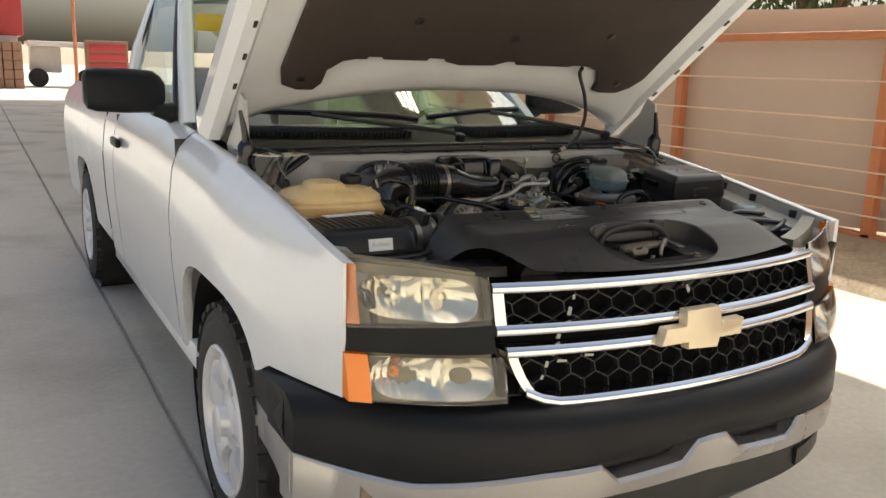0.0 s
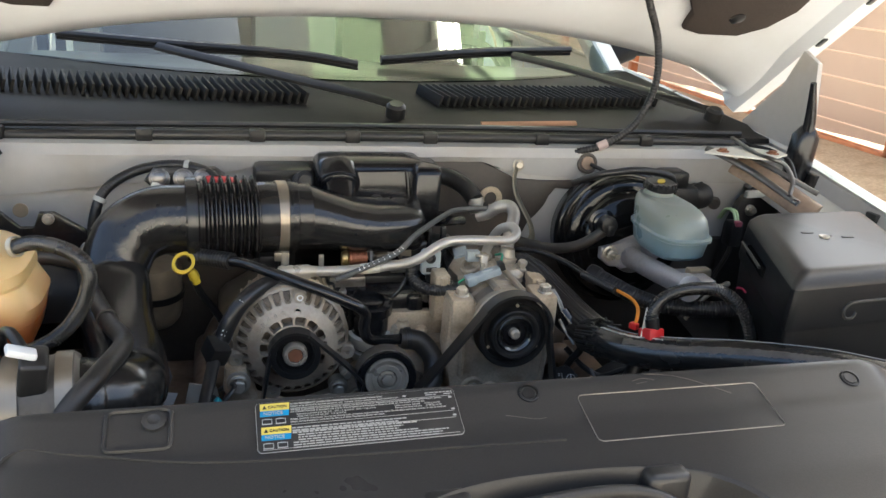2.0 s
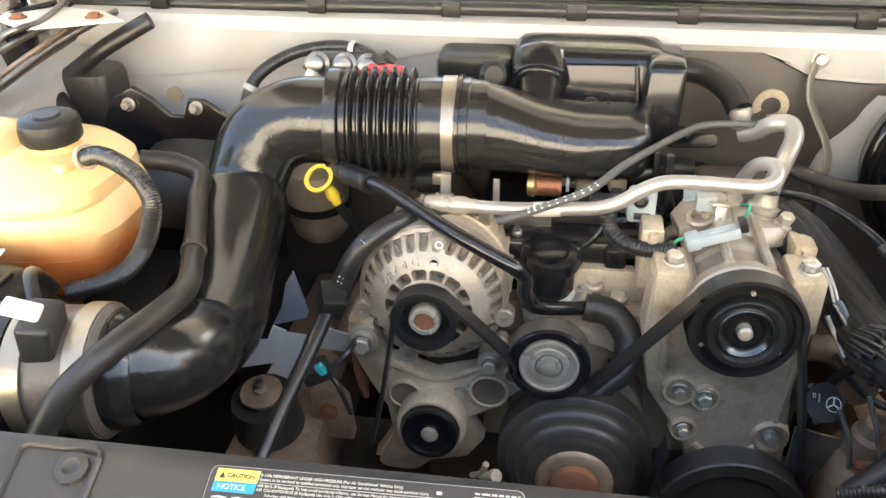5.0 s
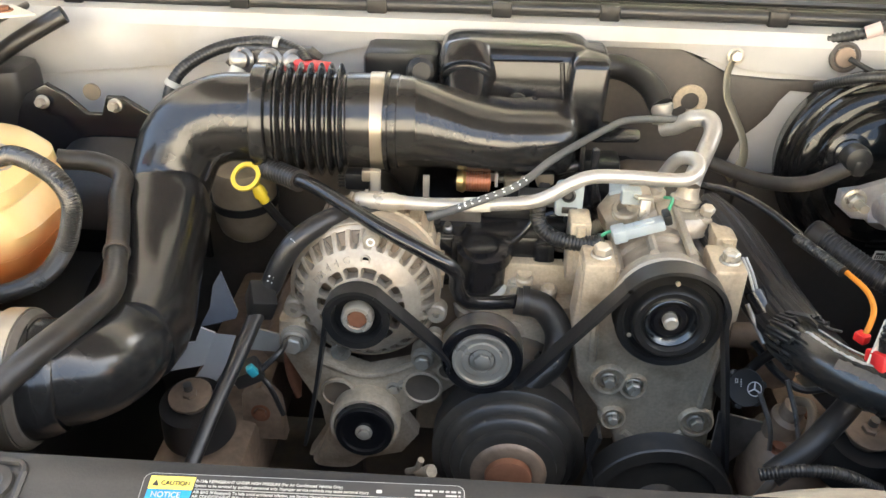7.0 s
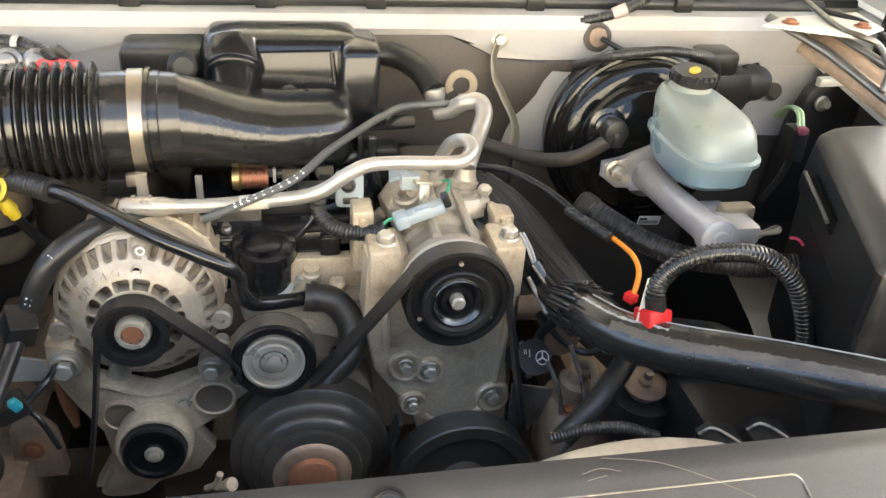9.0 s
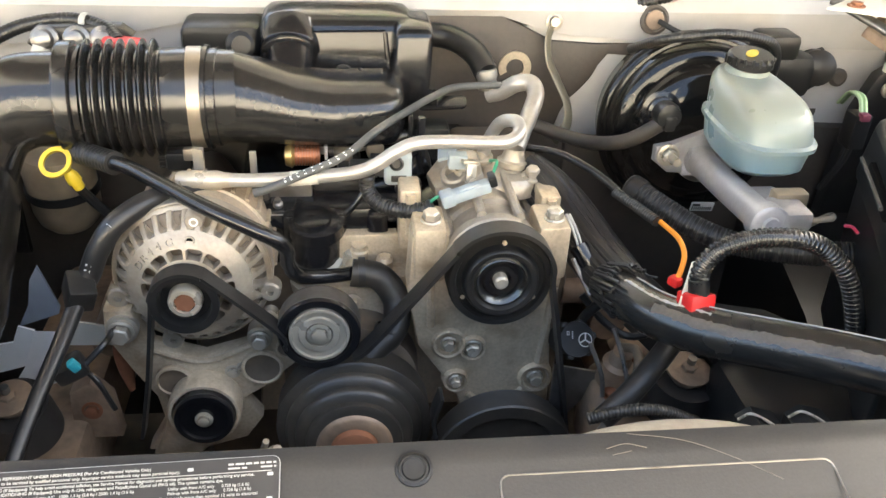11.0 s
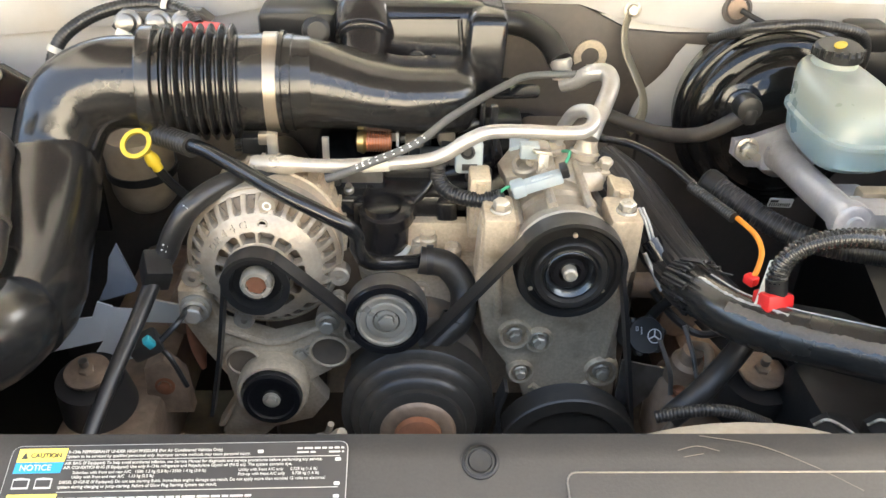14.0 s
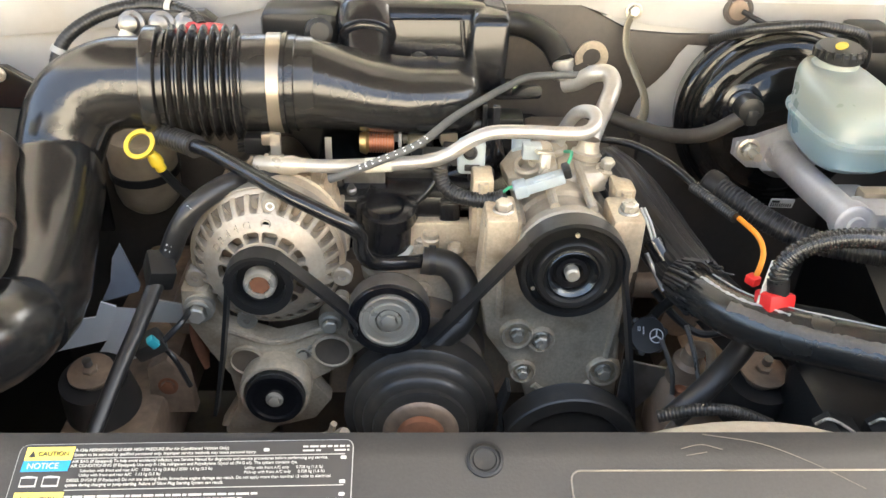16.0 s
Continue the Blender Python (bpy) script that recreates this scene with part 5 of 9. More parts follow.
for y0 in (0.0022, 0.0300):
    label_patch([(0.0045, y0), (0.0325, y0), (0.0318, y0 + 0.0083), (0.0043, y0 + 0.0083)], 0.0022, LYELLOW, "caution_block")
    label_patch([(0.0043, y0 + 0.0087), (0.0318, y0 + 0.0087), (0.0310, y0 + 0.0151), (0.0040, y0 + 0.0151)], 0.0022, BLUE, "notice_block")
    label_patch([(0.0066, y0 + 0.0064), (0.0086, y0 + 0.0022), (0.0106, y0 + 0.0064)], 0.0026, INK, "warning_sign")
    label_text("CAUTION", 0.0040, 0.0118, y0 + 0.0058, INK)
    label_text("NOTICE", 0.0050, 0.0072, y0 + 0.0136)
    for k in (0, 1):
        x = 0.0055 + k * 0.0128
        label_patch([(x, y0 + 0.0185), (x + 0.004, y0 + 0.0178), (x + 0.0095, y0 + 0.0185), (x + 0.0095, y0 + 0.0245), (x, y0 + 0.0245)], 0.0022, PRINT, "pictogram")
        label_patch(lrect(x + 0.0007, y0 + 0.0195, x + 0.0088, y0 + 0.0236), 0.0026, INK, "pictogram_inside")
label_text("R-134a REFRIGERANT UNDER HIGH PRESSURE (For Air Conditioned Vehicles Only)", 0.00255, 0.0332, 0.0056)
label_text("System to be serviced by qualified personnel only. Improper service methods may cause personal injury.", 0.00255, 0.0330, 0.0084)
label_text("AIR BAG (If Equipped) To help avoid accidental inflation, see Service Manual for diagnostic and service procedures before performing any service.", 0.00255, 0.0328, 0.0126)
label_text("AIR CONDITIONING (If Equipped) Use only R-134a refrigerant and Polyalkylene Glycol oil (PAG oil). The system contains dye.", 0.00255, 0.0326, 0.0153)
label_text("Suburban with front and rear A/C   1500: 1.3 kg (2.8 lb) / 2500: 1.4 kg (3.0 lb)", 0.00245, 0.0385, 0.0184)
label_text("Utility with front A/C only      0.728 kg (1.6 lb)", 0.00245, 0.1345, 0.0184)
label_text("Utility with front and rear A/C   1.13 kg (2.5 lb)", 0.00245, 0.0385, 0.0211)
label_text("Pick-up with front A/C only      0.728 kg (1.6 lb)", 0.00245, 0.1345, 0.0211)
label_text("DIESEL ENGINE (If Equipped) Do not use starting fluids. Immediate engine damage can result. Do not apply more than nominal 12 volts to electrical", 0.00255, 0.0322, 0.0242)
label_text("system during charging or jump-starting. Failure of Glow Plug Starting System can result.", 0.00255, 0.0320, 0.0270)
for y0, x0 in ((0.0095, 0.033), (0.0288, 0.032), (0.0372, 0.033), (0.0555, 0.005)):
    label_patch(lrect(x0, y0, LW - 0.005, y0 + 0.00035), 0.0022, PRINT, "rule_line")
for y0 in (0.0062, 0.0118, 0.0268, 0.0345):
    x = LW - 0.0075 if y0 > 0.01 else 0.1445
    label_patch(lrect(x, y0 - 0.0010, x + 0.0035, y0 + 0.0010, 0.0006), 0.0022, PRINT, "end_mark")
rnd = random.Random(4)
b = BM()
ln = [(0.168, 0.196, 0.0040, 0.0011), (0.168, 0.179, 0.0066, 0.0010), (0.187, 0.196, 0.0066, 0.0010)]
y = 0.0325
while y < LH - 0.003:
    ln.append((0.033 if not 0.04 < y < 0.047 else 0.038, rnd.uniform(0.13, 0.188), y, 0.0012))
    y += 0.0028
for a0, a1, yy, hh in ln:
    x = a0
    while x < a1:
        w = min(rnd.uniform(0.0018, 0.008), a1 - x)
        bars(b, LO + LN * 0.0022, LU, LV, [(x, x + w, -yy - hh, hh)])
        x += w + 0.0010
tagged(part("small_print", b, PRINT, lab), kind="stuff")

# hood latch in the recess
latch = thing("hood_latch", "greasy steel hood latch in the cover recess", "latch", (0.0, 0.05, 1.07))
part("latch_plate", loft(BM(), [oval((x, 0.100, 1.074 + dz), (0, 1, 0.1), (0, -0.1, 1), w, 0.006, 16, 4) for x, w, dz in ((-0.068, 0.010, -0.004), (-0.06, 0.018, 0.0), (-0.01, 0.020, 0.004), (0.05, 0.019, 0.005), (0.085, 0.014, 0.004), (0.092, 0.008, 0.0))]), CAVITY, latch)
b = BM()
tube(b, [(-0.112, 0.137, 1.074), (-0.104, 0.143, 1.092), (-0.075, 0.150, 1.110), (-0.02, 0.153, 1.119), (0.05, 0.153, 1.122), (0.095, 0.150, 1.114), (0.125, 0.144, 1.094), (0.131, 0.138, 1.075)], 0.0095, 14, flat=0.75)
part("guard_arch", b, GREYB, latch, "arched moulded guard")
part("shadow_slot", loft(BM(), [oval((x, 0.158, 1.094), (0, 0.2, 1), (0, 1, -0.2), 0.014 * w, 0.005, 16, 3) for x, w in ((-0.088, 0.5), (-0.07, 1), (0.02, 1.15), (0.085, 1), (0.104, 0.5))]), INK, latch)
for x, y, z in ((-0.107, 0.163, 1.112), (0.108, 0.162, 1.116)):
    part("black_block", box(BM(), (x - 0.023, y - 0.013, z - 0.036), (x + 0.023, y + 0.012, z + 0.020), 0.008, 3), INK, latch)
part("release_lever", plate(BM(), [(-0.010, -0.045), (0.012, -0.048), (0.014, 0.030), (0.004, 0.046), (-0.010, 0.034)], 0.006, (0.095, 0.092, 1.080), (1, 0.1, 0), (0, 1, 0.12), bevel=0.002), INK, latch)
b = BM()
tube(b, [(0.086, 0.098, 1.088, 0.007), (0.060, 0.078, 1.084, 0.0075), (0.032, 0.055, 1.074, 0.006), (0.018, 0.040, 1.062, 0.005)], None, 12, flat=0.6)
part("latch_bar", b, CAVITY, latch, "worn steel latch bar")
b = BM()
plate(b, [(-0.028, -0.004), (0.020, -0.006), (0.030, 0.008), (0.012, 0.018), (0.004, 0.010), (-0.014, 0.010), (-0.022, 0.020), (-0.034, 0.012)], 0.008, (-0.035, 0.062, 1.066), (1, 0.1, 0.05), (0, 0.6, 0.8), bevel=0.002)
part("latch_hook", b, CAVITY, latch)
b = BM()
tube(b, [(-0.062, 0.075, 1.070), (-0.03, 0.082, 1.078), (0.0, 0.080, 1.080)], 0.0035, 8)
part("pull_rod", b, CAVITY, latch)
part("spring", tube(BM(), [(-0.02 + 0.0045 * math.cos(k * 1.1), 0.03 + 0.0045 * math.sin(k * 1.1), 1.040 + k * 0.0007) for k in range(40)], 0.0012, 5, 1), STEEL, latch)
for x, y in ((0.112, 0.004), (-0.128, 0.006)):
    part("bolt", bolt(BM(), (x, y, 1.0625), (0, -0.12, 1), 0.009, 0.008, 1.6), CAVITY, latch)

# radiator fan shroud: two rings behind the cover
shroud = thing("fan_shroud", "black plastic twin fan shroud behind the radiator", "fan shroud", (0, 0.36, 0.5))
for cx, cz, m_ in ((-0.205, 0.866, GREYB), (0.215, 0.886, ALU)):
    b = BM()
    lathe(b, (cx, 0.328, cz), (0, 1, 0), [(0, 0.225), (0.0, 0.215), (0.035, 0.213), (0.045, 0.21), (0.045, 0.216), (0.035, 0.222), (0, 0.225)], 56)
    part("ring", b, m_, shroud)
    b = BM()
    lathe(b, (cx, 0.35, cz), (0, 1, 0), [(0, 0), (0, 0.06), (0.05, 0.06), (0.05, 0)], 24)
    for k in range(7):
        a = 2 * math.pi * k / 7
        u_, w_ = Vector((math.cos(a), 0, math.sin(a))), Vector((-math.sin(a), 0.35, math.cos(a)))
        o_ = Vector((cx, 0.37, cz))
        sheet(b, [[o_ + u_ * r + w_ * t for t in (-0.03, 0, 0.03)] for r in (0.05, 0.12, 0.2)])
    part("fan", b, BLACK, shroud)
b = BM()
box(b, (-0.45, 0.312, 0.55), (0.45, 0.327, 1.06), 0.01)
part("panel", b, BLACK, shroud)
for x0 in (0.30, 0.36):
    b = BM()
    plate(b, [(0, 0), (0.045, 0), (0.045, 0.03), (0.035, 0.04), (0.0, 0.035)], 0.03, (x0, 0.39, 1.03), bevel=0.004)
    part("bracket", b, GLOSSB, shroud)

# engine block and front dressing
block_ = thing("engine_block", "grimy cast engine block and intake manifold", "engine", (0, 0.9, 0.5))
b = BM()
box(b, (-0.22, 0.78, 0.5), (0.26, 1.06, 0.98), 0.03)
part("block_casting", b, CAVITY, block_)
b = BM()
box(b, (-0.16, 0.80, 0.97), (0.16, 1.07, 1.055), 0.02)
for k in range(6):
    part("runner", box(BM(), (-0.15 + k * 0.05, 0.79, 0.985), (-0.125 + k * 0.05, 0.83, 1.05), 0.006), GLOSSB, block_)
part("intake_manifold", b, GLOSSB, block_)
for s in (-1, 1):
    b = BM()
    box(b, (s * 0.235 - 0.06, 0.80, 0.90), (s * 0.235 + 0.06, 1.08, 1.00), 0.03, 3, rot(0, s * 30, 0))
    part("valve_cover", b, CAVITY, block_)
b = BM()
plate(b, [(-0.14, 0.78), (0.12, 0.78), (0.13, 0.90), (0.06, 0.985), (-0.05, 0.99), (-0.13, 0.90)], 0.03, (0, 0.785, 0), bevel=0.008)
for p in ((-0.02, 0.75, 0.955), (0.03, 0.75, 0.945), (-0.10, 0.75, 0.88), (0.09, 0.75, 0.88)):
    bolt(b, p, (0, -1, 0), 0.008, 0.012)
part("front_cover", b, CAST, block_, "stained cast front cover")
b = BM()
for cx, cz, r in ((-0.015, 0.965, 0.012), (0.02, 0.972, 0.010)):
    lathe(b, (cx, 0.78, cz), (0, -0.3, 1), [(0, 0), (0, r), (0.03, r), (0.034, r * 0.6), (0.034, 0)], 14)
part("boss", b, CAST, block_)
b = BM()
lathe(b, (-0.06, 0.80, 0.955), (0, -0.12, 1), [(0, 0.03), (0.02, 0.033), (0.022, 0.028), (0.07, 0.028), (0.075, 0.033), (0.09, 0.033), (0.095, 0.025), (0.095, 0)], 26)
part("oil_filler", b, GLOSSB, block_, "black oil filler neck")
b = BM()
lathe(b, (-0.06, 0.797, 0.953), (0, -0.12, 1), [(-0.01, 0.031), (0.0, 0.036), (0.012, 0.036), (0.014, 0.030)], 26)
part("filler_ring", b, PRIMER, block_)
b = BM()
box(b, (0.0, 0.80, 0.985), (0.075, 0.83, 1.04), 0.004)
for k in range(5):
    box(b, (0.005 + k * 0.015, 0.793, 0.99), (0.010 + k * 0.015, 0.80, 1.035), 0.001)
part("coil_pack", b, GLOSSB, block_)
b = BM()
for x, y, z, sx, sy, sz in ((-0.14, 0.84, 1.05, 0.05, 0.04, 0.03), (-0.03, 0.86, 1.055, 0.07, 0.03, 0.025), (0.06, 0.90, 1.06, 0.05, 0.05, 0.03), (0.09, 0.96, 1.085, 0.05, 0.04, 0.02), (-0.02, 0.93, 1.06, 0.03, 0.05, 0.03)):
    box(b, (x - sx / 2, y - sy / 2, z - sz / 2), (x + sx / 2, y + sy / 2, z + sz / 2), 0.006)
part("sensor_block", b, BLACK, block_)
b = BM()
box(b, (-0.125, 0.83, 1.050), (-0.065, 0.85, 1.072), 0.003)
box(b, (-0.02, 0.85, 1.068), (0.045, 0.875, 1.085), 0.004)
part("rail_bracket", b, DULLST, block_)
b = BM()
lathe(b, (-0.098, 0.88, 1.086), (1, 0, 0), [(0, 0), (0, 0.012), (0.008, 0.015), (0.012, 0.011)], 18)
part("regulator_end", b, BRASS, block_)
b = BM()
pr = []
for k in range(9):
    pr += [(k * 0.0034, 0.0125), (k * 0.0034 + 0.0022, 0.0125), (k * 0.0034 + 0.0024, 0.010), (k * 0.0034 + 0.0032, 0.010)]
lathe(b, (-0.086, 0.88, 1.086), (1, 0, 0), [(0, 0)] + pr + [(0.031, 0)], 20)
part("copper_coil", b, COPPER, block_, "copper wound coil")
b = BM()
box(b, (-0.092, 0.894, 1.080), (-0.046, 0.898, 1.113), 0.002)
box(b, (-0.050, 0.878, 1.080), (-0.046, 0.898, 1.113), 0.001)
part("coil_bracket", b, PRINT, block_, "pale grey coil bracket")
b = BM()
tube(b, [(0.17, 0.86, 0.99), (0.20, 0.95, 1.0), (0.23, 1.03, 1.02)], 0.025, 12)
box(b, (0.12, 0.93, 1.03), (0.22, 1.02, 1.07), 0.015)
part("rear_casting", b, CAVITY, block_)

# air intake duct
duct = thing("air_intake_duct", "shiny black plastic air intake duct with a ribbed bellows", "air duct", (-0.3, 0.85, 0.95))
b = BM()
tube(b, [(-0.466, 0.492, 1.060, 0.0575), (-0.452, 0.496, 1.060, 0.0570), (-0.446, 0.499, 1.060, 0.0510), (-0.422, 0.513, 1.055, 0.048), (-0.410, 0.545, 1.045, 0.046), (-0.412, 0.590, 1.035, 0.046), (-0.420, 0.655, 1.031, 0.047), (-0.441, 0.747, 1.042, 0.048), (-0.453, 0.833, 1.079, 0.0495), (-0.436, 0.868, 1.130, 0.0525), (-0.395, 0.882, 1.155, 0.054), (-0.345, 0.885, 1.158, 0.055)], None, 36, 10)
part("elbow_pipe", b, DUCT, duct)
fp = [Vector(p) for p in ((-0.4515, 0.826, 1.076), (-0.4505, 0.820, 1.073), (-0.447, 0.795, 1.061), (-0.4405, 0.747, 1.043), (-0.431, 0.70, 1.034), (-0.420, 0.655, 1.031), (-0.413, 0.610, 1.034), (-0.411, 0.575, 1.039))]
fw = (0.0485, 0.0510, 0.0515, 0.0505, 0.0495, 0.049, 0.0485, 0.0460)
rings = []
for k, p in enumerate(fp):
    t = (fp[min(k + 1, 7)] - fp[max(k - 1, 0)]).normalized()
    u = Vector((1, 0.25, 0.12)).cross(t).cross(t).normalized()
    rings.append(oval(p, u, t.cross(u), fw[k], fw[k] * 0.97, 40, 3.0))
part("square_section", loft(BM(), rings), DUCT, duct)
b = BM()
tube(b, [(-0.487, 0.845, 1.118), (-0.462, 0.868, 1.170), (-0.41, 0.866, 1.200)], 0.003, 6)
tube(b, [(-0.36, 0.838, 1.135), (-0.388, 0.838, 1.122), (-0.402, 0.825, 1.098)], 0.0022, 6)
part("mould_seam", b, DUCT, duct)
b = BM()
A_ = (-0.352, 0.885, 1.157)
lathe(b, A_, (1, 0.08, -0.01), [(-0.004, 0.053), (0.004, 0.056), (0.005, 0.0665), (0.008, 0.068), (0.021, 0.0675), (0.023, 0.065), (0.0235, 0.0600), (0.0275, 0.0600), (0.028, 0.064), (0.031, 0.064)], 56)
pr = []
for k in range(7):
    x = 0.0310 + k * 0.0122
    pr += [(x, 0.0575), (x + 0.0025, 0.0665), (x + 0.0040, 0.0690), (x + 0.0055, 0.0690), (x + 0.0070, 0.0665), (x + 0.0100, 0.0575)]
lathe(b, A_, (1, 0.08, -0.01), pr + [(0.116, 0.057), (0.118, 0.0585), (0.14, 0.0585), (0.20, 0.0555)], 64)
part("bellows", b, DUCT, duct, "ribbed black bellows")
b = BM()
lathe(b, (A_[0] + 0.1455, A_[1] + 0.0115, A_[2] - 0.0015), (1, 0.08, -0.01), [(0, 0.0556), (0, 0.0600), (0.0165, 0.0600), (0.0165, 0.0556)], 56)
box(b, (-0.212, 0.836, 1.10), (-0.190, 0.846, 1.115), 0.002)
part("hose_clamp", b, CLAMP, duct, "bright steel band clamp")
b = BM()
secs = [(-0.188, 0.897, 1.156, 0.059, 0.057, 2.0), (-0.1865, 0.898, 1.156, 0.0635, 0.0615, 2.0), (-0.182, 0.899, 1.155, 0.0635, 0.0615, 2.0), (-0.1812, 0.899, 1.155, 0.059, 0.058, 2.0), (-0.172, 0.900, 1.155, 0.0595, 0.0585, 2.0), (-0.170, 0.900, 1.155, 0.056, 0.055, 2.0), (-0.155, 0.903, 1.153, 0.056, 0.055, 2.0), (-0.12, 0.912, 1.146, 0.058, 0.049, 2.2), (-0.08, 0.922, 1.136, 0.064, 0.044, 2.4), (-0.04, 0.930, 1.130, 0.068, 0.042, 2.5), (0.0, 0.938, 1.127, 0.067, 0.043, 2.6), (0.025, 0.942, 1.126, 0.064, 0.043, 2.6), (0.040, 0.944, 1.126, 0.057, 0.040, 2.5), (0.049, 0.945, 1.126, 0.046, 0.034, 2.4), (0.054, 0.946, 1.126, 0.030, 0.022, 2.2), (0.056, 0.946, 1.126, 0.012, 0.009, 2.0)]
loft(b, [oval((x, y, z), (0, 1, 0), (0, 0, 1), ra, rb, 40, pw) for x, y, z, ra, rb, pw in secs])
part("flat_duct", b, DUCT, duct, "flattened black outlet duct")

# resonator box above the throttle
res = thing("resonator_box", "smooth black plastic resonator box over the throttle", "engine cover", (0.0, 1.03, 1.1))
b = BM()
loft(b, [oval((-0.030, yc, z), (1, 0, 0), (0, 1, 0), ra, rb, 56, 6) for z, yc, ra, rb in ((1.10, 1.03, 0.090, 0.042), (1.12, 1.03, 0.098, 0.050), (1.18, 1.03, 0.101, 0.050), (1.208, 1.032, 0.100, 0.048), (1.219, 1.034, 0.097, 0.045), (1.225, 1.036, 0.090, 0.038), (1.228, 1.038, 0.06, 0.02))])
part("shell", b, GLOSSB, res)
b = BM()
loft(b, [oval((0.0655 + 0.06 * (z - 1.2), yc, z), (1, 0, 0), (0, 1, 0), ra, rb, 40, 6) for z, yc, ra, rb in ((1.12, 1.0, 0.022, 0.040), (1.128, 1.0, 0.0265, 0.046), (1.17, 1.0, 0.0265, 0.046), (1.209, 1.003, 0.0255, 0.045), (1.217, 1.005, 0.0245, 0.043), (1.222, 1.006, 0.020, 0.036))])
part("side_chamber", b, GLOSSB, res)
b = BM()
lathe(b, (-0.092, 0.985, 1.186), (0.0, -0.86, -0.51), [(-0.03, 0.0385), (0.002, 0.0385), (0.005, 0.0370), (0.006, 0.0345), (0.010, 0.0345), (0.012, 0.0325), (0.0125, 0.0300), (0.030, 0.0275), (0.050, 0.0225), (0.070, 0.0160), (0.080, 0.0105), (0.081, 0.0)], 56)
part("inlet_neck", b, GLOSSB, res)
b = BM()
tube(b, [(0.030, 0.981, 1.21), (0.034, 0.975, 1.17), (0.036, 0.973, 1.14)], 0.003, 6)
tube(b, [(-0.125, 0.983, 1.206), (-0.06, 0.98, 1.211), (0.03, 0.981, 1.213)], 0.0016, 6)
part("crease", b, GLOSSB, res)
b = BM()
lathe(b, (-0.023, 0.985, 1.156), (-0.2, -1, 0.2), [(0, 0.012), (0.012, 0.012), (0.012, 0.006), (0.03, 0.006), (0.034, 0.008), (0.034, 0)], 14)
tube(b, [(-0.035, 0.965, 1.163), (-0.012, 0.96, 1.160), (0.0, 0.962, 1.168)], 0.005, 8)
part("vacuum_port", b, BLACK, res)
b = BM()
lathe(b, (-0.078, 0.985, 1.209), (0, -0.4, 1), [(0, 0.005), (0.003, 0.005), (0.003, 0)], 12)
part("rivet", b, PAPER, res)

# alternator
AX = Vector((-0.194, 0.706, 1.019))
adir = Vector((0.0, -1, 0.06)).normalized()
alt = thing("alternator", "cast aluminium alternator with slotted face and black pulley", "alternator", (-0.193, 0.72, 0.93))
s_, u_, _a = frame_of(adir)


def apt(r, ang, d):
    return AX + (Vector((1, 0, 0)) * math.cos(ang) + Vector((0, 0.06, 1)).normalized() * math.sin(ang)) * r + adir * d


b = BM()


def ring_seg(b, r0, r1, a0, a1, d0, d1, back, k=3):
    """A wall piece of the face between two radii and angles, domed from d0 to d1."""
    rows = []
    for i in range(k + 1):
        a = a0 + (a1 - a0) * i / k
        rows.append([apt(r0, a, back), apt(r0, a, d0), apt((r0 + r1) / 2, a, (d0 + d1) / 2 + 0.001), apt(r1, a, d1), apt(r1, a, back)])
    loft(b, rows)


TAU = 2 * math.pi

def slot_rib(b, r0, r1, mid, pitch, half, depth_at, back, fillet0, fillet1, k=9):
    """A rib between two slots of the face, widened at its ends so that the slots are rounded."""
    rows = []
    for i in range(k + 1):
        r = r0 + (r1 - r0) * (i / k)
        w = half
        for d, f in ((r - r0, fillet0), (r1 - r, fillet1)):
            if f and d < f:
                w = max(w, half + (pitch / 2 - half) * (1 - math.sqrt(max(0.0, 1 - (1 - d / f) ** 2))))
        z = depth_at(r)
        rows.append([apt(r, mid - w, back), apt(r, mid - w, z - 0.0012), apt(r, mid - w * 0.7, z), apt(r, mid + w * 0.7, z), apt(r, mid + w, z - 0.0012), apt(r, mid + w, back)])
    loft(b, rows)


out_z = lambda r: 0.0085 - 0.0200 * ((r - 0.0650) / 0.0165) ** 1.5 if r > 0.065 else 0.0085
in_z = lambda r: 0.0225 - 0.0045 * (r - 0.036) / 0.0145
ring_seg(b, 0.0490, 0.0660, 0, TAU, 0.0184, 0.0085, 0.000, 72)
part("slotted_face", b, ALU, alt, "slotted aluminium face")
b = BM()
ring_seg(b, 0.030, 0.0375, 0, TAU, 0.0235, 0.022, 0.010, 48)
part("inner_ring", b, ALU, alt)
b = BM()
ring_seg(b, 0.0800, 0.0865, 0, TAU, -0.0105, -0.016, -0.036, 72)
part("outer_ring", b, ALU, alt)
n_in = 14
for k in range(n_in):
    b = BM()
    slot_rib(b, 0.0360, 0.0500, TAU * (k + 0.5) / n_in, TAU / n_in, 0.046, in_z, 0.006, 0.0025, 0.0045)
    part("inner_rib", b, ALU, alt)
n_out = 30
for k in range(n_out):
    b = BM()
    slot_rib(b, 0.0650, 0.0815, TAU * (k + 0.5) / n_out, TAU / n_out, 0.040, out_z, -0.022, 0.0060, 0.0)
    part("outer_rib", b, ALU, alt)
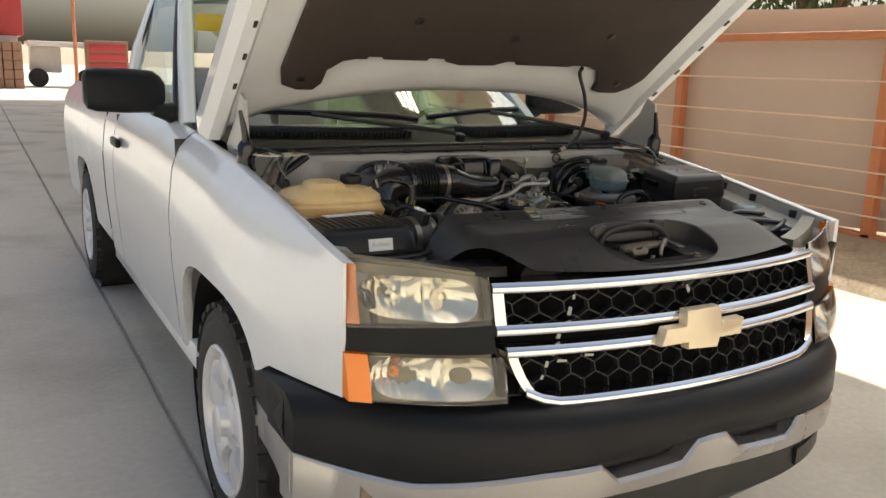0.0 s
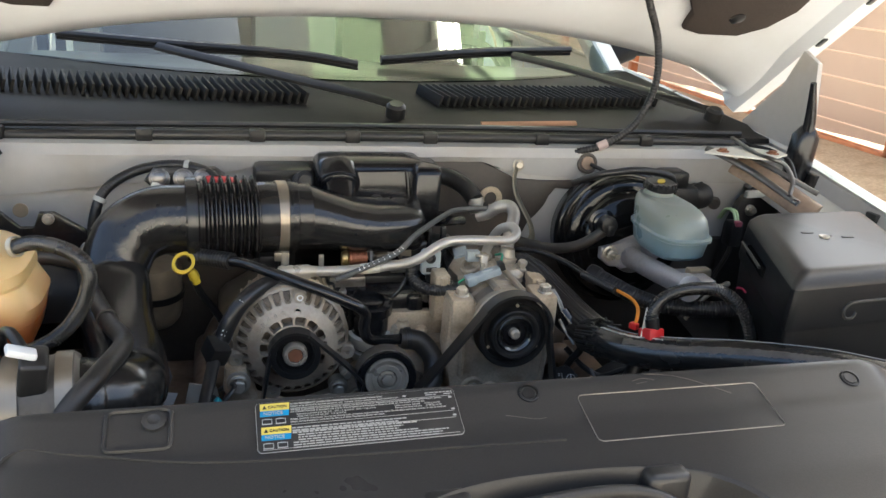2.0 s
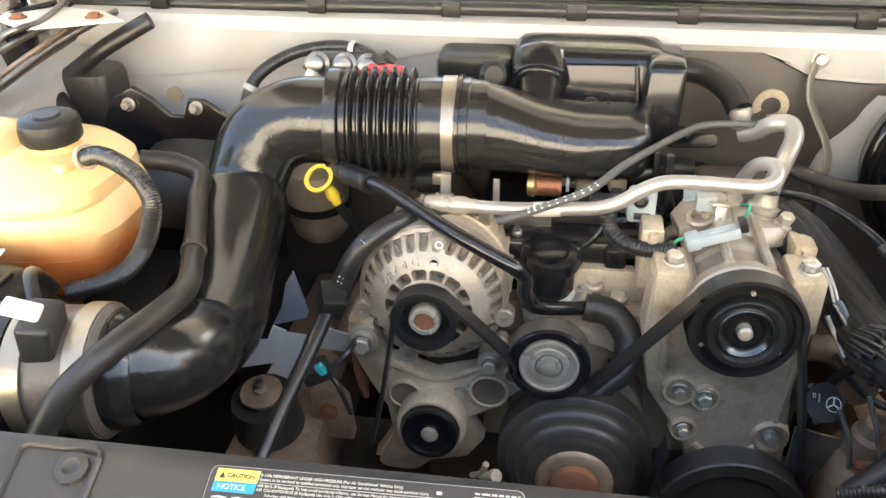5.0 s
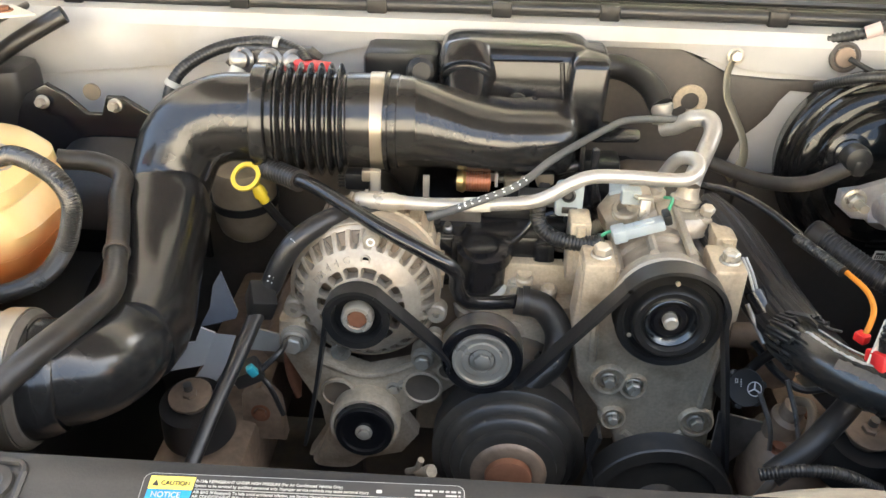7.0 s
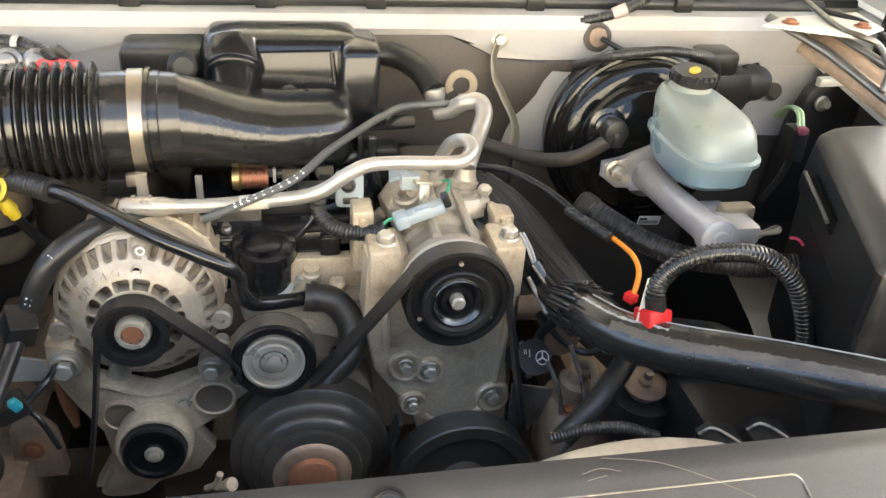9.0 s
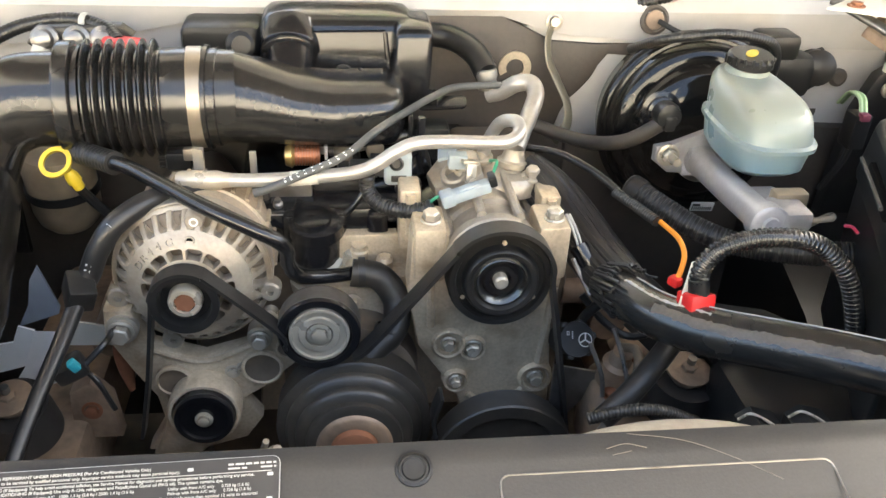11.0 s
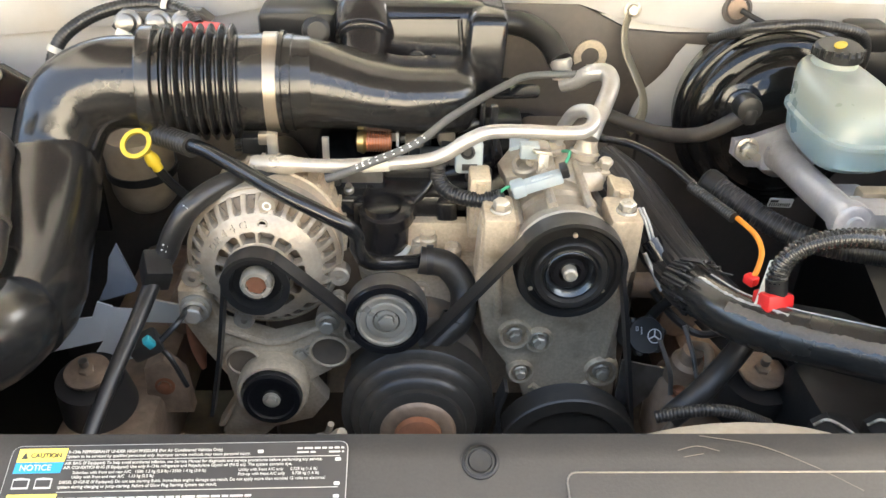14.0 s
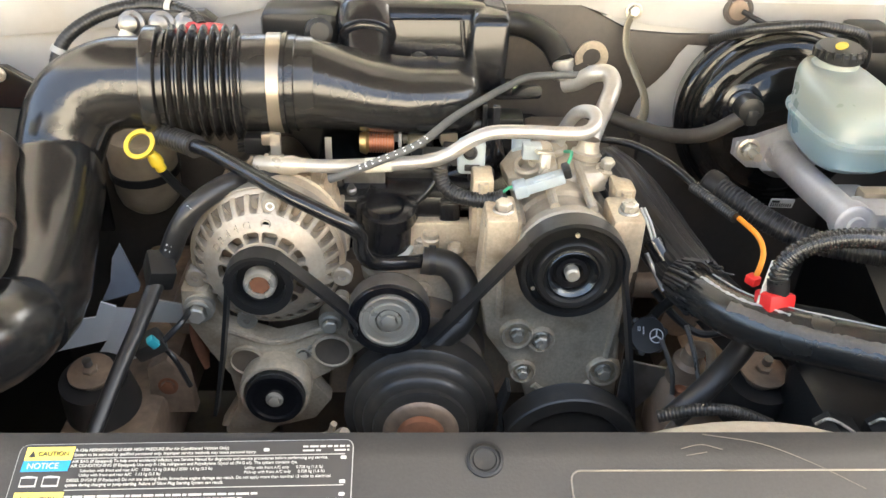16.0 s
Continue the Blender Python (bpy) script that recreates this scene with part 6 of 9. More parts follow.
# ears of the face plate and the boss beside the pipe
for ang in (196, -14, 250):
    c_ = apt(0.0850, radians(ang), -0.022)
    part("ear", lathe(BM(), c_, adir, [(0, 0.0125), (0.016, 0.0120), (0.018, 0.0100), (0.018, 0.0042), (0.012, 0.0038), (0.012, 0.0)], 20), ALU, alt)
c_ = apt(0.0735, radians(82), -0.003)
part("boss", lathe(BM(), c_, adir, [(-0.01, 0.0105), (0.006, 0.0100), (0.008, 0.0085), (0.008, 0.0)], 24), ALU, alt)
part("paint_ring", lathe(BM(), c_ + adir * 0.0078, adir, [(0.0, 0.0050), (0.0010, 0.0048), (0.0010, 0.0030), (0.0, 0.0028)], 20), PAPER, alt, "white paint ring")
part("hole", lathe(BM(), apt(0.0565, radians(84), 0.0135), adir, [(0.0, 0.0055), (0.0022, 0.0054), (0.0028, 0.0042), (0.0012, 0.0036), (0.0, 0.0)], 18), ALU, alt)
part("hole_shade", lathe(BM(), apt(0.0565, radians(84), 0.0142), adir, [(0.0, 0.0036), (0.0008, 0.0034), (0.0008, 0.0)], 14), VOID, alt)
for k, ch in enumerate("DR44G"):
    a = radians(150 - 11.0 * k)
    ax_, ay_ = apt(1, a - math.pi / 2, 0) - AX, apt(1, a, 0) - AX
    text_mesh(ch, 0.0125, apt(0.0530, a, 0.0176) - ax_ * 0.004, ax_, (ay_ - adir * 0.52).normalized(), ALU, alt, "raised_letter", 0.0012)
b = BM()
lathe(b, AX, -adir, [(0.012, 0.0855), (0.035, 0.086), (0.036, 0.083), (0.062, 0.083), (0.063, 0.086), (0.11, 0.084), (0.115, 0.06), (0.12, 0)], 56)
for k in range(30):
    a = TAU * k / 30
    p0, p1 = apt(0.086, a, -0.066), apt(0.086, a, -0.105)
    part("housing_rib", tube(BM(), [p0, p1], 0.003, 5), CAST, alt)
part("housing", b, CAST, alt)
b = BM()
lathe(b, AX, adir, [(-0.012, 0.0), (-0.012, 0.078), (-0.02, 0.08)], 48)
lathe(b, AX, adir, [(-0.012, 0.078), (-0.005, 0.066), (0.0, 0.04), (0.006, 0.03)], 48)
for k in range(36):
    a = TAU * k / 36
    p0, p1 = apt(0.05, a, -0.004), apt(0.076, a + 0.06, -0.008)
    part("rotor_blade", tube(BM(), [p0, p1], 0.0022, 5), CAVITY, alt)
part("rotor", b, CAVITY, alt)
b = BM()
pr = [(0.018, 0.0), (0.018, 0.034), (0.022, 0.036), (0.024, 0.033)]
for k in range(5):
    pr += [(0.025 + k * 0.004, 0.031), (0.027 + k * 0.004, 0.0335), (0.029 + k * 0.004, 0.031)]
pr += [(0.047, 0.036), (0.050, 0.036), (0.050, 0.028), (0.038, 0.026), (0.036, 0.018), (0.036, 0.0)]
lathe(b, AX, adir, pr, 44)
part("pulley", b, BLACK, alt, "black grooved pulley")
b = BM()
lathe(b, AX, adir, [(0.036, 0.0), (0.036, 0.018), (0.046, 0.0175), (0.049, 0.0155), (0.049, 0.0115), (0.046, 0.011)], 32)
part("nut_ring", b, STEEL, alt)
b = BM()
lathe(b, AX, adir, [(0.044, 0.0), (0.0465, 0.0112), (0.047, 0.0)], 6)
part("shaft_end", b, RUST, alt, "rusty shaft end")
b = BM()
for px_, pz_, r in ((-0.273, 0.962, 0.011), (-0.125, 0.945, 0.009), (-0.113, 0.968, 0.006)):
    lathe(b, (px_, 0.715, pz_), adir, [(0, 0), (0, r * 1.6), (0.02, r * 1.6), (0.021, r * 1.2)], 18)
    bolt(b, (px_, 0.694, pz_), adir, r, r * 1.3, 1.35)
part("bolt", b, STEEL, alt)

# accessory bracket below the alternator
abr = thing("alternator_bracket", "dirty cast aluminium accessory bracket", "bracket", (-0.2, 0.72, 0.78))
b = BM()
plate(b, [(-0.292, 0.985), (-0.262, 0.985), (-0.245, 0.935), (-0.19, 0.915), (-0.14, 0.93), (-0.10, 0.965), (-0.075, 0.955), (-0.085, 0.905), (-0.125, 0.868), (-0.15, 0.852), (-0.13, 0.82), (-0.15, 0.79), (-0.20, 0.775), (-0.27, 0.775), (-0.245, 0.82), (-0.25, 0.86), (-0.272, 0.90), (-0.295, 0.95)], 0.022, (0, 0.722, 0), bevel=0.005)
part("casting", b, CAST, abr)
b = BM()
for c, r in (((-0.226, 0.698, 0.888), 0.021), ((-0.125, 0.698, 0.903), 0.024), ((-0.095, 0.698, 0.93), 0.013)):
    lathe(b, c, (0, -1, 0), [(0, r), (0.005, r), (0.006, r * 0.88), (0.001, r * 0.80)], 24)
    # Darker floor colour stands in for shade, so the shallow pocket looks deep.
    part("pocket_floor", lathe(BM(), c, (0, -1, 0), [(0.0035, r * 0.86), (0.0015, r * 0.5), (0.001, 0.0)], 20), CAVITY, abr, "pocket floor darkened for depth")
tube(b, [(-0.245, 0.70, 0.93), (-0.19, 0.70, 0.912), (-0.13, 0.70, 0.935)], 0.004, 8)
part("pocket", b, CAST, abr)
b = BM()
bolt(b, (-0.16, 0.70, 0.895), (0, -1, 0), 0.006, 0.004)
bolt(b, (-0.148, 0.70, 0.901), (0, -1, 0), 0.005, 0.004)
part("bolt", b, STEEL, abr)


def idler(name, at, r, label, hub_r, wide=0.028, flange=BLACK):
    t = thing(name, label, "pulley", at)
    at = Vector(at)
    d = Vector((0, -1, 0.06)).normalized()
    part("drum", lathe(BM(), at, d, [(-wide, 0), (-wide, r * 0.96), (-wide + 0.003, r), (-0.003, r), (0.0, r * 0.96), (0.0, r * 0.80), (-0.003, r * 0.76), (-0.004, hub_r * 1.02), (-0.004, 0)], 56), GLOSSB, t)
    part("worn_band", lathe(BM(), at, d, [(-wide + 0.004, r - 0.001), (-wide + 0.0045, r + 0.0004), (-0.0050, r + 0.0004), (-0.0045, r - 0.001)], 56), DULLST, t, "belt-polished grey band")
    part("hub", lathe(BM(), at, d, [(-0.004, hub_r), (0.0005, hub_r * 0.985), (0.001, hub_r * 0.90), (-0.0015, hub_r * 0.86), (-0.0025, hub_r * 0.68), (-0.0005, hub_r * 0.64), (-0.0005, hub_r * 0.46), (-0.004, hub_r * 0.42), (-0.004, 0)], 40), STEEL, t, "zinc plated hub")
    part("bolt", bolt(BM(), at + d * -0.003, d, r * 0.20, 0.007, 1.5), STEEL, t)
    return t


idler("idler_pulley", (-0.057, 0.662, 0.972), 0.0455, "smooth black idler pulley with a zinc hub", 0.0335, 0.034)
idl2 = idler("tensioner_pulley", (-0.192, 0.662, 0.855), 0.0345, "black tensioner pulley on a cast arm", 0.009, 0.02)
b = BM()
lathe(b, (-0.192, 0.680, 0.858), (0, -1, 0.06), [(-0.03, 0.0), (-0.03, 0.040), (-0.01, 0.042), (0.008, 0.042), (0.012, 0.040), (0.012, 0.0365), (0.0, 0.036)], 40)
loft(b, [oval(c, (1, 0, 0), (0, 1, 0), ra, 0.02, 20, 3) for c, ra in (((-0.195, 0.69, 0.85), 0.04), ((-0.21, 0.70, 0.81), 0.036), ((-0.235, 0.71, 0.77), 0.03))])
part("arm", b, CAST, idl2, "cast tensioner arm")

crank = thing("water_pump_pulley", "large black stepped water pump pulley with a rusty hub", "pulley", (-0.022, 0.62, 0.88))
cd = Vector((0, -1, 0.06)).normalized()
WPC = Vector((-0.0205, 0.66, 0.838))
part("drum", lathe(BM(), WPC, cd, [(-0.04, 0.0), (-0.04, 0.087), (-0.036, 0.0905), (-0.002, 0.0905), (0.0, 0.088), (0.002, 0.080), (0.006, 0.079), (0.010, 0.076), (0.013, 0.0685), (0.018, 0.0675), (0.022, 0.064), (0.025, 0.056), (0.031, 0.055), (0.034, 0.050), (0.034, 0.0)], 72), DUSTP, crank)
part("hub", lathe(BM(), WPC, cd, [(0.034, 0.044), (0.037, 0.0425), (0.039, 0.039), (0.039, 0.028), (0.036, 0.026)], 48), GRIME, crank)
part("shaft", lathe(BM(), WPC, cd, [(0.036, 0.028), (0.046, 0.026), (0.048, 0.022), (0.048, 0)], 32), RUST, crank, "rusty shaft")
pump = thing("steering_pump_pulley", "black grooved power steering pump pulley", "pulley", (0.156, 0.64, 0.80))
pr = [(-0.03, 0), (-0.03, 0.086)]
for k in range(6):
    pr += [(-0.028 + k * 0.0045, 0.083), (-0.0258 + k * 0.0045, 0.0865), (-0.0236 + k * 0.0045, 0.083)]
pr += [(0.001, 0.087), (0.003, 0.085), (0.003, 0.07), (-0.004, 0.066), (-0.006, 0.03), (0.002, 0.026), (0.002, 0)]
part("drum", lathe(BM(), (0.156, 0.630, 0.797), cd, pr, 56), DUSTP, pump)
part("hub", lathe(BM(), (0.156, 0.630, 0.797), cd, [(0.002, 0.024), (0.008, 0.022), (0.009, 0.012), (0.014, 0.011), (0.014, 0)], 28), CAST, pump)
b = BM()
lathe(b, (-0.022, 0.72, 0.86), cd, [(-0.05, 0.0), (-0.05, 0.085), (0.01, 0.08), (0.02, 0.05), (0.02, 0)], 32)
solo("water_pump", b, CAVITY, "dark cast water pump housing", "pump")

# belt
belt = thing("drive_belt", "black ribbed serpentine drive belt", "belt", (0, 0.66, 0.9))


def belt_run(pts, y, w=0.024, t=0.0045):
    p = smooth_path([(x, 0, z) for x, z in pts], 6) if len(pts) > 2 else [np.array((x, 0, z)) for x, z in pts]
    rr = []
    for i, q in enumerate(p):
        a, c = p[max(0, i - 1)], p[min(len(p) - 1, i + 1)]
        d = Vector(c - a).normalized()
        n = Vector((-d.z, 0, d.x)) * t / 2
        q = Vector(q)
        rr.append([q + n + Vector((0, y - w / 2, 0)), q + n + Vector((0, y + w / 2, 0)), q - n + Vector((0, y + w / 2, 0)), q - n + Vector((0, y - w / 2, 0))])
    part("belt_run", loft(BM(), rr), RUBBER, belt)


arc = lambda cx, cz, r, a0, a1, k=7: [(cx + r * math.cos(radians(a0 + (a1 - a0) * i / k)), cz + r * math.sin(radians(a0 + (a1 - a0) * i / k))) for i in range(k + 1)]
belt_run([(-0.262, 0.835), (-0.245, 0.92)] + arc(-0.194, 1.020, 0.0365, 190, 40) + [(-0.10, 0.978), (-0.094, 0.955)], 0.668, 0.022, 0.0040)
belt_run([(-0.02, 0.945), (0.0, 0.962), (0.085, 1.072)] + arc(0.137, 1.045, 0.059, 145, -8) + [(0.205, 0.99), (0.222, 0.90), (0.238, 0.81)], 0.662)
belt_run([(0.078, 0.90), (0.07, 0.86), (0.085, 0.80)], 0.64)

# compressor and its bracket
cbr = thing("compressor_bracket", "stained cast aluminium compressor bracket with bolts", "bracket", (0.14, 0.74, 0.8))
b = BM()
plate(b, [(0.046, 1.070), (0.088, 1.072), (0.09, 1.04), (0.19, 1.035), (0.192, 1.072), (0.222, 1.072), (0.222, 1.02), (0.214, 0.95), (0.222, 0.86), (0.225, 0.79), (0.12, 0.79), (0.105, 0.84), (0.085, 0.875), (0.055, 0.92), (0.042, 1.0)], 0.035, (0, 0.738, 0), bevel=0.007)
part("casting", b, CAST, cbr)
b = BM()
for x, z in ((0.068, 1.072), (0.207, 1.072)):
    box(b, (x - 0.02, 0.70, z - 0.06), (x + 0.016, 0.76, z + 0.008), 0.005)
part("lug", b, CAST, cbr)
b = BM()
for x, z in ((0.068, 1.079), (0.207, 1.079)):
    bolt(b, (x, 0.722, z), (0, -0.1, 1), 0.0095, 0.014, 1.25)
for x, z, r in ((0.092, 0.925, 0.009), (0.121, 0.917, 0.011), (0.103, 0.868, 0.008), (0.202, 0.868, 0.010)):
    bolt(b, (x, 0.7025, z), (0, -1, 0.05), r * 0.8, 0.012, 1.3)
part("bolt", b, STEEL, cbr, "zinc bolt")
b = BM()
for x, z, r in ((0.092, 0.925, 0.019), (0.121, 0.917, 0.016), (0.103, 0.868, 0.015), (0.202, 0.868, 0.020)):
    lathe(b, (x, 0.704, z), (0, -1, 0.05), [(-0.005, r * 1.12), (0.006, r * 1.05), (0.008, r * 0.95), (0.007, r * 0.80), (0.001, r * 0.74), (0.001, 0)], 28)
for p, q in (((0.118, 0.845), (0.145, 0.822)), ((0.19, 0.85), (0.16, 0.822)), ((0.07, 0.95), (0.068, 1.02)), ((0.204, 0.89), (0.212, 1.0))):
    tube(b, [(p[0], 0.703, p[1]), (q[0], 0.703, q[1])], 0.005, 8)
part("boss", b, CAST, cbr)

CC = Vector((0.139, 0.661, 1.038))
comp = thing("compressor", "aluminium air conditioning compressor with a black clutch pulley", "compressor", (0.14, 0.76, 0.98))
pr = [(-0.03, 0.03), (-0.03, 0.055), (-0.028, 0.0585)]
for k in range(6):
    pr += [(-0.026 + k * 0.0038, 0.0555), (-0.0241 + k * 0.0038, 0.058), (-0.0222 + k * 0.0038, 0.0555)]
pr += [(-0.002, 0.0570), (0.0, 0.0555), (0.0, 0.0500), (-0.005, 0.0480), (-0.005, 0.0425), (0.003, 0.0410), (0.006, 0.0400), (0.0075, 0.0380), (0.0065, 0.0330), (0.002, 0.0300), (0.003, 0.0278)]
part("clutch_pulley", lathe(BM(), CC, cd, pr, 64), BLACK, comp, "black clutch pulley")
part("hub_dish", lathe(BM(), CC, cd, [(0.0030, 0.0280), (0.0042, 0.0268), (0.0005, 0.0225), (-0.0045, 0.0200), (-0.0060, 0.0110), (-0.0050, 0.0)], 48), DISH, comp, "worn bare steel hub dish")
part("hub_rim", lathe(BM(), CC, cd, [(-0.0055, 0.0185), (-0.002, 0.0172), (-0.002, 0.0120), (-0.005, 0.0105)], 40), GLOSSB, comp)
part("hub_nut", lathe(BM(), CC, cd, [(-0.006, 0.0), (-0.006, 0.0082), (0.004, 0.0078), (0.006, 0.0055), (0.006, 0)], 20), STEEL, comp)
b = BM()
for k in range(3):
    a = radians(88 + 120 * k)
    lathe(b, CC + Vector((0.0455 * math.cos(a), 0, 0.0455 * math.sin(a))), cd, [(-0.006, 0.0026), (-0.003, 0.0026), (-0.003, 0)], 10)
part("rivet", b, CAST, comp)
b = BM()
lathe(b, CC, -cd, [(0.03, 0.0), (0.03, 0.052), (0.036, 0.058), (0.05, 0.058), (0.055, 0.054), (0.085, 0.053), (0.09, 0.057), (0.10, 0.057), (0.105, 0.053), (0.15, 0.053), (0.155, 0.058), (0.19, 0.058), (0.20, 0.05), (0.20, 0.0)], 40)
for k in range(8):
    a = TAU * k / 8 + 0.3
    c = CC + Vector((0.056 * math.cos(a), 0.05, 0.056 * math.sin(a)))
    part("through_bolt", tube(BM(), [c, c + Vector((0, 0.11, 0))], 0.0055, 8), ALU, comp)
part("body", b, ALU, comp, "cast aluminium body")
b = BM()
plate(b, [(-0.030, -0.020), (0.012, -0.032), (0.030, -0.018), (0.034, 0.030), (0.018, 0.046), (-0.012, 0.042), (-0.034, 0.016)], 0.020, (0.110, 0.812, 1.078), (1, 0.1, 0.28), (-0.1, 1, 0.12), bevel=0.005)
part("valve_housing", b, ALU, comp)
b = BM()
lathe(b, (0.1035, 0.798, 1.092), (-0.25, -0.35, 1), [(0, 0.0165), (0.010, 0.0165), (0.012, 0.0145), (0.012, 0.0105), (0.003, 0.0095), (0.003, 0)], 30)
part("ring_boss", b, ALU, comp)
b = BM()
plate(b, [(-0.014, -0.010), (0.010, -0.012), (0.016, 0.014), (-0.008, 0.018)], 0.006, (0.100, 0.848, 1.100), (1, 0.15, 0.3), (-0.1, 1, 0.1), bevel=0.0015)
part("grey_pad", b, PALEBLUE, comp, "pale blue-grey pad")
b = BM()
box(b, (0.112, 0.772, 1.100), (0.124, 0.778, 1.122), 0.001, turn=rot(-20, 8, 10))
box(b, (0.108, 0.780, 1.118), (0.128, 0.794, 1.122), 0.001, turn=rot(-10, 8, 10))
part("spring_clip", b, STEEL, comp)
b = BM()
loft(b, [oval(c, (1, 0.1, 0), (0, 1, 0.1), ra, rb, 28, 3.0) for c, ra, rb in (((0.172, 0.820, 1.070), 0.036, 0.030), ((0.172, 0.822, 1.084), 0.036, 0.029), ((0.174, 0.824, 1.090), 0.032, 0.025))])
part("port_flange", b, ALU, comp)
b = BM()
for p in ((0.048, 0.77, 1.085), (0.212, 0.775, 1.075)):
    box(b, (p[0] - 0.012, 0.76, 1.02), (p[0] + 0.012, 0.80, p[2] + 0.012), 0.003)
    tube(b, [(p[0], 0.757, p[2] - 0.05), (p[0], 0.757, p[2] + 0.01)], 0.006, 8)
part("ear", b, CAST, comp)
b = BM()
lathe(b, (0.141, 0.852, 1.078), (0, -0.15, 1), [(0, 0.0165), (0.012, 0.0165), (0.014, 0.0140), (0.016, 0.0158), (0.021, 0.0158), (0.023, 0.012), (0.032, 0.0105)], 28)
lathe(b, (0.177, 0.835, 1.078), (0.1, 0.1, 1), [(0, 0.0200), (0.010, 0.0200), (0.012, 0.0175), (0.014, 0.0192), (0.020, 0.0192), (0.022, 0.0150), (0.028, 0.0130), (0.036, 0.0125)], 28)
part("port_fitting", b, ALU, comp)
b = BM()
bolt(b, (0.199, 0.812, 1.086), (0, -0.2, 1), 0.0085, 0.015)
bolt(b, (0.112, 0.80, 1.10), (0, -0.2, 1), 0.008, 0.016, 1.2)
part("bolt", b, STEEL, comp)
b = BM()
box(b, (0.083, 0.735, 1.097), (0.137, 0.752, 1.110), 0.003, turn=rot(0, -18, 4))
box(b, (0.080, 0.733, 1.088), (0.096, 0.754, 1.104), 0.003, turn=rot(0, -18, 4))
box(b, (0.100, 0.738, 1.108), (0.124, 0.748, 1.113), 0.002, turn=rot(0, -18, 4))
part("relief_cap", box(BM(), (0.094, 0.79, 1.108), (0.116, 0.805, 1.126), 0.002), PALEBLUE, comp, "pale blue-grey cap")
conn = part("plug_connector", b, PALEBLUE, comp, "pale blue-grey plug connector")
b = BM()
box(b, (0.133, 0.736, 1.112), (0.142, 0.756, 1.124), 0.002, turn=rot(0, -18, 0))
part("lock_tab", b, BLACK, conn)
GREENW = material("green_wire", (0.05, 0.30, 0.16), 0.4, vary=0.05, bump=0.0)
for p in ([(0.086, 0.745, 1.10), (0.075, 0.75, 1.093), (0.068, 0.75, 1.086)], [(0.138, 0.75, 1.122), (0.146, 0.77, 1.128), (0.142, 0.79, 1.120)]):
    part("wire", tube(BM(), p, 0.002, 6), GREENW, comp, "thin green wire")


def run(name, pts, r, mat, label, cat, seg=14, ridge=0.0, pitch=0.0, flat=1.0, extra=None):
    t = thing(name, label, cat, pts[0][:3])
    part("sleeve" if ridge else "pipe", tube(BM(), pts, r, seg, 8, ridge, pitch, flat), mat, t)
    return t


# refrigerant lines
ln = run("refrigerant_line", [(-0.160, 0.775, 1.106), (-0.115, 0.772, 1.107), (-0.051, 0.766, 1.114), (-0.014, 0.760, 1.121), (0.008, 0.757, 1.131), (0.032, 0.757, 1.148), (0.055, 0.760, 1.156), (0.091, 0.763, 1.156), (0.129, 0.767, 1.153), (0.158, 0.772, 1.152), (0.172, 0.783, 1.158), (0.170, 0.798, 1.165), (0.158, 0.82, 1.155), (0.150, 0.835, 1.133), (0.144, 0.845, 1.106), (0.142, 0.849, 1.09)], 0.0078, PIPE, "bright aluminium refrigerant line bent over the engine", "pipe", 16)
b = BM()
lathe(b, (-0.210, 0.775, 1.106), (1, 0, 0), [(0, 0.0), (0, 0.009), (0.006, 0.011), (0.012, 0.0095), (0.018, 0.011), (0.024, 0.0095), (0.032, 0.011), (0.045, 0.011), (0.05, 0.0088), (0.06, 0.008)], 20)
part("crimp_fitting", b, STEEL, ln, "tan crimped fitting")
b = BM()
lathe(b, (-0.085, 0.7695, 1.1095), (1, -0.09, 0.11), [(0, 0.0079), (0, 0.0085), (0.03, 0.0085), (0.03, 0.0079)], 16)
part("paper_tag", b, PRIMER, ln)
big = run("suction_line", [(0.186, 0.858, 1.100), (0.198, 0.885, 1.112), (0.214, 0.92, 1.122), (0.226, 0.945, 1.140), (0.222, 0.962, 1.150), (0.205, 0.972, 1.146), (0.188, 0.985, 1.130), (0.172, 0.995, 1.122)], 0.0115, PIPE, "thick aluminium suction line curving to the firewall", "pipe", 18)
b = BM()
lathe(b, (0.172, 0.998, 1.128), (-0.15, 0.2, 1), [(0, 0.013), (0.006, 0.015), (0.012, 0.0125), (0.018, 0.015), (0.026, 0.015), (0.028, 0.011)], 20)
part("crimp_fitting", b, PIPE, big)
run("suction_hose", [(0.168, 1.003, 1.15), (0.155, 1.03, 1.168), (0.125, 1.06, 1.18), (0.08, 1.07, 1.183)], 0.0165, RUBBER, "thick black rubber suction hose", "hose", 18)
THR = [(-0.125, 0.757, 1.098), (-0.108, 0.755, 1.105), (-0.076, 0.752, 1.121), (-0.026, 0.775, 1.134), (0.013, 0.83, 1.141), (0.05, 0.88, 1.143), (0.089, 0.93, 1.144), (0.127, 0.97, 1.142), (0.216, 0.985, 1.14)]
thr = run("throttle_cable", THR, 0.0048, material("grey_braided_cable", (0.09, 0.09, 0.085), 0.5, vary=0.25, grain=400, bump=0.3), "grey throttle cable with white print crossing the engine", "cable", 10)
cp_ = smooth_path([p + (0,) for p in THR], 12)
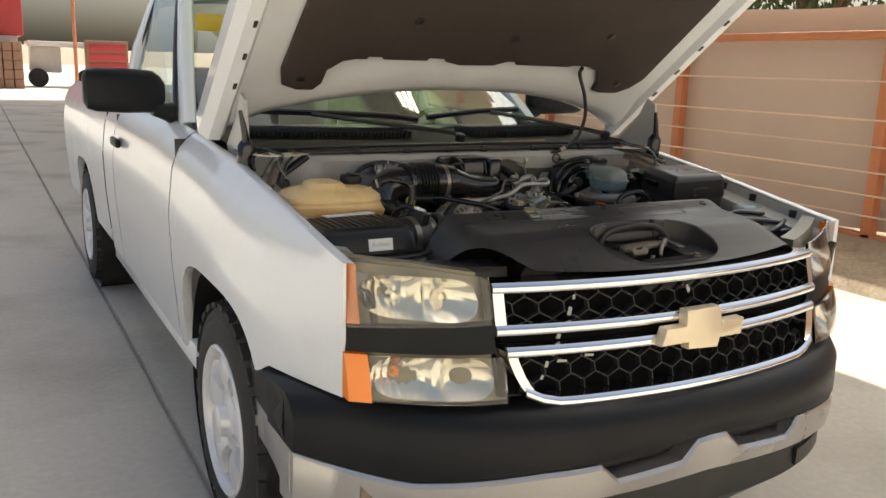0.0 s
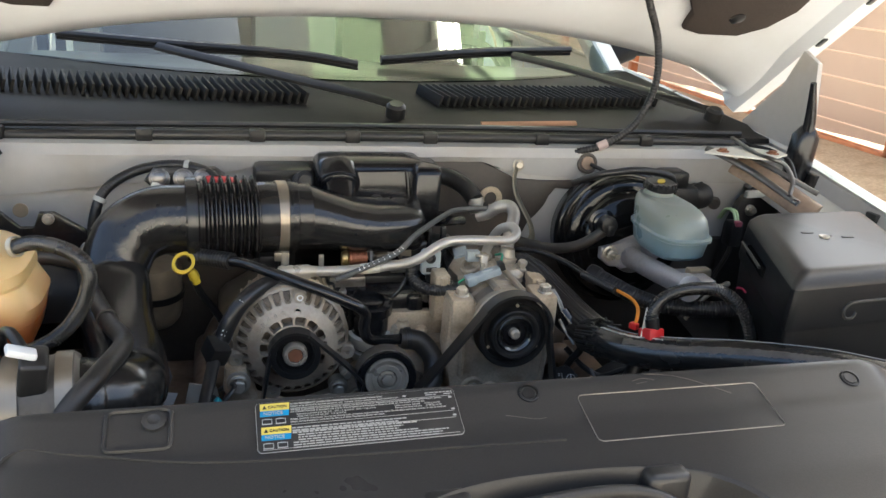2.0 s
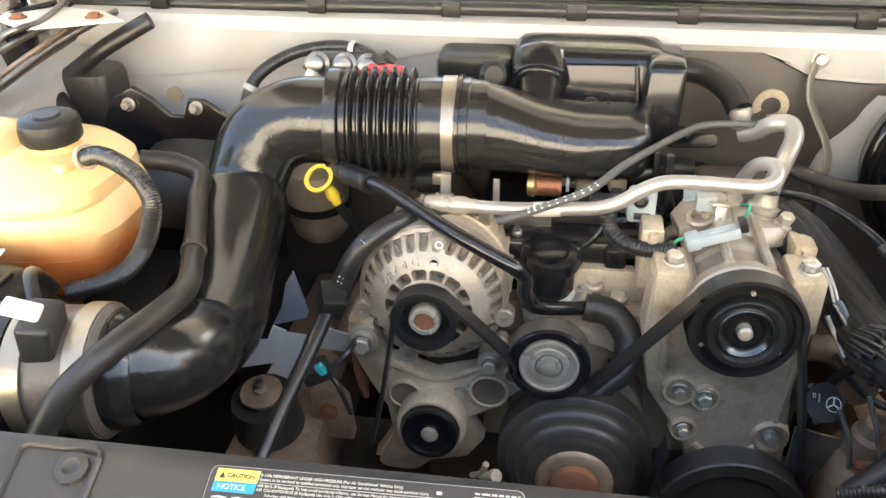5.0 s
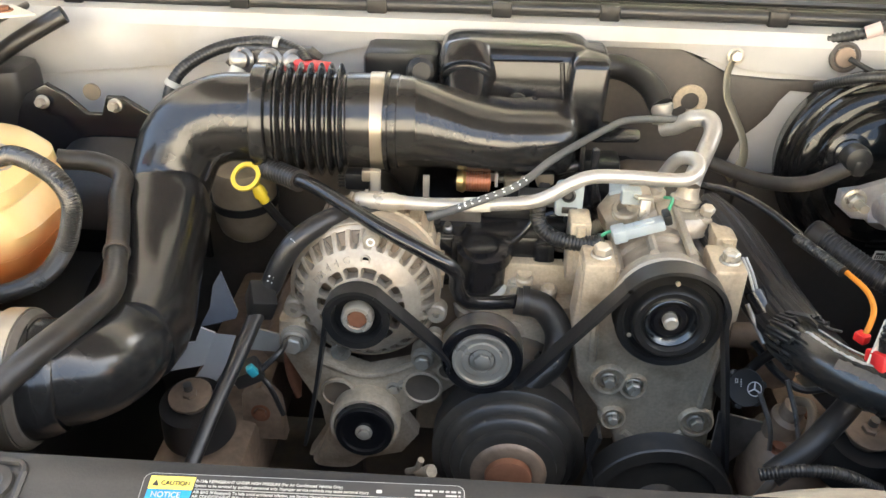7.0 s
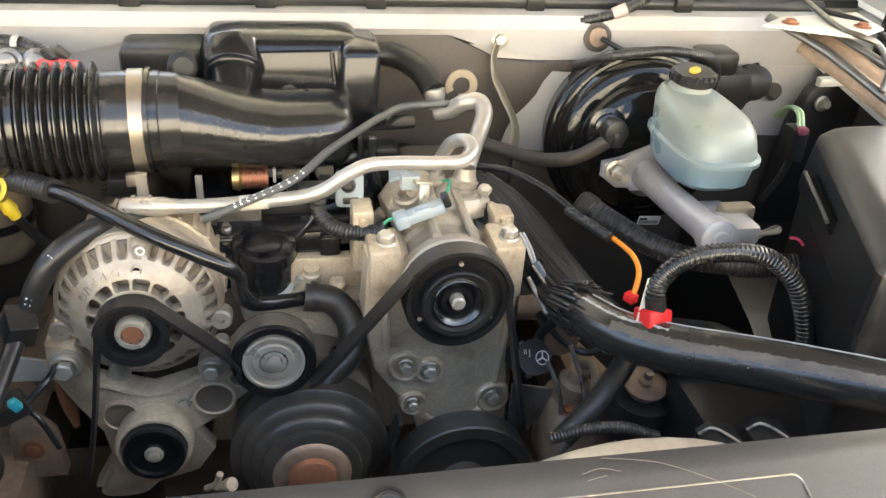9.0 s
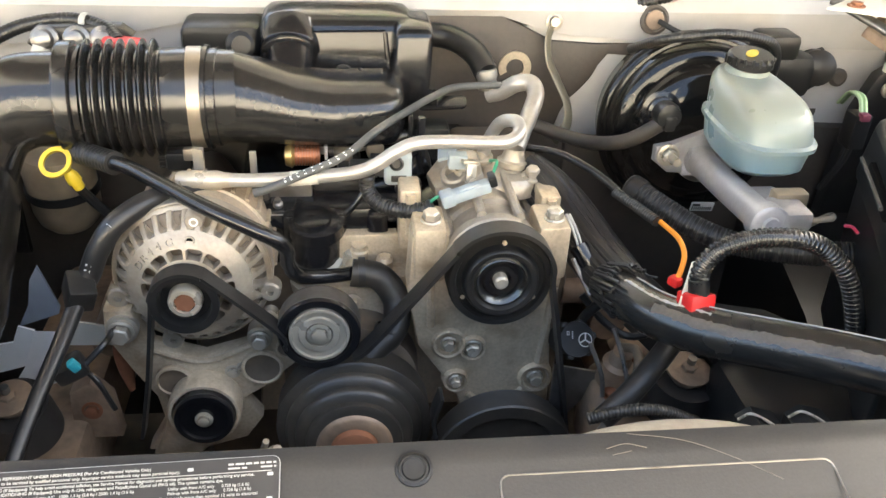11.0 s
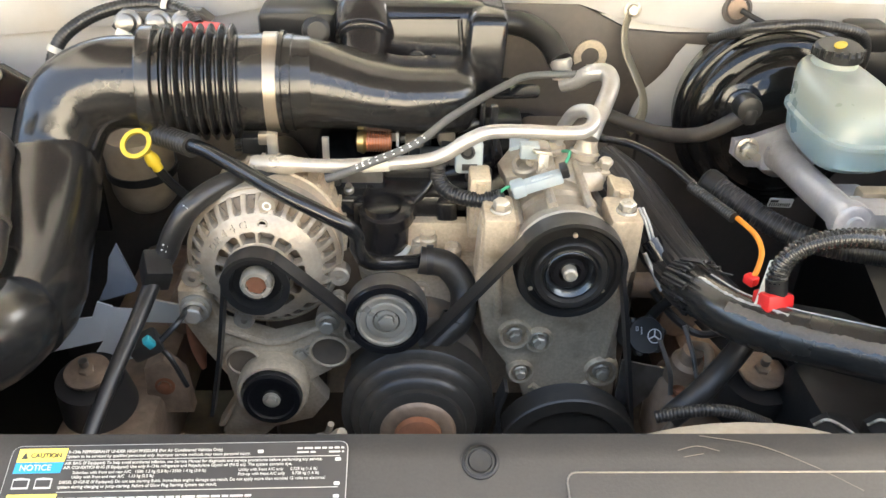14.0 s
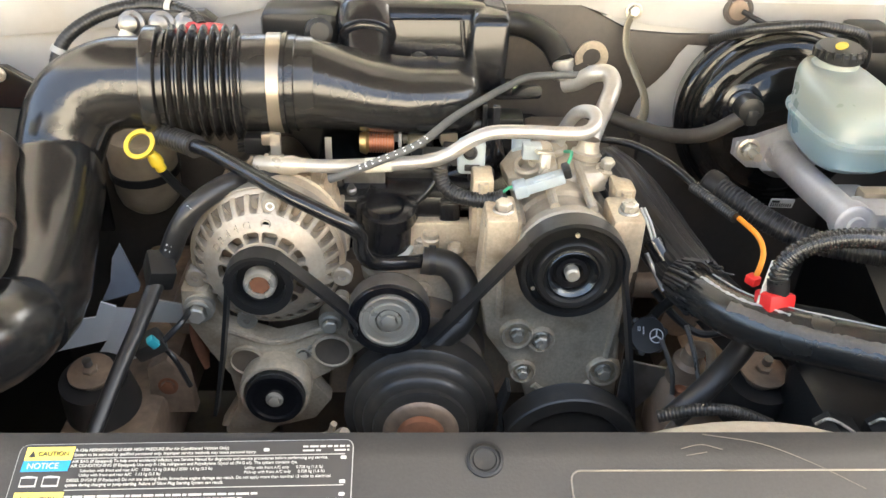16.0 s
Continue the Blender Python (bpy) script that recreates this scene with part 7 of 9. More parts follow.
for k in range(20, 40, 2):
    p, q = Vector(cp_[k][:3]), Vector(cp_[k + 1][:3])
    d_ = (q - p).normalized()
    n_ = Vector((0, -0.65, 0.76))
    n_ = (n_ - d_ * n_.dot(d_)).normalized()
    o_ = d_.cross(n_)
    part("print_mark", plate(BM(), [(-0.0012, -0.0025), (0.0012, -0.0025), (0.0012, 0.0025), (-0.0012, 0.0025)], 0.0008, p + n_ * 0.0045, d_, o_), PAPER, thr)
b = BM()
plate(b, rounded(-0.03, -0.012, 0.035, 0.012, 0.008), 0.004, (0.10, 0.945, 1.128), (1, 0.1, 0), (0, 1, 0.35), bevel=0.001)
box(b, (0.055, 0.90, 1.08), (0.062, 0.94, 1.13), 0.002)
box(b, (0.08, 0.935, 1.130), (0.095, 0.955, 1.145), 0.002)
solo("cable_bracket", b, GLOSSB, "black stamped throttle cable bracket", "bracket")

# dipstick
dip = thing("dipstick", "yellow ring-handled oil dipstick", "dipstick", (-0.335, 0.85, 1.0))
b = BM()
lathe(b, (-0.350, 0.822, 1.107), (0.1, -0.75, 0.65), [(-0.003, 0.0135), (0.003, 0.0135), (0.003, 0.019), (-0.003, 0.019), (-0.003, 0.0135)], 30, squash=0.85)
lathe(b, (-0.338, 0.824, 1.092), (0.3, 0.2, -0.9), [(-0.004, 0.005), (0.004, 0.008), (0.012, 0.0085), (0.013, 0.0065), (0.022, 0.0065), (0.022, 0)], 16)
part("handle", b, YELLOW, dip)
b = BM()
tube(b, [(-0.336, 0.828, 1.078), (-0.325, 0.845, 1.045), (-0.300, 0.86, 1.0), (-0.27, 0.88, 0.92)], 0.006, 8)
part("tube", b, BLACK, dip)
b = BM()
lathe(b, (-0.405, 0.99, 0.93), (0, -0.1, 1), [(0, 0.0), (0.0, 0.018), (0.006, 0.030), (0.018, 0.040), (0.035, 0.0445), (0.11, 0.046), (0.12, 0.040), (0.125, 0.0)], 36)
solo("accumulator_can", b, CANM, "dusty tan accumulator can behind the intake duct", "canister")
b = BM()
lathe(b, (-0.405, 0.984, 0.990), (0, -0.1, 1), [(0, 0.0462), (0, 0.0482), (0.012, 0.0482), (0.012, 0.0462)], 36)
solo("canister_strap", b, BLACK, "black strap round the canister", "strap")

# coolant pipe over the alternator, heater hoses
pc = run("coolant_pipe", [(-0.285, 0.80, 1.118), (-0.256, 0.775, 1.121), (-0.217, 0.745, 1.115), (-0.182, 0.715, 1.111), (-0.151, 0.695, 1.105), (-0.121, 0.685, 1.094), (-0.100, 0.683, 1.083), (-0.089, 0.690, 1.067), (-0.088, 0.702, 1.040), (-0.076, 0.715, 1.015), (-0.038, 0.735, 1.002), (-0.015, 0.750, 0.996)], 0.0085, GLOSSB, "shiny black steel coolant pipe over the alternator", "pipe", 16)
b = BM()
tube(b, [(-0.33, 0.84, 1.112), (-0.305, 0.82, 1.114), (-0.278, 0.795, 1.118)], 0.0125, 14, ridge=0.001, pitch=0.006)
part("rubber_end", b, RUBBER, pc)
run("heater_hose", [(-0.02, 0.75, 0.996), (0.012, 0.748, 0.990), (0.032, 0.735, 0.965), (0.028, 0.715, 0.938), (0.008, 0.70, 0.925), (-0.005, 0.69, 0.915)], 0.0165, DUSTY, "curved black heater hose", "hose", 18)
for p, d in (((-0.012, 0.75, 0.996), (1, 0, 0)), ((0.02, 0.712, 0.932), (0.5, 0.3, 0.8))):
    b = BM()
    lathe(b, p, d, [(0, 0.0167), (0, 0.0180), (0.008, 0.0180), (0.008, 0.0167)], 20)
    solo("hose_clamp", b, INK, "black spring clamp on the heater hose", "clamp")
vh = run("vent_hose", [(-0.18, 0.775, 1.085, 0.012), (-0.206, 0.762, 1.094, 0.012), (-0.234, 0.738, 1.100, 0.012), (-0.264, 0.712, 1.088, 0.012), (-0.283, 0.702, 1.063, 0.012), (-0.295, 0.697, 1.037, 0.012), (-0.305, 0.682, 1.018, 0.0098), (-0.316, 0.63, 0.993, 0.0088), (-0.329, 0.57, 0.966, 0.0080), (-0.343, 0.50, 0.93, 0.0075)], 0.0098, RUBBER, "long black rubber hose beside the alternator", "hose", 16)
for p, d in (((-0.268, 0.7005, 1.092), (-0.6, -0.1, -0.75)), ((-0.272, 0.6985, 1.086), (-0.6, -0.1, -0.75)), ((-0.292, 0.6885, 1.052), (-0.3, -0.1, -0.9)), ((-0.294, 0.6875, 1.046), (-0.3, -0.1, -0.9)), ((-0.296, 0.687, 1.041), (-0.3, -0.1, -0.9))):
    d = Vector(d).normalized()
    part("print_mark", plate(BM(), [(-0.0011, -0.003), (0.0011, -0.003), (0.0011, 0.003), (-0.0011, 0.003)], 0.0012, p, d, d.cross(Vector((0, -0.8, 0.6))).normalized()), PAPER, vh)
b = BM()
box(b, (-0.318, 0.665, 1.010), (-0.290, 0.70, 1.040), 0.003, turn=rot(20, 15, 25))
solo("hose_clip", b, BLACK, "square black hose clip", "clip")
run("thin_wire", [(-0.125, 0.79, 1.045), (-0.10, 0.80, 1.030), (-0.068, 0.80, 1.024), (-0.040, 0.80, 1.034), (-0.014, 0.80, 1.060), (0.004, 0.81, 1.088)], 0.0038, GLOSSB, "thin black wire curving between the pipes", "wire", 10)
run("manifold_hose", [(-0.085, 0.86, 1.005), (-0.050, 0.862, 1.022), (-0.010, 0.864, 1.038), (0.040, 0.866, 1.058), (0.075, 0.88, 1.075)], 0.0145, GLOSSB, "thick shiny black hose on the intake", "hose", 18)
rb_ = thing("rail_stay", "black stamped stay with a worn bright edge", "bracket", (-0.11, 0.81, 1.05))
part("strap", plate(BM(), [(-0.150, 1.070), (-0.141, 1.074), (-0.122, 1.050), (-0.092, 1.046), (-0.083, 1.062), (-0.075, 1.060), (-0.084, 1.037), (-0.126, 1.040)], 0.010, (0, 0.815, 0), bevel=0.002), GLOSSB, rb_)
part("worn_edge", tube(BM(), [(-0.146, 0.803, 1.073), (-0.123, 0.803, 1.048), (-0.090, 0.803, 1.045)], 0.0010, 6), CLAMP, rb_, "bare metal edge")
part("stud", lathe(BM(), (-0.105, 0.815, 1.047), (0, -0.3, 1), [(0, 0.006), (0.010, 0.006), (0.012, 0.004), (0.016, 0.004), (0.016, 0)], 12), DULLST, rb_)
wc = thing("wire_clip", "pale grey plastic wire clip over the intake", "clip", (0.035, 0.80, 1.10))
part("frame", plate(BM(), rounded(0.020, 1.085, 0.052, 1.128, 0.006), 0.010, (0, 0.808, 0), bevel=0.002), PALEBLUE, wc)
part("eye", lathe(BM(), (0.034, 0.797, 1.114), (0, -1, 0.2), [(0, 0.0085), (0.003, 0.0085), (0.004, 0.006), (0.001, 0.005), (0.001, 0)], 18), INK, wc, "dark clip eye")
part("slot", box(BM(), (0.028, 0.796, 1.090), (0.046, 0.7985, 1.098), 0.001), INK, wc, "dark clip slot")
ps = thing("cable_post", "black steel post holding the throttle cable bracket", "post", (0.068, 0.86, 1.07))
part("post", box(BM(), (0.063, 0.846, 1.065), (0.072, 0.856, 1.150), 0.002), GLOSSB, ps)
part("foot", lathe(BM(), (0.050, 0.822, 1.068), (0, -0.25, 1), [(0, 0.0), (0, 0.016), (0.010, 0.016), (0.013, 0.013), (0.013, 0.0)], 24), BLACK, ps)
part("arm", tube(BM(), [(0.022, 0.83, 1.078), (0.045, 0.83, 1.072), (0.066, 0.845, 1.075)], 0.004, 8), GLOSSB, ps)
ib = thing("injector_rail", "dusty black injector rail with pale clips", "fuel rail", (0.0, 0.90, 1.075))
part("rail", tube(BM(), [(-0.045, 0.905, 1.080), (0.0, 0.905, 1.088), (0.055, 0.915, 1.098)], 0.0065, 12), DULLST, ib)
for x, z in ((-0.028, 1.078), (0.012, 1.088)):
    part("clip", box(BM(), (x - 0.010, 0.888, z - 0.010), (x + 0.012, 0.902, z + 0.012), 0.003, turn=rot(15, -8, 10)), CANM, ib)
    part("plug", box(BM(), (x - 0.006, 0.875, z - 0.018), (x + 0.008, 0.890, z - 0.004), 0.002, turn=rot(20, 5, 0)), INK, ib)
run("compressor_loom", [(0.0, 0.785, 1.108), (0.0, 0.78, 1.09), (0.012, 0.77, 1.077), (0.035, 0.758, 1.074), (0.06, 0.75, 1.078), (0.072, 0.748, 1.084)], 0.0085, RUBBER, "ribbed black wiring loom to the compressor", "cable", 12, 0.0009, 0.0042)
b = BM()
box(b, (-0.235, 0.845, 1.083), (-0.205, 0.87, 1.106), 0.004)
for k in range(4):
    box(b, (-0.243, 0.848, 1.086 + k * 0.0045), (-0.235, 0.853, 1.088 + k * 0.0045), 0.0005)
solo("sensor_plug", b, BLACK, "black sensor plug under the duct", "plug")
b = BM()
plate(b, [(-0.006, 0), (0.006, 0), (0.007, 0.05), (-0.005, 0.052)], 0.008, (-0.196, 0.842, 1.065), bevel=0.001)
solo("metal_clip", plate(BM(), [(-0.004, 0), (0.004, 0), (0.004, 0.03), (-0.004, 0.03)], 0.005, (-0.135, 0.86, 1.072), bevel=0.001), STEEL, "bright metal clip beside the copper coil", "clip")
solo("metal_clip", b, STEEL, "bright metal clip below the band clamp", "clip")

# brake booster and master cylinder
bst = thing("brake_booster", "glossy black brake booster drum on the firewall", "brake booster", (0.45, 1.0, 1.0))
BD = Vector((-0.05, -1, 0.12)).normalized()
BC = Vector((0.463, 0.975, 1.082))
part("drum", lathe(BM(), BC, BD, [(-0.1, 0.0), (-0.1, 0.1044), (-0.06, 0.1235), (-0.022, 0.1265), (-0.018, 0.1318), (-0.010, 0.1325), (-0.006, 0.1300), (-0.004, 0.1262), (0.001, 0.1255), (0.003, 0.1240), (0.0035, 0.1205), (0.009, 0.1188), (0.016, 0.1175), (0.022, 0.1130), (0.0255, 0.1030), (0.0262, 0.0960), (0.0290, 0.0935), (0.0345, 0.0915), (0.0400, 0.0870), (0.0445, 0.0780), (0.0460, 0.0700), (0.0485, 0.0660), (0.0505, 0.0500), (0.052, 0.0)], 112), BOOST, bst, sharp=42)
b = BM()
lathe(b, (0.383, 0.905, 1.135), BD, [(0, 0.026), (0.004, 0.026), (0.006, 0.02), (0.010, 0.019), (0.012, 0.015)], 26)
part("grommet_seat", b, GLOSSB, bst)
b = BM()
lathe(b, (0.385, 0.90, 1.136), BD, [(0, 0.016), (0.02, 0.017), (0.03, 0.015), (0.034, 0.0)], 20)
box(b, (0.377, 0.865, 1.120), (0.393, 0.885, 1.142), 0.005)
part("check_valve", b, BLACK, bst, "black check valve")
b = BM()
plate(b, rounded(-0.017, -0.008, 0.017, 0.008, 0.002), 0.001, (0.4785, 0.921, 0.983), (1, 0, -0.04), (0, -0.25, 1))
part("sticker", b, PAPER, bst, "white barcode sticker")
b = BM()
bars(b, (0.4785, 0.9197, 0.983), (1, 0, -0.04), (0, -0.25, 1), [(-0.015 + k * 0.003, -0.0135 + k * 0.003, -0.006, 0.006) for k in range(10)] + [(-0.015, -0.004, 0.001, 0.004)])
part("print_bars", b, INK, bst)
run("vacuum_hose", [(0.24, 1.0, 1.075), (0.275, 0.972, 1.072), (0.31, 0.94, 1.074), (0.345, 0.905, 1.092), (0.375, 0.885, 1.122), (0.383, 0.882, 1.132)], 0.0098, DUSTY, "black vacuum hose to the brake booster", "hose", 16)
mc = thing("master_cylinder", "cast aluminium brake master cylinder under its reservoir", "master cylinder", (0.43, 0.8, 1.05))
b = BM()
tube(b, [(0.442, 0.905, 1.070, 0.029), (0.440, 0.88, 1.074, 0.029), (0.439, 0.87, 1.075, 0.0190), (0.432, 0.76, 1.090, 0.0180), (0.426, 0.68, 1.102, 0.0175), (0.4255, 0.672, 1.103, 0.0215), (0.424, 0.652, 1.106, 0.0215)], None, 28, 3)
lathe(b, (0.424, 0.653, 1.106), (0, -1, 0.14), [(0, 0.0215), (0.002, 0.0185), (0.002, 0.010), (0.006, 0.009), (0.006, 0)], 24)
box(b, (0.440, 0.665, 1.088), (0.482, 0.71, 1.112), 0.006)
box(b, (0.446, 0.72, 1.075), (0.482, 0.76, 1.10), 0.006)
part("cylinder", b, MCALU, mc)
b = BM()
plate(b, [(-0.075, -0.012), (-0.055, -0.028), (0.03, -0.035), (0.06, 0.0), (0.03, 0.04), (-0.05, 0.012), (-0.075, 0.008)], 0.012, (0.452, 0.895, 1.085), (1, 0.05, 0), (0, 0.12, 1), bevel=0.003)
part("flange", b, MCALU, mc)
b = BM()
bolt(b, (0.392, 0.875, 1.086), (0, -1, 0.1), 0.010, 0.014, 1.5)
lathe(b, (0.392, 0.862, 1.088), (0, -1, 0.1), [(0, 0.0055), (0.022, 0.0055), (0.022, 0)], 12)
part("nut", b, STEEL, mc)
b = BM()
tube(b, [(0.478, 0.675, 1.098), (0.505, 0.672, 1.102), (0.512, 0.69, 1.095), (0.49, 0.71, 1.06), (0.47, 0.72, 1.02)], 0.0035, 8)
tube(b, [(0.475, 0.73, 1.09), (0.50, 0.73, 1.095), (0.51, 0.75, 1.08), (0.505, 0.78, 1.03)], 0.0035, 8)
part("brake_line", b, STEEL, mc)
rsv = thing("brake_fluid_reservoir", "milky white brake fluid reservoir with a black cap", "reservoir", (0.48, 0.82, 1.1))
b = BM()
cs = []
for z, x0, x1, y0, y1 in ((1.116, 0.440, 0.505, 0.76, 0.85), (1.119, 0.430, 0.522, 0.738, 0.87), (1.126, 0.424, 0.530, 0.726, 0.883), (1.147, 0.421, 0.534, 0.721, 0.889), (1.149, 0.416, 0.539, 0.715, 0.894), (1.153, 0.416, 0.539, 0.715, 0.894), (1.155, 0.421, 0.534, 0.721, 0.890), (1.166, 0.423, 0.532, 0.724, 0.894), (1.177, 0.425, 0.530, 0.730, 0.900), (1.184, 0.430, 0.526, 0.745, 0.905), (1.188, 0.438, 0.520, 0.765, 0.908), (1.190, 0.445, 0.512, 0.790, 0.908), (1.1885, 0.455, 0.505, 0.800, 0.90)):
    cs.append(oval((0.416 + ((x0 + x1) / 2 - 0.416) * 0.86, 0.894 - (0.894 - (y0 + y1) / 2) * 0.92, 1.140 + (z - 1.140) * 1.18), (1, 0, 0), (0, 1, 0), (x1 - x0) * 0.43, (y1 - y0) * 0.46, 48, 3.2))
loft(b, cs)
part("tank", b, BRAKEF, rsv, "milky white plastic tank")
part("mounting_tab", box(BM(), (0.452, 0.70, 1.098), (0.492, 0.72, 1.118), 0.004), CANM, rsv, "pale mounting tab")
b = BM()
lathe(b, (0.476, 0.880, 1.190), (0, -0.12, 1), [(0, 0.034), (0.008, 0.027), (0.018, 0.0235), (0.018, 0.02)], 28)
part("neck", b, BRAKEF, rsv)
b = BM()
lathe(b, (0.476, 0.879, 1.206), (0, -0.12, 1), [(0, 0.0), (0, 0.026), (0.002, 0.029), (0.011, 0.0285), (0.014, 0.0255), (0.014, 0.0)], 40)
rcap = part("cap", b, BLACK, rsv, "black ribbed cap")
for k in range(20):
    a = TAU * k / 20
    part("rib", box(BM(), (0.476 + 0.0285 * math.cos(a) - 0.0015, 0.879 + 0.0285 * math.sin(a) - 0.0015, 1.2075 - 0.0034 * math.sin(a)), (0.476 + 0.0285 * math.cos(a) + 0.0015, 0.879 + 0.0285 * math.sin(a) + 0.0015, 1.2170 - 0.0034 * math.sin(a)), 0.0005), BLACK, rcap)
b = BM()
lathe(b, (0.476, 0.8775, 1.2204), (0, -0.12, 1), [(0, 0.0), (0, 0.012), (0.001, 0.012), (0.001, 0.009), (0.0006, 0.0085), (0.0006, 0)], 24, squash=0.55)
part("cap_print", b, GOLDP, rsv, "yellow oval print")
b = BM()
tube(b, [(0.375, 1.03, 1.175), (0.400, 0.985, 1.203), (0.435, 0.968, 1.214), (0.475, 0.962, 1.219), (0.520, 0.962, 1.214), (0.548, 0.966, 1.204), (0.566, 0.98, 1.176), (0.575, 1.0, 1.12)], 0.0068, 12, ridge=0.0004, pitch=0.004)
solo("firewall_loom", b, RUBBER, "ribbed black wiring loom over the booster", "cable")
b = BM()
box(b, (0.545, 0.98, 1.175), (0.60, 1.03, 1.21), 0.008)
box(b, (0.56, 1.02, 1.10), (0.66, 1.07, 1.17), 0.02)
solo("relay_box", b, BLACK, "small black relay box on the firewall", "relay")
gr = thing("grommet", "brown rubber grommet in the firewall", "grommet", (0.42, 1.08, 1.205))
part("ring", lathe(BM(), (0.42, 1.076, 1.204), (0, -1, 0.2), [(0, 0.0), (0, 0.021), (0.004, 0.021), (0.006, 0.017), (0.004, 0.015), (0.003, 0)], 28), SHIELD, gr)
part("plug", lathe(BM(), (0.42, 1.0725, 1.2045), (0, -1, 0.2), [(0, 0.014), (0.002, 0.013), (0.002, 0)], 24), GRIME, gr)
part("wire", tube(BM(), [(0.425, 1.068, 1.204), (0.44, 1.05, 1.198), (0.46, 1.03, 1.192)], 0.004, 8), BLACK, gr)
st = thing("ground_strap", "braided ground strap bolted to the firewall", "strap", (0.28, 1.08, 1.1))
part("braid", tube(BM(), [(0.272, 1.072, 1.196), (0.266, 1.068, 1.178), (0.268, 1.060, 1.150), (0.282, 1.055, 1.122), (0.296, 1.035, 1.092), (0.292, 1.01, 1.07), (0.27, 0.99, 1.055)], 0.0085, 12, flat=0.3, ridge=0.0004, pitch=0.004), BEZEL, st)
part("bolt", bolt(BM(), (0.274, 1.075, 1.20), (0, -1, 0.2), 0.008, 0.01), STEEL, st)

# right side: bundle, big wrapped hose, looms, fuse box
bun = thing("hose_bundle", "thick black taped hose bundle", "hose", (0.205, 0.835, 1.08))
rnd = random.Random(8)
for k in range(15):
    o = 0.0044 * (k - 7)
    j = [rnd.uniform(-0.0016, 0.0016) for _ in range(6)]
    dz = -0.9 * o * o / 0.03
    b = BM()
    tube(b, [(0.205 + o * 0.5 + j[0], 0.835, 1.103 + dz), (0.228 + o + j[1], 0.80, 1.093 + dz + j[2]), (0.250 + o + j[3], 0.755, 1.072 + dz), (0.270 + o + j[4], 0.70, 1.054 + dz + j[5]), (0.286 + o * 0.75, 0.64, 1.049 + dz), (0.290 + o * 0.5, 0.615, 1.044)], rnd.uniform(0.0045, 0.0068), 8)
    part("strand", b, RUBBER, bun)
part("core", tube(BM(), [(0.205, 0.835, 1.085), (0.228, 0.80, 1.075), (0.250, 0.755, 1.054), (0.270, 0.70, 1.036), (0.288, 0.64, 1.034), (0.292, 0.615, 1.036)], 0.020, 14), RUBBER, bun)
wr = thing("wrapped_hose", "thick black hose in a split plastic sleeve", "hose", (0.29, 0.6, 1.03))
hp_ = [(0.262, 0.665, 1.028), (0.272, 0.625, 1.036), (0.290, 0.580, 1.044), (0.325, 0.535, 1.056), (0.40, 0.465, 1.080), (0.48, 0.400, 1.095), (0.54, 0.36, 1.095)]
part("sleeve", tube(BM(), hp_, 0.024, 28, 10), SLEEVE, wr)


def hose_strip(path, r, facing, a0, a1, rag, seed):
    """A thin strip lying on a hose: angles either side of the facing direction, its edges ragged."""
    rn = random.Random(seed)
    q = even(smooth_path(path, 10), 0.0032)
    rows = []
    for i, p in enumerate(q):
        t = Vector(q[min(i + 1, len(q) - 1)] - q[max(i - 1, 0)]).normalized()
        n = Vector(facing)
        n = (n - t * n.dot(t)).normalized()
        o = t.cross(n)
        lo, hi = a0 + rn.uniform(-rag, rag), a1 + rn.uniform(-rag, rag)
        ws = [lo + (hi - lo) * k / 5 for k in range(6)]
        rows.append([Vector(p) + (n * math.cos(w) + o * math.sin(w)) * r for w in ws] + [Vector(p) + (n * math.cos(w) + o * math.sin(w)) * (r - 0.0012) for w in ws[::-1]])
    return loft(BM(), rows)


part("wear_band", hose_strip(hp_[2:], 0.0246, (-0.2, -0.7, 0.7), -0.22, 0.20, 0.05, 3), WORN, wr, "scuffed grey-brown wear band")
part("torn_edge", hose_strip(hp_[1:], 0.0248, (0.25, 0.35, 0.9), -0.05, 0.05, 0.035, 5), PRINT, wr, "pale toothed sleeve edge")
part("torn_edge", hose_strip(hp_[1:4], 0.0248, (-0.25, -0.1, 0.95), -0.05, 0.05, 0.04, 6), PRINT, wr, "pale toothed sleeve edge")
part("red_mark", hose_strip([(0.287, 0.594, 1.042), (0.292, 0.586, 1.0445), (0.298, 0.578, 1.047)], 0.0248, (-0.75, -0.55, -0.1), -0.12, 0.12, 0.05, 8), RED, wr, "torn red mark")
rn = random.Random(12)
d = Vector((0.25, -0.9, 0.3)).normalized()
s1, u1, _ = frame_of(d)
for k in range(34):
    a = TAU * k / 34 + rn.uniform(-0.08, 0.08)
    c = Vector((0.268, 0.645, 1.034))
    e = (s1 * math.cos(a) + u1 * math.sin(a))
    tip = rn.uniform(0.010, 0.032)
    part("braid_strand", tube(BM(), [c + e * 0.0245 - d * 0.022, c + e * 0.0275, c + e * (0.027 + rn.uniform(0, 0.004)) + d * tip * 0.6, c + e * (0.0255 + rn.uniform(0, 0.006)) + d * tip], rn.uniform(0.0012, 0.0024), 5, 3), RUBBER, wr)
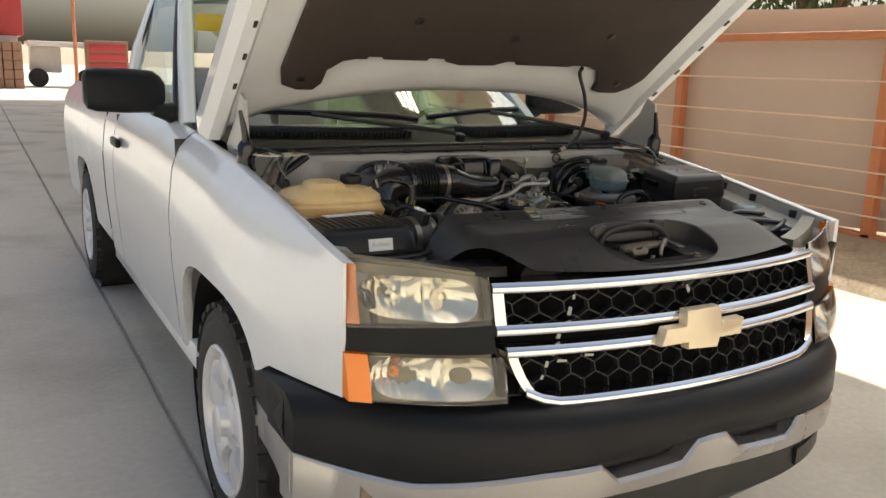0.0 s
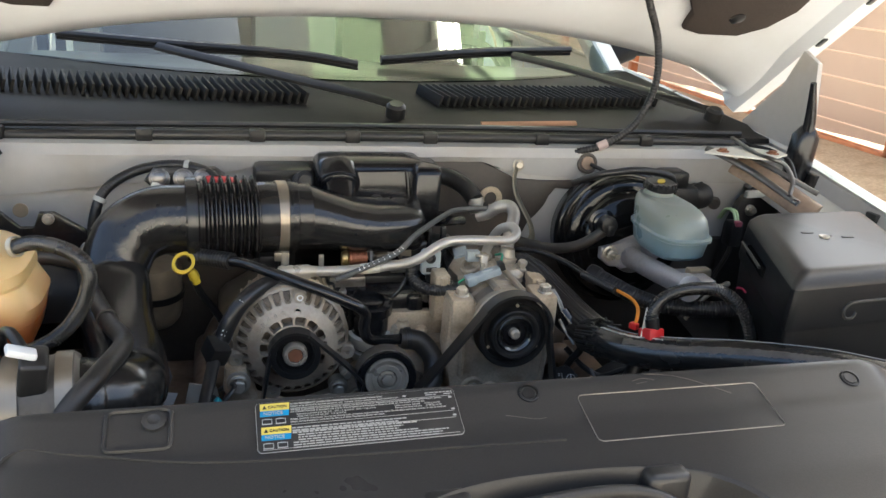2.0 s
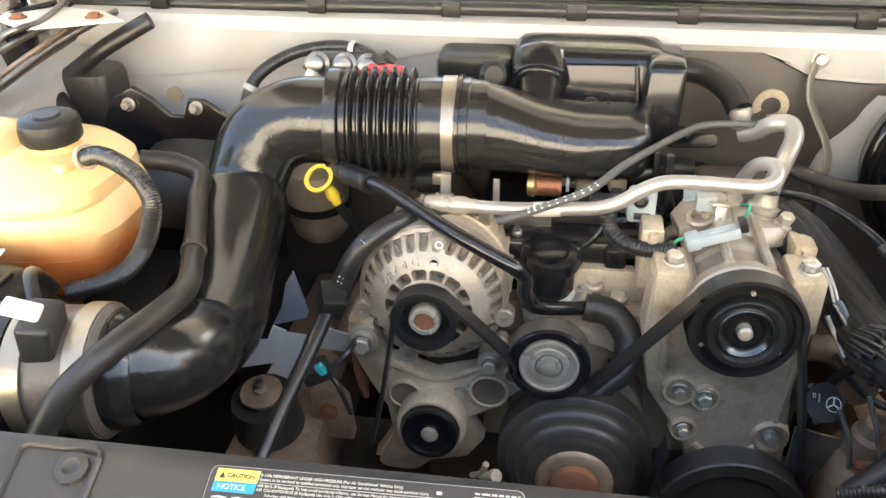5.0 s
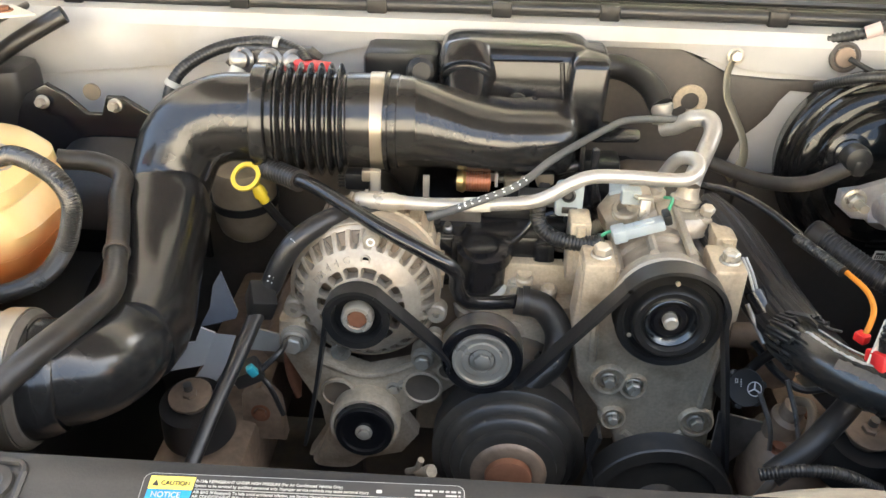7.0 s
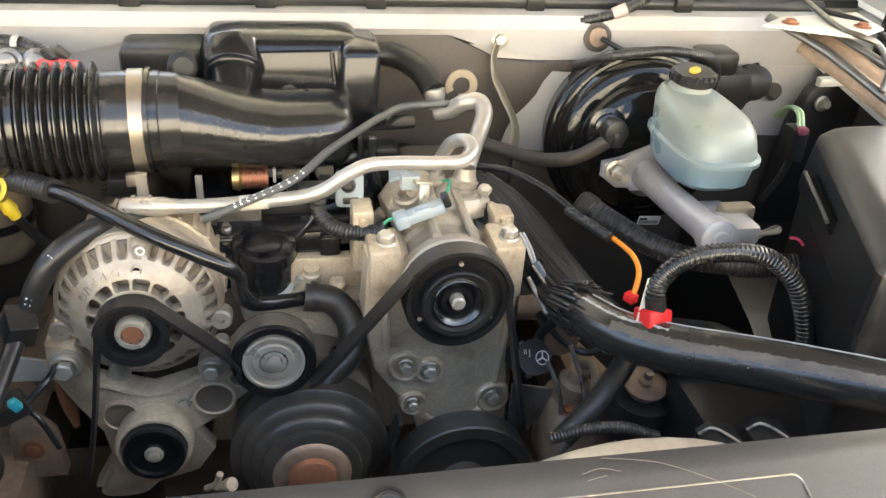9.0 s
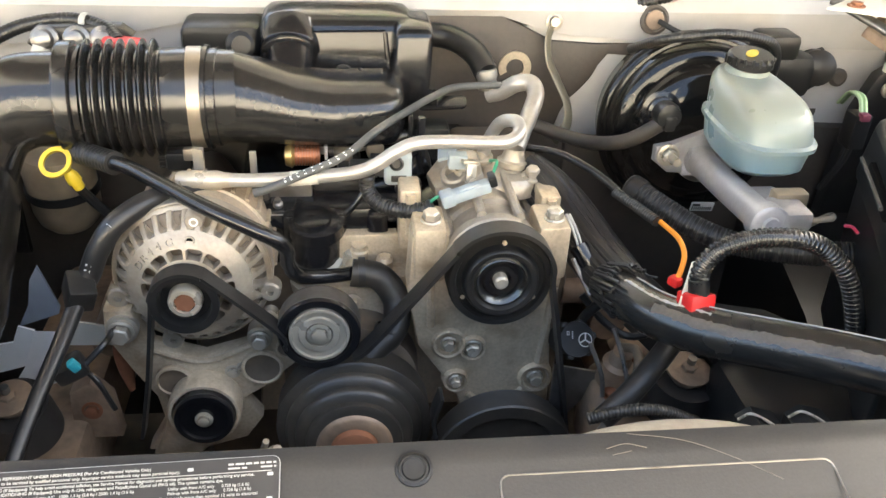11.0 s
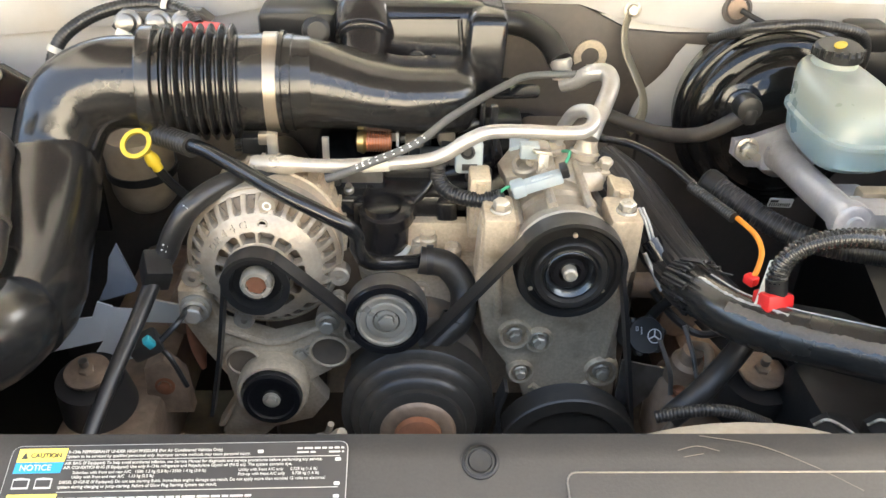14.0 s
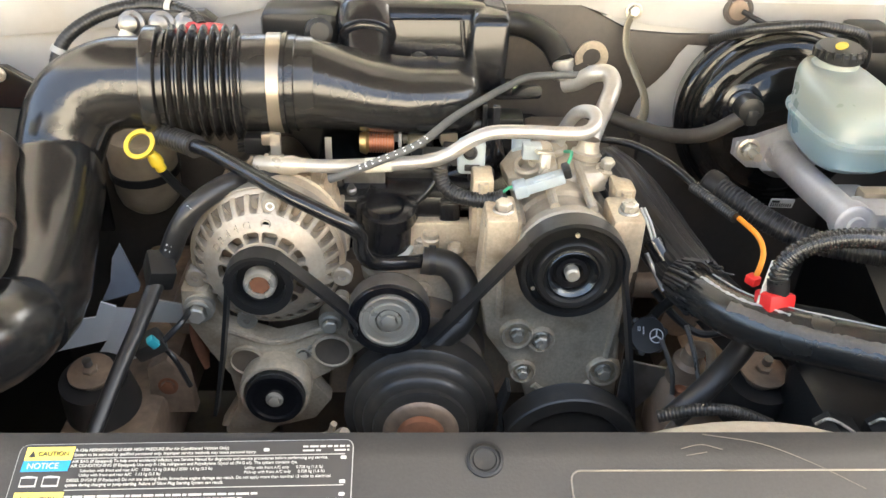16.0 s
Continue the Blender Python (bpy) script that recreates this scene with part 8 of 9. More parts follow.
rl = run("ribbed_loom", [(0.315, 0.562, 1.080), (0.313, 0.567, 1.100), (0.319, 0.570, 1.117), (0.334, 0.570, 1.132), (0.358, 0.568, 1.141), (0.384, 0.565, 1.144), (0.41, 0.563, 1.141), (0.434, 0.560, 1.130), (0.458, 0.552, 1.104), (0.472, 0.54, 1.06), (0.476, 0.53, 1.02)], 0.0086, SLEEVE, "ribbed black cable loom arching over the battery tray", "cable", 18, 0.0013, 0.0048)
part("collar", tube(BM(), [(0.315, 0.562, 1.080), (0.313, 0.567, 1.098)], 0.0104, 16), BLACK, rl, "smooth black end collar")
rt = thing("jump_terminal", "red plastic jump start terminal with its cable", "terminal", (0.29, 0.55, 1.05))
b = BM()
box(b, (0.2985, 0.548, 1.058), (0.3275, 0.574, 1.0845), 0.003, turn=rot(-18, 6, 14))
part("red_cover", b, RED, rt)
b = BM()
box(b, (0.305, 0.603, 1.062), (0.316, 0.616, 1.072), 0.002, turn=rot(0, 0, 30))
part("red_cap", b, RED, rt)
b = BM()
plate(b, [(-0.0032, 0), (0.0032, 0), (0.0045, 0.052), (-0.002, 0.052)], 0.002, (0.2965, 0.560, 1.064), (1, 0.3, 0), (0.010, 0.014, 0.040))
part("metal_tab", b, PRIMER, rt)
run("orange_wire", [(0.315, 0.705, 1.090), (0.320, 0.685, 1.091), (0.326, 0.655, 1.091), (0.324, 0.630, 1.087), (0.317, 0.615, 1.078), (0.312, 0.610, 1.068)], 0.0029, ORANGE, "bright orange wire to the terminal", "wire", 10)
run("thin_black_pipe", [(0.20, 0.87, 1.10), (0.235, 0.835, 1.108), (0.27, 0.79, 1.103), (0.295, 0.74, 1.094), (0.313, 0.69, 1.092)], 0.0048, GLOSSB, "thin black pipe along the bundle", "pipe", 10)
b = BM()
tube(b, [(0.285, 0.755, 1.095), (0.30, 0.725, 1.093), (0.314, 0.69, 1.092)], 0.0056, 12, ridge=0.0007, pitch=0.0034)
solo("pipe_sleeve", b, RUBBER, "ribbed sleeve over the thin pipe", "cable")
rb = run("large_ribbed_loom", [(0.318, 0.80, 1.082), (0.345, 0.765, 1.072), (0.38, 0.73, 1.060), (0.42, 0.70, 1.055), (0.48, 0.67, 1.060), (0.54, 0.65, 1.068), (0.60, 0.62, 1.07)], 0.0130, RUBBER, "large ribbed black loom beside the booster", "cable", 18, 0.0011, 0.0046)
b = BM()
lathe(b, (0.325, 0.79, 1.079), (0.6, -0.75, -0.2), [(-0.008, 0.0160), (0.008, 0.0160), (0.008, 0.0135)], 18)
part("loom_collar", b, BLACK, rb)
fb = thing("fuse_box", "dark grey plastic fuse box with a flat lid", "fuse box", (0.60, 0.57, 1.0))
fu, fv = Vector((0.994, 0.11, 0)), Vector((0.375, 0.927, 0))


def fuse_corners(z, e):
    """The box's corners at height z, drawn in by e."""
    return [Vector(p) + fu * (e * i) + fv * (e * j) for p, i, j in (((0.456, 0.452, z), 1, 1), ((0.694, 0.476, z), -1, 1), ((0.785, 0.732, z), -1, -1), ((0.567, 0.719, z), 1, -1))]


def fuse_shell(b, levels, r, k=4):
    rings = []
    for z, e in levels:
        q = fuse_corners(z, e)
        ring = []
        for i in range(4):
            p, a, c = q[i], q[i - 1], q[(i + 1) % 4]
            d0, d1 = (a - p).normalized() * r, (c - p).normalized() * r
            for j in range(k + 1):
                t = j / k
                ring.append((p + d0) * (1 - t) ** 2 + p * 2 * t * (1 - t) + (p + d1) * t * t)
        rings.append(ring)
    loft(b, rings)
    return b


part("base", fuse_shell(BM(), [(0.95, -0.006), (1.10, -0.011), (1.132, -0.012)], 0.014), BLACK, fb)
part("lid", fuse_shell(BM(), [(1.130, -0.016), (1.136, -0.0175), (1.184, -0.013), (1.190, -0.012)], 0.016), TRIMB, fb, "charcoal lid skirt")
part("lid_top", fuse_shell(BM(), [(1.189, -0.0125), (1.196, -0.0105), (1.205, -0.001), (1.209, 0.006), (1.2105, 0.016)], 0.016), GREYB, fb, "weathered grey lid top")
# The slot is a solid near-black block, its shade put in as colour.
b = BM()
box(b, (-0.006, -0.055, -0.009), (0.006, 0.055, 0.009), 0.003, turn=rot(0, 0, -22))
bmesh.ops.translate(b, verts=b.verts[:], vec=(0.513, 0.620, 1.163))
part("handle_slot", b, VOID, fb, "handle slot filled with shade black")
b = BM()
tube(b, [(0.5145, 0.668, 1.177), (0.4925, 0.612, 1.177), (0.4705, 0.558, 1.177)], 0.0022, 8)
part("slot_lip", b, GREYB, fb)
front = lambda a, z: Vector((0.456, 0.452, z)) + Vector((0.238, 0.024, 0)) * a - fv * 0.0165
part("latch_rim", tube(BM(), [front(0.66, 1.166), front(0.44, 1.166), front(0.37, 1.163), front(0.345, 1.153), front(0.37, 1.143), front(0.42, 1.143), front(0.44, 1.151)], 0.0024, 8), GREYB, fb, "moulded latch outline")
for a_, c_ in ((0.30, 0.62), (0.42, 0.56), (0.58, 0.52)):
    p_ = Vector((0.440, 0.415, 1.2105)) + Vector((0.240, 0.025, 0)) * a_ + Vector((0.118, 0.305, 0)) * c_
    part("lid_mark", box(BM(), p_ - Vector((0.010, 0.003, 0.001)), p_ + Vector((0.010, 0.003, 0.0012)), 0.0008), INK, fb)
part("lid_screw", lathe(BM(), (0.600, 0.590, 1.210), (0, 0, 1), [(0, 0.008), (0.003, 0.008), (0.003, 0.004), (0.001, 0.0)], 14), STEEL, fb)
b = BM()
tube(b, [(0.510, 0.655, 1.103), (0.517, 0.650, 1.104), (0.522, 0.644, 1.099)], 0.0020, 6)
solo("pink_wire", b, material("pink_wire", (0.50, 0.05, 0.10), 0.4, vary=0.05, bump=0), "short pink wire end by the fuse box", "wire")
cn = thing("wiring_plug", "black wiring plug with pink and green wires", "plug", (0.637, 0.87, 1.1))
part("body", box(BM(), (0.626, 0.856, 1.098), (0.650, 0.885, 1.146), 0.004), BLACK, cn)
part("pink_lock", box(BM(), (0.630, 0.850, 1.140), (0.642, 0.862, 1.150), 0.002), material("faded_pink_plastic", (0.22, 0.05, 0.07), 0.5, vary=0.2, bump=0.02), cn)
pgw = material("pale_green_wire", (0.30, 0.42, 0.22), 0.4, vary=0.05, bump=0)
for dx in (0.0, 0.006):
    part("wire", tube(BM(), [(0.640 + dx, 0.87, 1.144), (0.645 + dx, 0.89, 1.158), (0.655 + dx, 0.93, 1.15), (0.67 + dx, 0.97, 1.12)], 0.0028, 6), pgw, cn)
part("wire", tube(BM(), [(0.638, 0.868, 1.10), (0.634, 0.87, 1.075), (0.62, 0.88, 1.03)], 0.0045, 8), RUBBER, cn)
# battery tray and dark plastics under the hose
tr = thing("battery_tray", "dark plastic battery tray and battery side", "tray", (0.6, 0.5, 0.7))
part("tray_wall", box(BM(), (0.36, 0.44, 0.60), (0.84, 0.60, 0.985), 0.02), BLACK, tr)
part("tray_lip", box(BM(), (0.36, 0.585, 0.97), (0.56, 0.605, 1.0), 0.008), BLACK, tr)
for k in range(3):
    part("rib", box(BM(), (0.40 + k * 0.05, 0.60, 0.75), (0.415 + k * 0.05, 0.615, 0.96), 0.004), BLACK, tr)
b = BM()
sheet(b, [[(0.31, 0.72, 0.93), (0.37, 0.70, 0.98), (0.45, 0.66, 0.99)], [(0.33, 0.62, 0.94), (0.40, 0.60, 1.0), (0.5, 0.58, 1.0)]])
thicken(b, 0.006)
solo("splash_flap", b, BLACK, "black plastic splash flap", "panel")
cd_ = Vector((0.10, -0.80, 0.60)).normalized()
co = Vector((0.237, 0.668, 0.950))
pcap = thing("steering_fluid_cap", "black power steering fluid cap with a white wheel symbol", "cap", co)
part("cap", lathe(BM(), co, cd_, [(-0.05, 0.0), (-0.05, 0.018), (-0.014, 0.018), (-0.012, 0.0205), (-0.002, 0.0215), (0.0, 0.0205), (0.0, 0.0)], 36), INK, pcap)
for k in range(6):
    a = TAU * k / 6 + 0.3
    s1, u1, _ = frame_of(cd_)
    c_ = co - cd_ * 0.007 + (s1 * math.cos(a) + u1 * math.sin(a)) * 0.0205
    part("grip", lathe(BM(), c_ - cd_ * 0.006, cd_, [(0, 0.0), (0, 0.0045), (0.011, 0.0045), (0.012, 0.003), (0.012, 0)], 12), INK, pcap)
cx_ = Vector((1, 0.0, 0)) - cd_ * cd_.x
cx_.normalize()
cy_ = cd_.cross(cx_)
cs_ = co + cx_ * 0.0095 - cy_ * 0.001
b = BM()
tube(b, [cs_ + cx_ * 0.0078 * math.cos(TAU * k / 24) + cy_ * 0.0078 * math.sin(TAU * k / 24) + cd_ * 0.0004 for k in range(25)], 0.0006, 5, 2)
for k in range(3):
    a = TAU * k / 3 - 0.6
    tube(b, [cs_ + cd_ * 0.0004, cs_ + cd_ * 0.0004 + (cx_ * math.cos(a) + cy_ * math.sin(a)) * 0.0078], 0.0009, 5)
part("wheel_symbol", b, PAPER, pcap)
b = BM()
bars(b, co + cd_ * 0.0002, cx_, cy_, [(-0.0065 + 0.0015 * 0, -0.0050, 0.001 + 0.0018 * k, 0.0010) for k in range(5)] + [(-0.0125, -0.0095, 0.005, 0.0006), (-0.0125, -0.0095, 0.009, 0.0006), (-0.0125, -0.0119, 0.005, 0.0045), (-0.0101, -0.0095, 0.005, 0.0045)])
part("print_bars", b, PAPER, pcap)
for at_ in ((0.344, 0.60, 0.957), (-0.384, 0.64, 0.919)):
    sm = thing("shock_mount", "dirty round shock mount with washer and nut", "mount", at_, "shock mounts")
    part("cup", lathe(BM(), at_, (0, -0.2, 1), [(-0.06, 0.042), (-0.012, 0.037), (-0.012, 0.033), (-0.02, 0.0)], 32), INK, sm)
    part("washer", lathe(BM(), at_, (0, -0.2, 1), [(-0.018, 0.014), (-0.004, 0.0225), (-0.002, 0.0245), (0.001, 0.0245), (0.002, 0.022), (0.0015, 0.0)], 32), GRIME, sm, "dusty cup washer")
    part("nut", lathe(BM(), at_, (0, -0.2, 1), [(0.001, 0.0085), (0.006, 0.0085), (0.007, 0.007), (0.007, 0)], 6), GRIME, sm)
    part("stud", lathe(BM(), at_, (0, -0.2, 1), [(0.011, 0.0050), (0.019, 0.0050), (0.020, 0)], 12), DULLST, sm)
b = BM()
tube(b, [(0.325, 0.61, 0.995), (0.30, 0.585, 0.985), (0.265, 0.56, 0.962), (0.235, 0.55, 0.935)], 0.0125, 14)
solo("lower_hose", b, DUSTY, "short black lower hose", "hose")
run("low_loom", [(0.20, 0.50, 0.985), (0.235, 0.495, 0.998), (0.27, 0.495, 0.996), (0.31, 0.50, 0.975)], 0.0055, DUSTY, "ribbed black loom behind the fan", "cable", 12, 0.0007, 0.0034)
b = BM()
plate(b, [(0.215, 0.820), (0.240, 0.836), (0.276, 0.886), (0.276, 0.896), (0.268, 0.899), (0.215, 0.912)], 0.003, (0, 0.672, 0), (1, 0, 0), (0, 0, 1), bevel=0.0008)
solo("belt_shield", b, DULLST, "dull grey steel belt shield", "shield")
for p in ([(0.25, 0.66, 0.95), (0.262, 0.64, 0.92), (0.264, 0.63, 0.895)], [(0.275, 0.66, 0.97), (0.285, 0.64, 0.94), (0.29, 0.62, 0.91)], [(0.228, 0.70, 1.04), (0.236, 0.69, 1.025), (0.245, 0.67, 1.01)]):
    solo("small_pipe", tube(BM(), p, 0.0028, 8), DULLST, "small bare steel pipe beside the bracket", "pipe")
spl = thing("sensor_plug", "glossy black sensor plug on two grey wires", "plug", (0.25, 0.69, 1.03))
part("body", tube(BM(), [(0.236, 0.712, 1.050, 0.0105), (0.246, 0.702, 1.036, 0.0110), (0.258, 0.690, 1.018, 0.0110), (0.262, 0.686, 1.012, 0.0090)], None, 16, 4), GLOSSB, spl)
part("collar", tube(BM(), [(0.249, 0.699, 1.031), (0.254, 0.694, 1.024)], 0.0122, 16), BLACK, spl)
for dx in (0.0, 0.004):
    part("wire", tube(BM(), [(0.236 + dx, 0.712, 1.050), (0.230 + dx, 0.72, 1.066), (0.224 + dx, 0.735, 1.078)], 0.0016, 6), PRINT, spl)
part("lead", tube(BM(), [(0.262, 0.686, 1.012), (0.262, 0.680, 0.995), (0.250, 0.684, 0.975), (0.246, 0.690, 0.96)], 0.006, 10), BLACK, spl)
b = BM()
box(b, (-0.335, 0.63, 0.945), (-0.322, 0.645, 0.952), 0.001, turn=rot(0, -20, 0))
solo("wire_tag", b, PAPER, "small white tag on a wire", "tag")
b = BM()
lathe(b, (-0.127, 0.65, 0.81), (0.6, -0.5, 0.6), [(0, 0.005), (0.02, 0.006), (0.022, 0.008), (0.03, 0.008), (0.03, 0)], 10)
tube(b, [(-0.14, 0.66, 0.80), (-0.128, 0.65, 0.815), (-0.122, 0.645, 0.835)], 0.004, 8)
solo("white_plug", b, CAST, "small pale plug by the tensioner", "plug")

# left side: coolant bottle, filter box, hoses
cb = thing("coolant_reservoir", "amber-stained coolant bottle with a black cap", "reservoir", (-0.66, 0.68, 1.0))
b = BM()
cs = []
for z, x0, x1, y0, y1 in ((1.095, -0.82, -0.526, 0.605, 0.78), (1.12, -0.828, -0.52, 0.6, 0.79), (1.14, -0.83, -0.533, 0.598, 0.795), (1.146, -0.826, -0.537, 0.602, 0.792), (1.152, -0.829, -0.534, 0.6, 0.794), (1.165, -0.827, -0.536, 0.603, 0.793), (1.176, -0.815, -0.55, 0.614, 0.788), (1.182, -0.795, -0.56, 0.628, 0.782), (1.190, -0.765, -0.640, 0.636, 0.746), (1.202, -0.755, -0.652, 0.642, 0.742), (1.208, -0.738, -0.670, 0.658, 0.728)):
    cs.append(oval(((x0 + x1) / 2, (y0 + y1) / 2, z), (1, 0, 0), (0, 1, 0), (x1 - x0) / 2, (y1 - y0) / 2, 44, 3.6))
loft(b, cs)
part("tank", b, COOLB, cb, "amber-stained plastic tank")
b = BM()
cs = []
for z, x0, x1, y0, y1 in ((1.03, -0.77, -0.564, 0.625, 0.77), (1.045, -0.79, -0.544, 0.615, 0.775), (1.07, -0.81, -0.532, 0.608, 0.78), (1.096, -0.821, -0.525, 0.604, 0.781)):
    cs.append(oval(((x0 + x1) / 2, (y0 + y1) / 2, z), (1, 0, 0), (0, 1, 0), (x1 - x0) / 2, (y1 - y0) / 2, 44, 3.6))
loft(b, cs)
part("lower_tank", b, COOLB, cb, "rust-brown coolant showing through")
b = BM()
lathe(b, (-0.610, 0.707, 1.178), (0, -0.05, 1), [(0, 0.028), (0.02, 0.028), (0.02, 0.02)], 26)
part("neck", b, TAN, cb)
b = BM()
lathe(b, (-0.610, 0.707, 1.194), (0, -0.05, 1), [(0, 0.0), (0, 0.031), (0.004, 0.033), (0.018, 0.033), (0.024, 0.031), (0.027, 0.026), (0.027, 0.016), (0.030, 0.014), (0.030, 0.0)], 14)
part("cap", b, BLACK, cb, "black screw cap")
b = BM()
lathe(b, (-0.585, 0.66, 1.174), (1, -0.25, 0.2), [(0, 0.011), (0.022, 0.010), (0.022, 0)], 14)
part("spout", b, TAN, cb)
hoseb = run("bottle_hose", [(-0.545, 0.660, 1.196), (-0.520, 0.645, 1.206), (-0.490, 0.628, 1.206), (-0.464, 0.615, 1.196), (-0.453, 0.608, 1.176), (-0.457, 0.604, 1.152), (-0.466, 0.600, 1.130), (-0.486, 0.598, 1.104), (-0.515, 0.595, 1.086), (-0.555, 0.59, 1.074)], 0.0090, SLEEVE, "spring-guarded black hose looping from the coolant bottle", "hose", 14, 0.0008, 0.0026)
part("clamp", lathe(BM(), (-0.545, 0.660, 1.196), (1, -0.5, 0.35), [(-0.003, 0.0118), (-0.003, 0.0135), (0.004, 0.0135), (0.004, 0.0118)], 18), STEEL, hoseb, "steel spring clamp")
bh = run("branch_hose", [(-0.56, 0.79, 1.135), (-0.52, 0.80, 1.128), (-0.487, 0.79, 1.118), (-0.478, 0.755, 1.106), (-0.462, 0.71, 1.098), (-0.436, 0.635, 1.094), (-0.415, 0.575, 1.102), (-0.413, 0.52, 1.112), (-0.432, 0.455, 1.112), (-0.458, 0.418, 1.092), (-0.482, 0.395, 1.05)], 0.0118, DUSTY, "weathered grey-black radiator overflow hose", "hose", 18)
part("hose_clamp", lathe(BM(), (-0.443, 0.655, 1.0945), (0.3, -1, 0), [(-0.004, 0.0122), (-0.004, 0.0138), (0.004, 0.0138), (0.004, 0.0122)], 18), SHIELD, bh)
ab = thing("air_filter_box", "black plastic air filter box with stickers", "filter box", (-0.69, 0.48, 0.9))
b = BM()
cs = []
for z, e in ((0.93, 0.0), (1.045, -0.004), (1.052, -0.014), (1.058, -0.014), (1.062, 0.0), (1.105, 0.012), (1.118, 0.022), (1.122, 0.035)):
    x0, x1, y0, y1 = -0.845 + e, -0.548 - e, 0.355 + e, 0.592 - e
    cs.append(oval(((x0 + x1) / 2, (y0 + y1) / 2, z), (1, 0, 0), (0, 1, 0), (x1 - x0) / 2, (y1 - y0) / 2, 48, 9))
loft(b, cs)
part("shell", b, BLACK, ab)
for k in range(12):
    x = -0.80 + k * 0.020
    part("rib", box(BM(), (x, 0.40, 1.119), (x + 0.006, 0.545, 1.1255), 0.002), BLACK, ab)
b = BM()
plate(b, [(0, 0), (0.155, 0.025), (0.15, 0.055), (-0.005, 0.03)], 0.002, (-0.755, 0.525, 1.126), (1, 0, 0), (0, 1, 0))
part("long_sticker", b, PAPER, ab, "long white sticker")
b = BM()
plate(b, [(-0.035, -0.016), (0.035, -0.016), (0.035, 0.016), (-0.035, 0.016)], 0.0015, (-0.668, 0.3595, 1.078), (1, 0.02, 0), (0, 0.25, 1))
part("white_sticker", b, PAPER, ab, "white bar-coded sticker")
b = BM()
rnd = random.Random(2)
bars(b, (-0.668, 0.3575, 1.078), (1, 0.02, 0), (0, 0.25, 1), [(-0.024 + k * 0.0042, -0.022 + k * 0.0042, -0.004, rnd.uniform(0.006, 0.011)) for k in range(12)])
part("print_bars", b, CAST, ab)
b = BM()
lathe(b, (-0.61, 0.476, 1.06), (1, 0.1, 0), [(0, 0.062), (0.075, 0.062), (0.075, 0.058), (0.105, 0.057)], 40)
part("outlet", b, BLACK, ab)
maf = thing("airflow_sensor", "grey airflow sensor between two band clamps", "sensor", (-0.49, 0.49, 1.06))
b = BM()
lathe(b, (-0.532, 0.484, 1.060), (1, 0.1, 0), [(0, 0.056), (0, 0.060), (0.05, 0.060), (0.055, 0.062), (0.075, 0.062), (0.08, 0.058), (0.08, 0.05)], 40)
part("tube", b, GREYP, maf)
for dx in (0.0, 0.055):
    b = BM()
    c = Vector((-0.532, 0.484, 1.060)) + Vector((1, 0.1, 0)).normalized() * dx
    lathe(b, c, (1, 0.1, 0), [(0, 0.0605), (0, 0.0635), (0.018, 0.0635), (0.018, 0.0605)], 40)
    part("band_clamp", b, CLAMP, maf, "bright steel band clamp")
plug = part("plug", box(BM(), (-0.512, 0.442, 1.085), (-0.482, 0.486, 1.142), 0.005, 3, rot(10, 8, 10)), INK, maf, "black sensor plug")
part("plug_lock", box(BM(), (-0.520, 0.446, 1.143), (-0.488, 0.466, 1.152), 0.003, turn=rot(0, 22, 15)), PAPER, plug, "white plug lock")
part("wire_sleeve", tube(BM(), [(-0.505, 0.475, 1.138), (-0.522, 0.50, 1.150), (-0.540, 0.53, 1.135), (-0.548, 0.56, 1.10)], 0.0065, 10), RUBBER, maf)
# front left clutter by the lamp
b = BM()
for p in ([(-0.80, 0.28, 1.05), (-0.70, 0.26, 1.062), (-0.60, 0.27, 1.064), (-0.52, 0.30, 1.07)], [(-0.78, 0.22, 1.05), (-0.74, 0.25, 1.065), (-0.69, 0.23, 1.06)]):
    tube(b, p, 0.007, 8)
solo("lamp_wiring", b, RUBBER, "black lamp wiring behind the headlight", "cable")
b = BM()
face_band(b, -0.85, -0.45, C(1.03), C(1.062), -0.11, 0.20)
solo("lamp_shelf", b, INK, "black plastic shelf behind the headlight", "panel")
sn = thing("air_snorkel", "flat grey-black air snorkel running under the filter box", "air duct", (-0.64, 0.3, 1.03))
part("duct", loft(BM(), [oval((x, y, 1.026), (0.25, 1, 0), (0, 0, 1), w, 0.021, 28, 5) for x, y, w in ((-0.76, 0.300, 0.045), (-0.72, 0.302, 0.050), (-0.65, 0.300, 0.050), (-0.60, 0.306, 0.046), (-0.55, 0.322, 0.040), (-0.52, 0.326, 0.030))]), GREYB, sn)
part("edge_seam", tube(BM(), [(-0.70, 0.252, 1.046), (-0.65, 0.252, 1.048), (-0.61, 0.260, 1.048), (-0.57, 0.284, 1.049)], 0.0028, 6), CAST, sn, "scuffed pale seam")
part("drain_cup", lathe(BM(), (-0.505, 0.165, 1.015), (0, -0.25, 1), [(0, 0.0), (0, 0.028), (0.022, 0.030), (0.028, 0.028), (0.026, 0.022), (0.010, 0.0)], 24), INK, sn, "black round cup")
cdt = thing("cowl_drain", "black moulded cowl drain at the firewall corner", "drain", (-0.76, 0.97, 1.2))
part("slanting_seal", tube(BM(), [(-0.636, 1.020, 1.240), (-0.698, 0.998, 1.206), (-0.760, 0.994, 1.165), (-0.820, 0.990, 1.128)], 0.013, 14, flat=0.8), RUBBER, cdt, "slanting rubber seal")
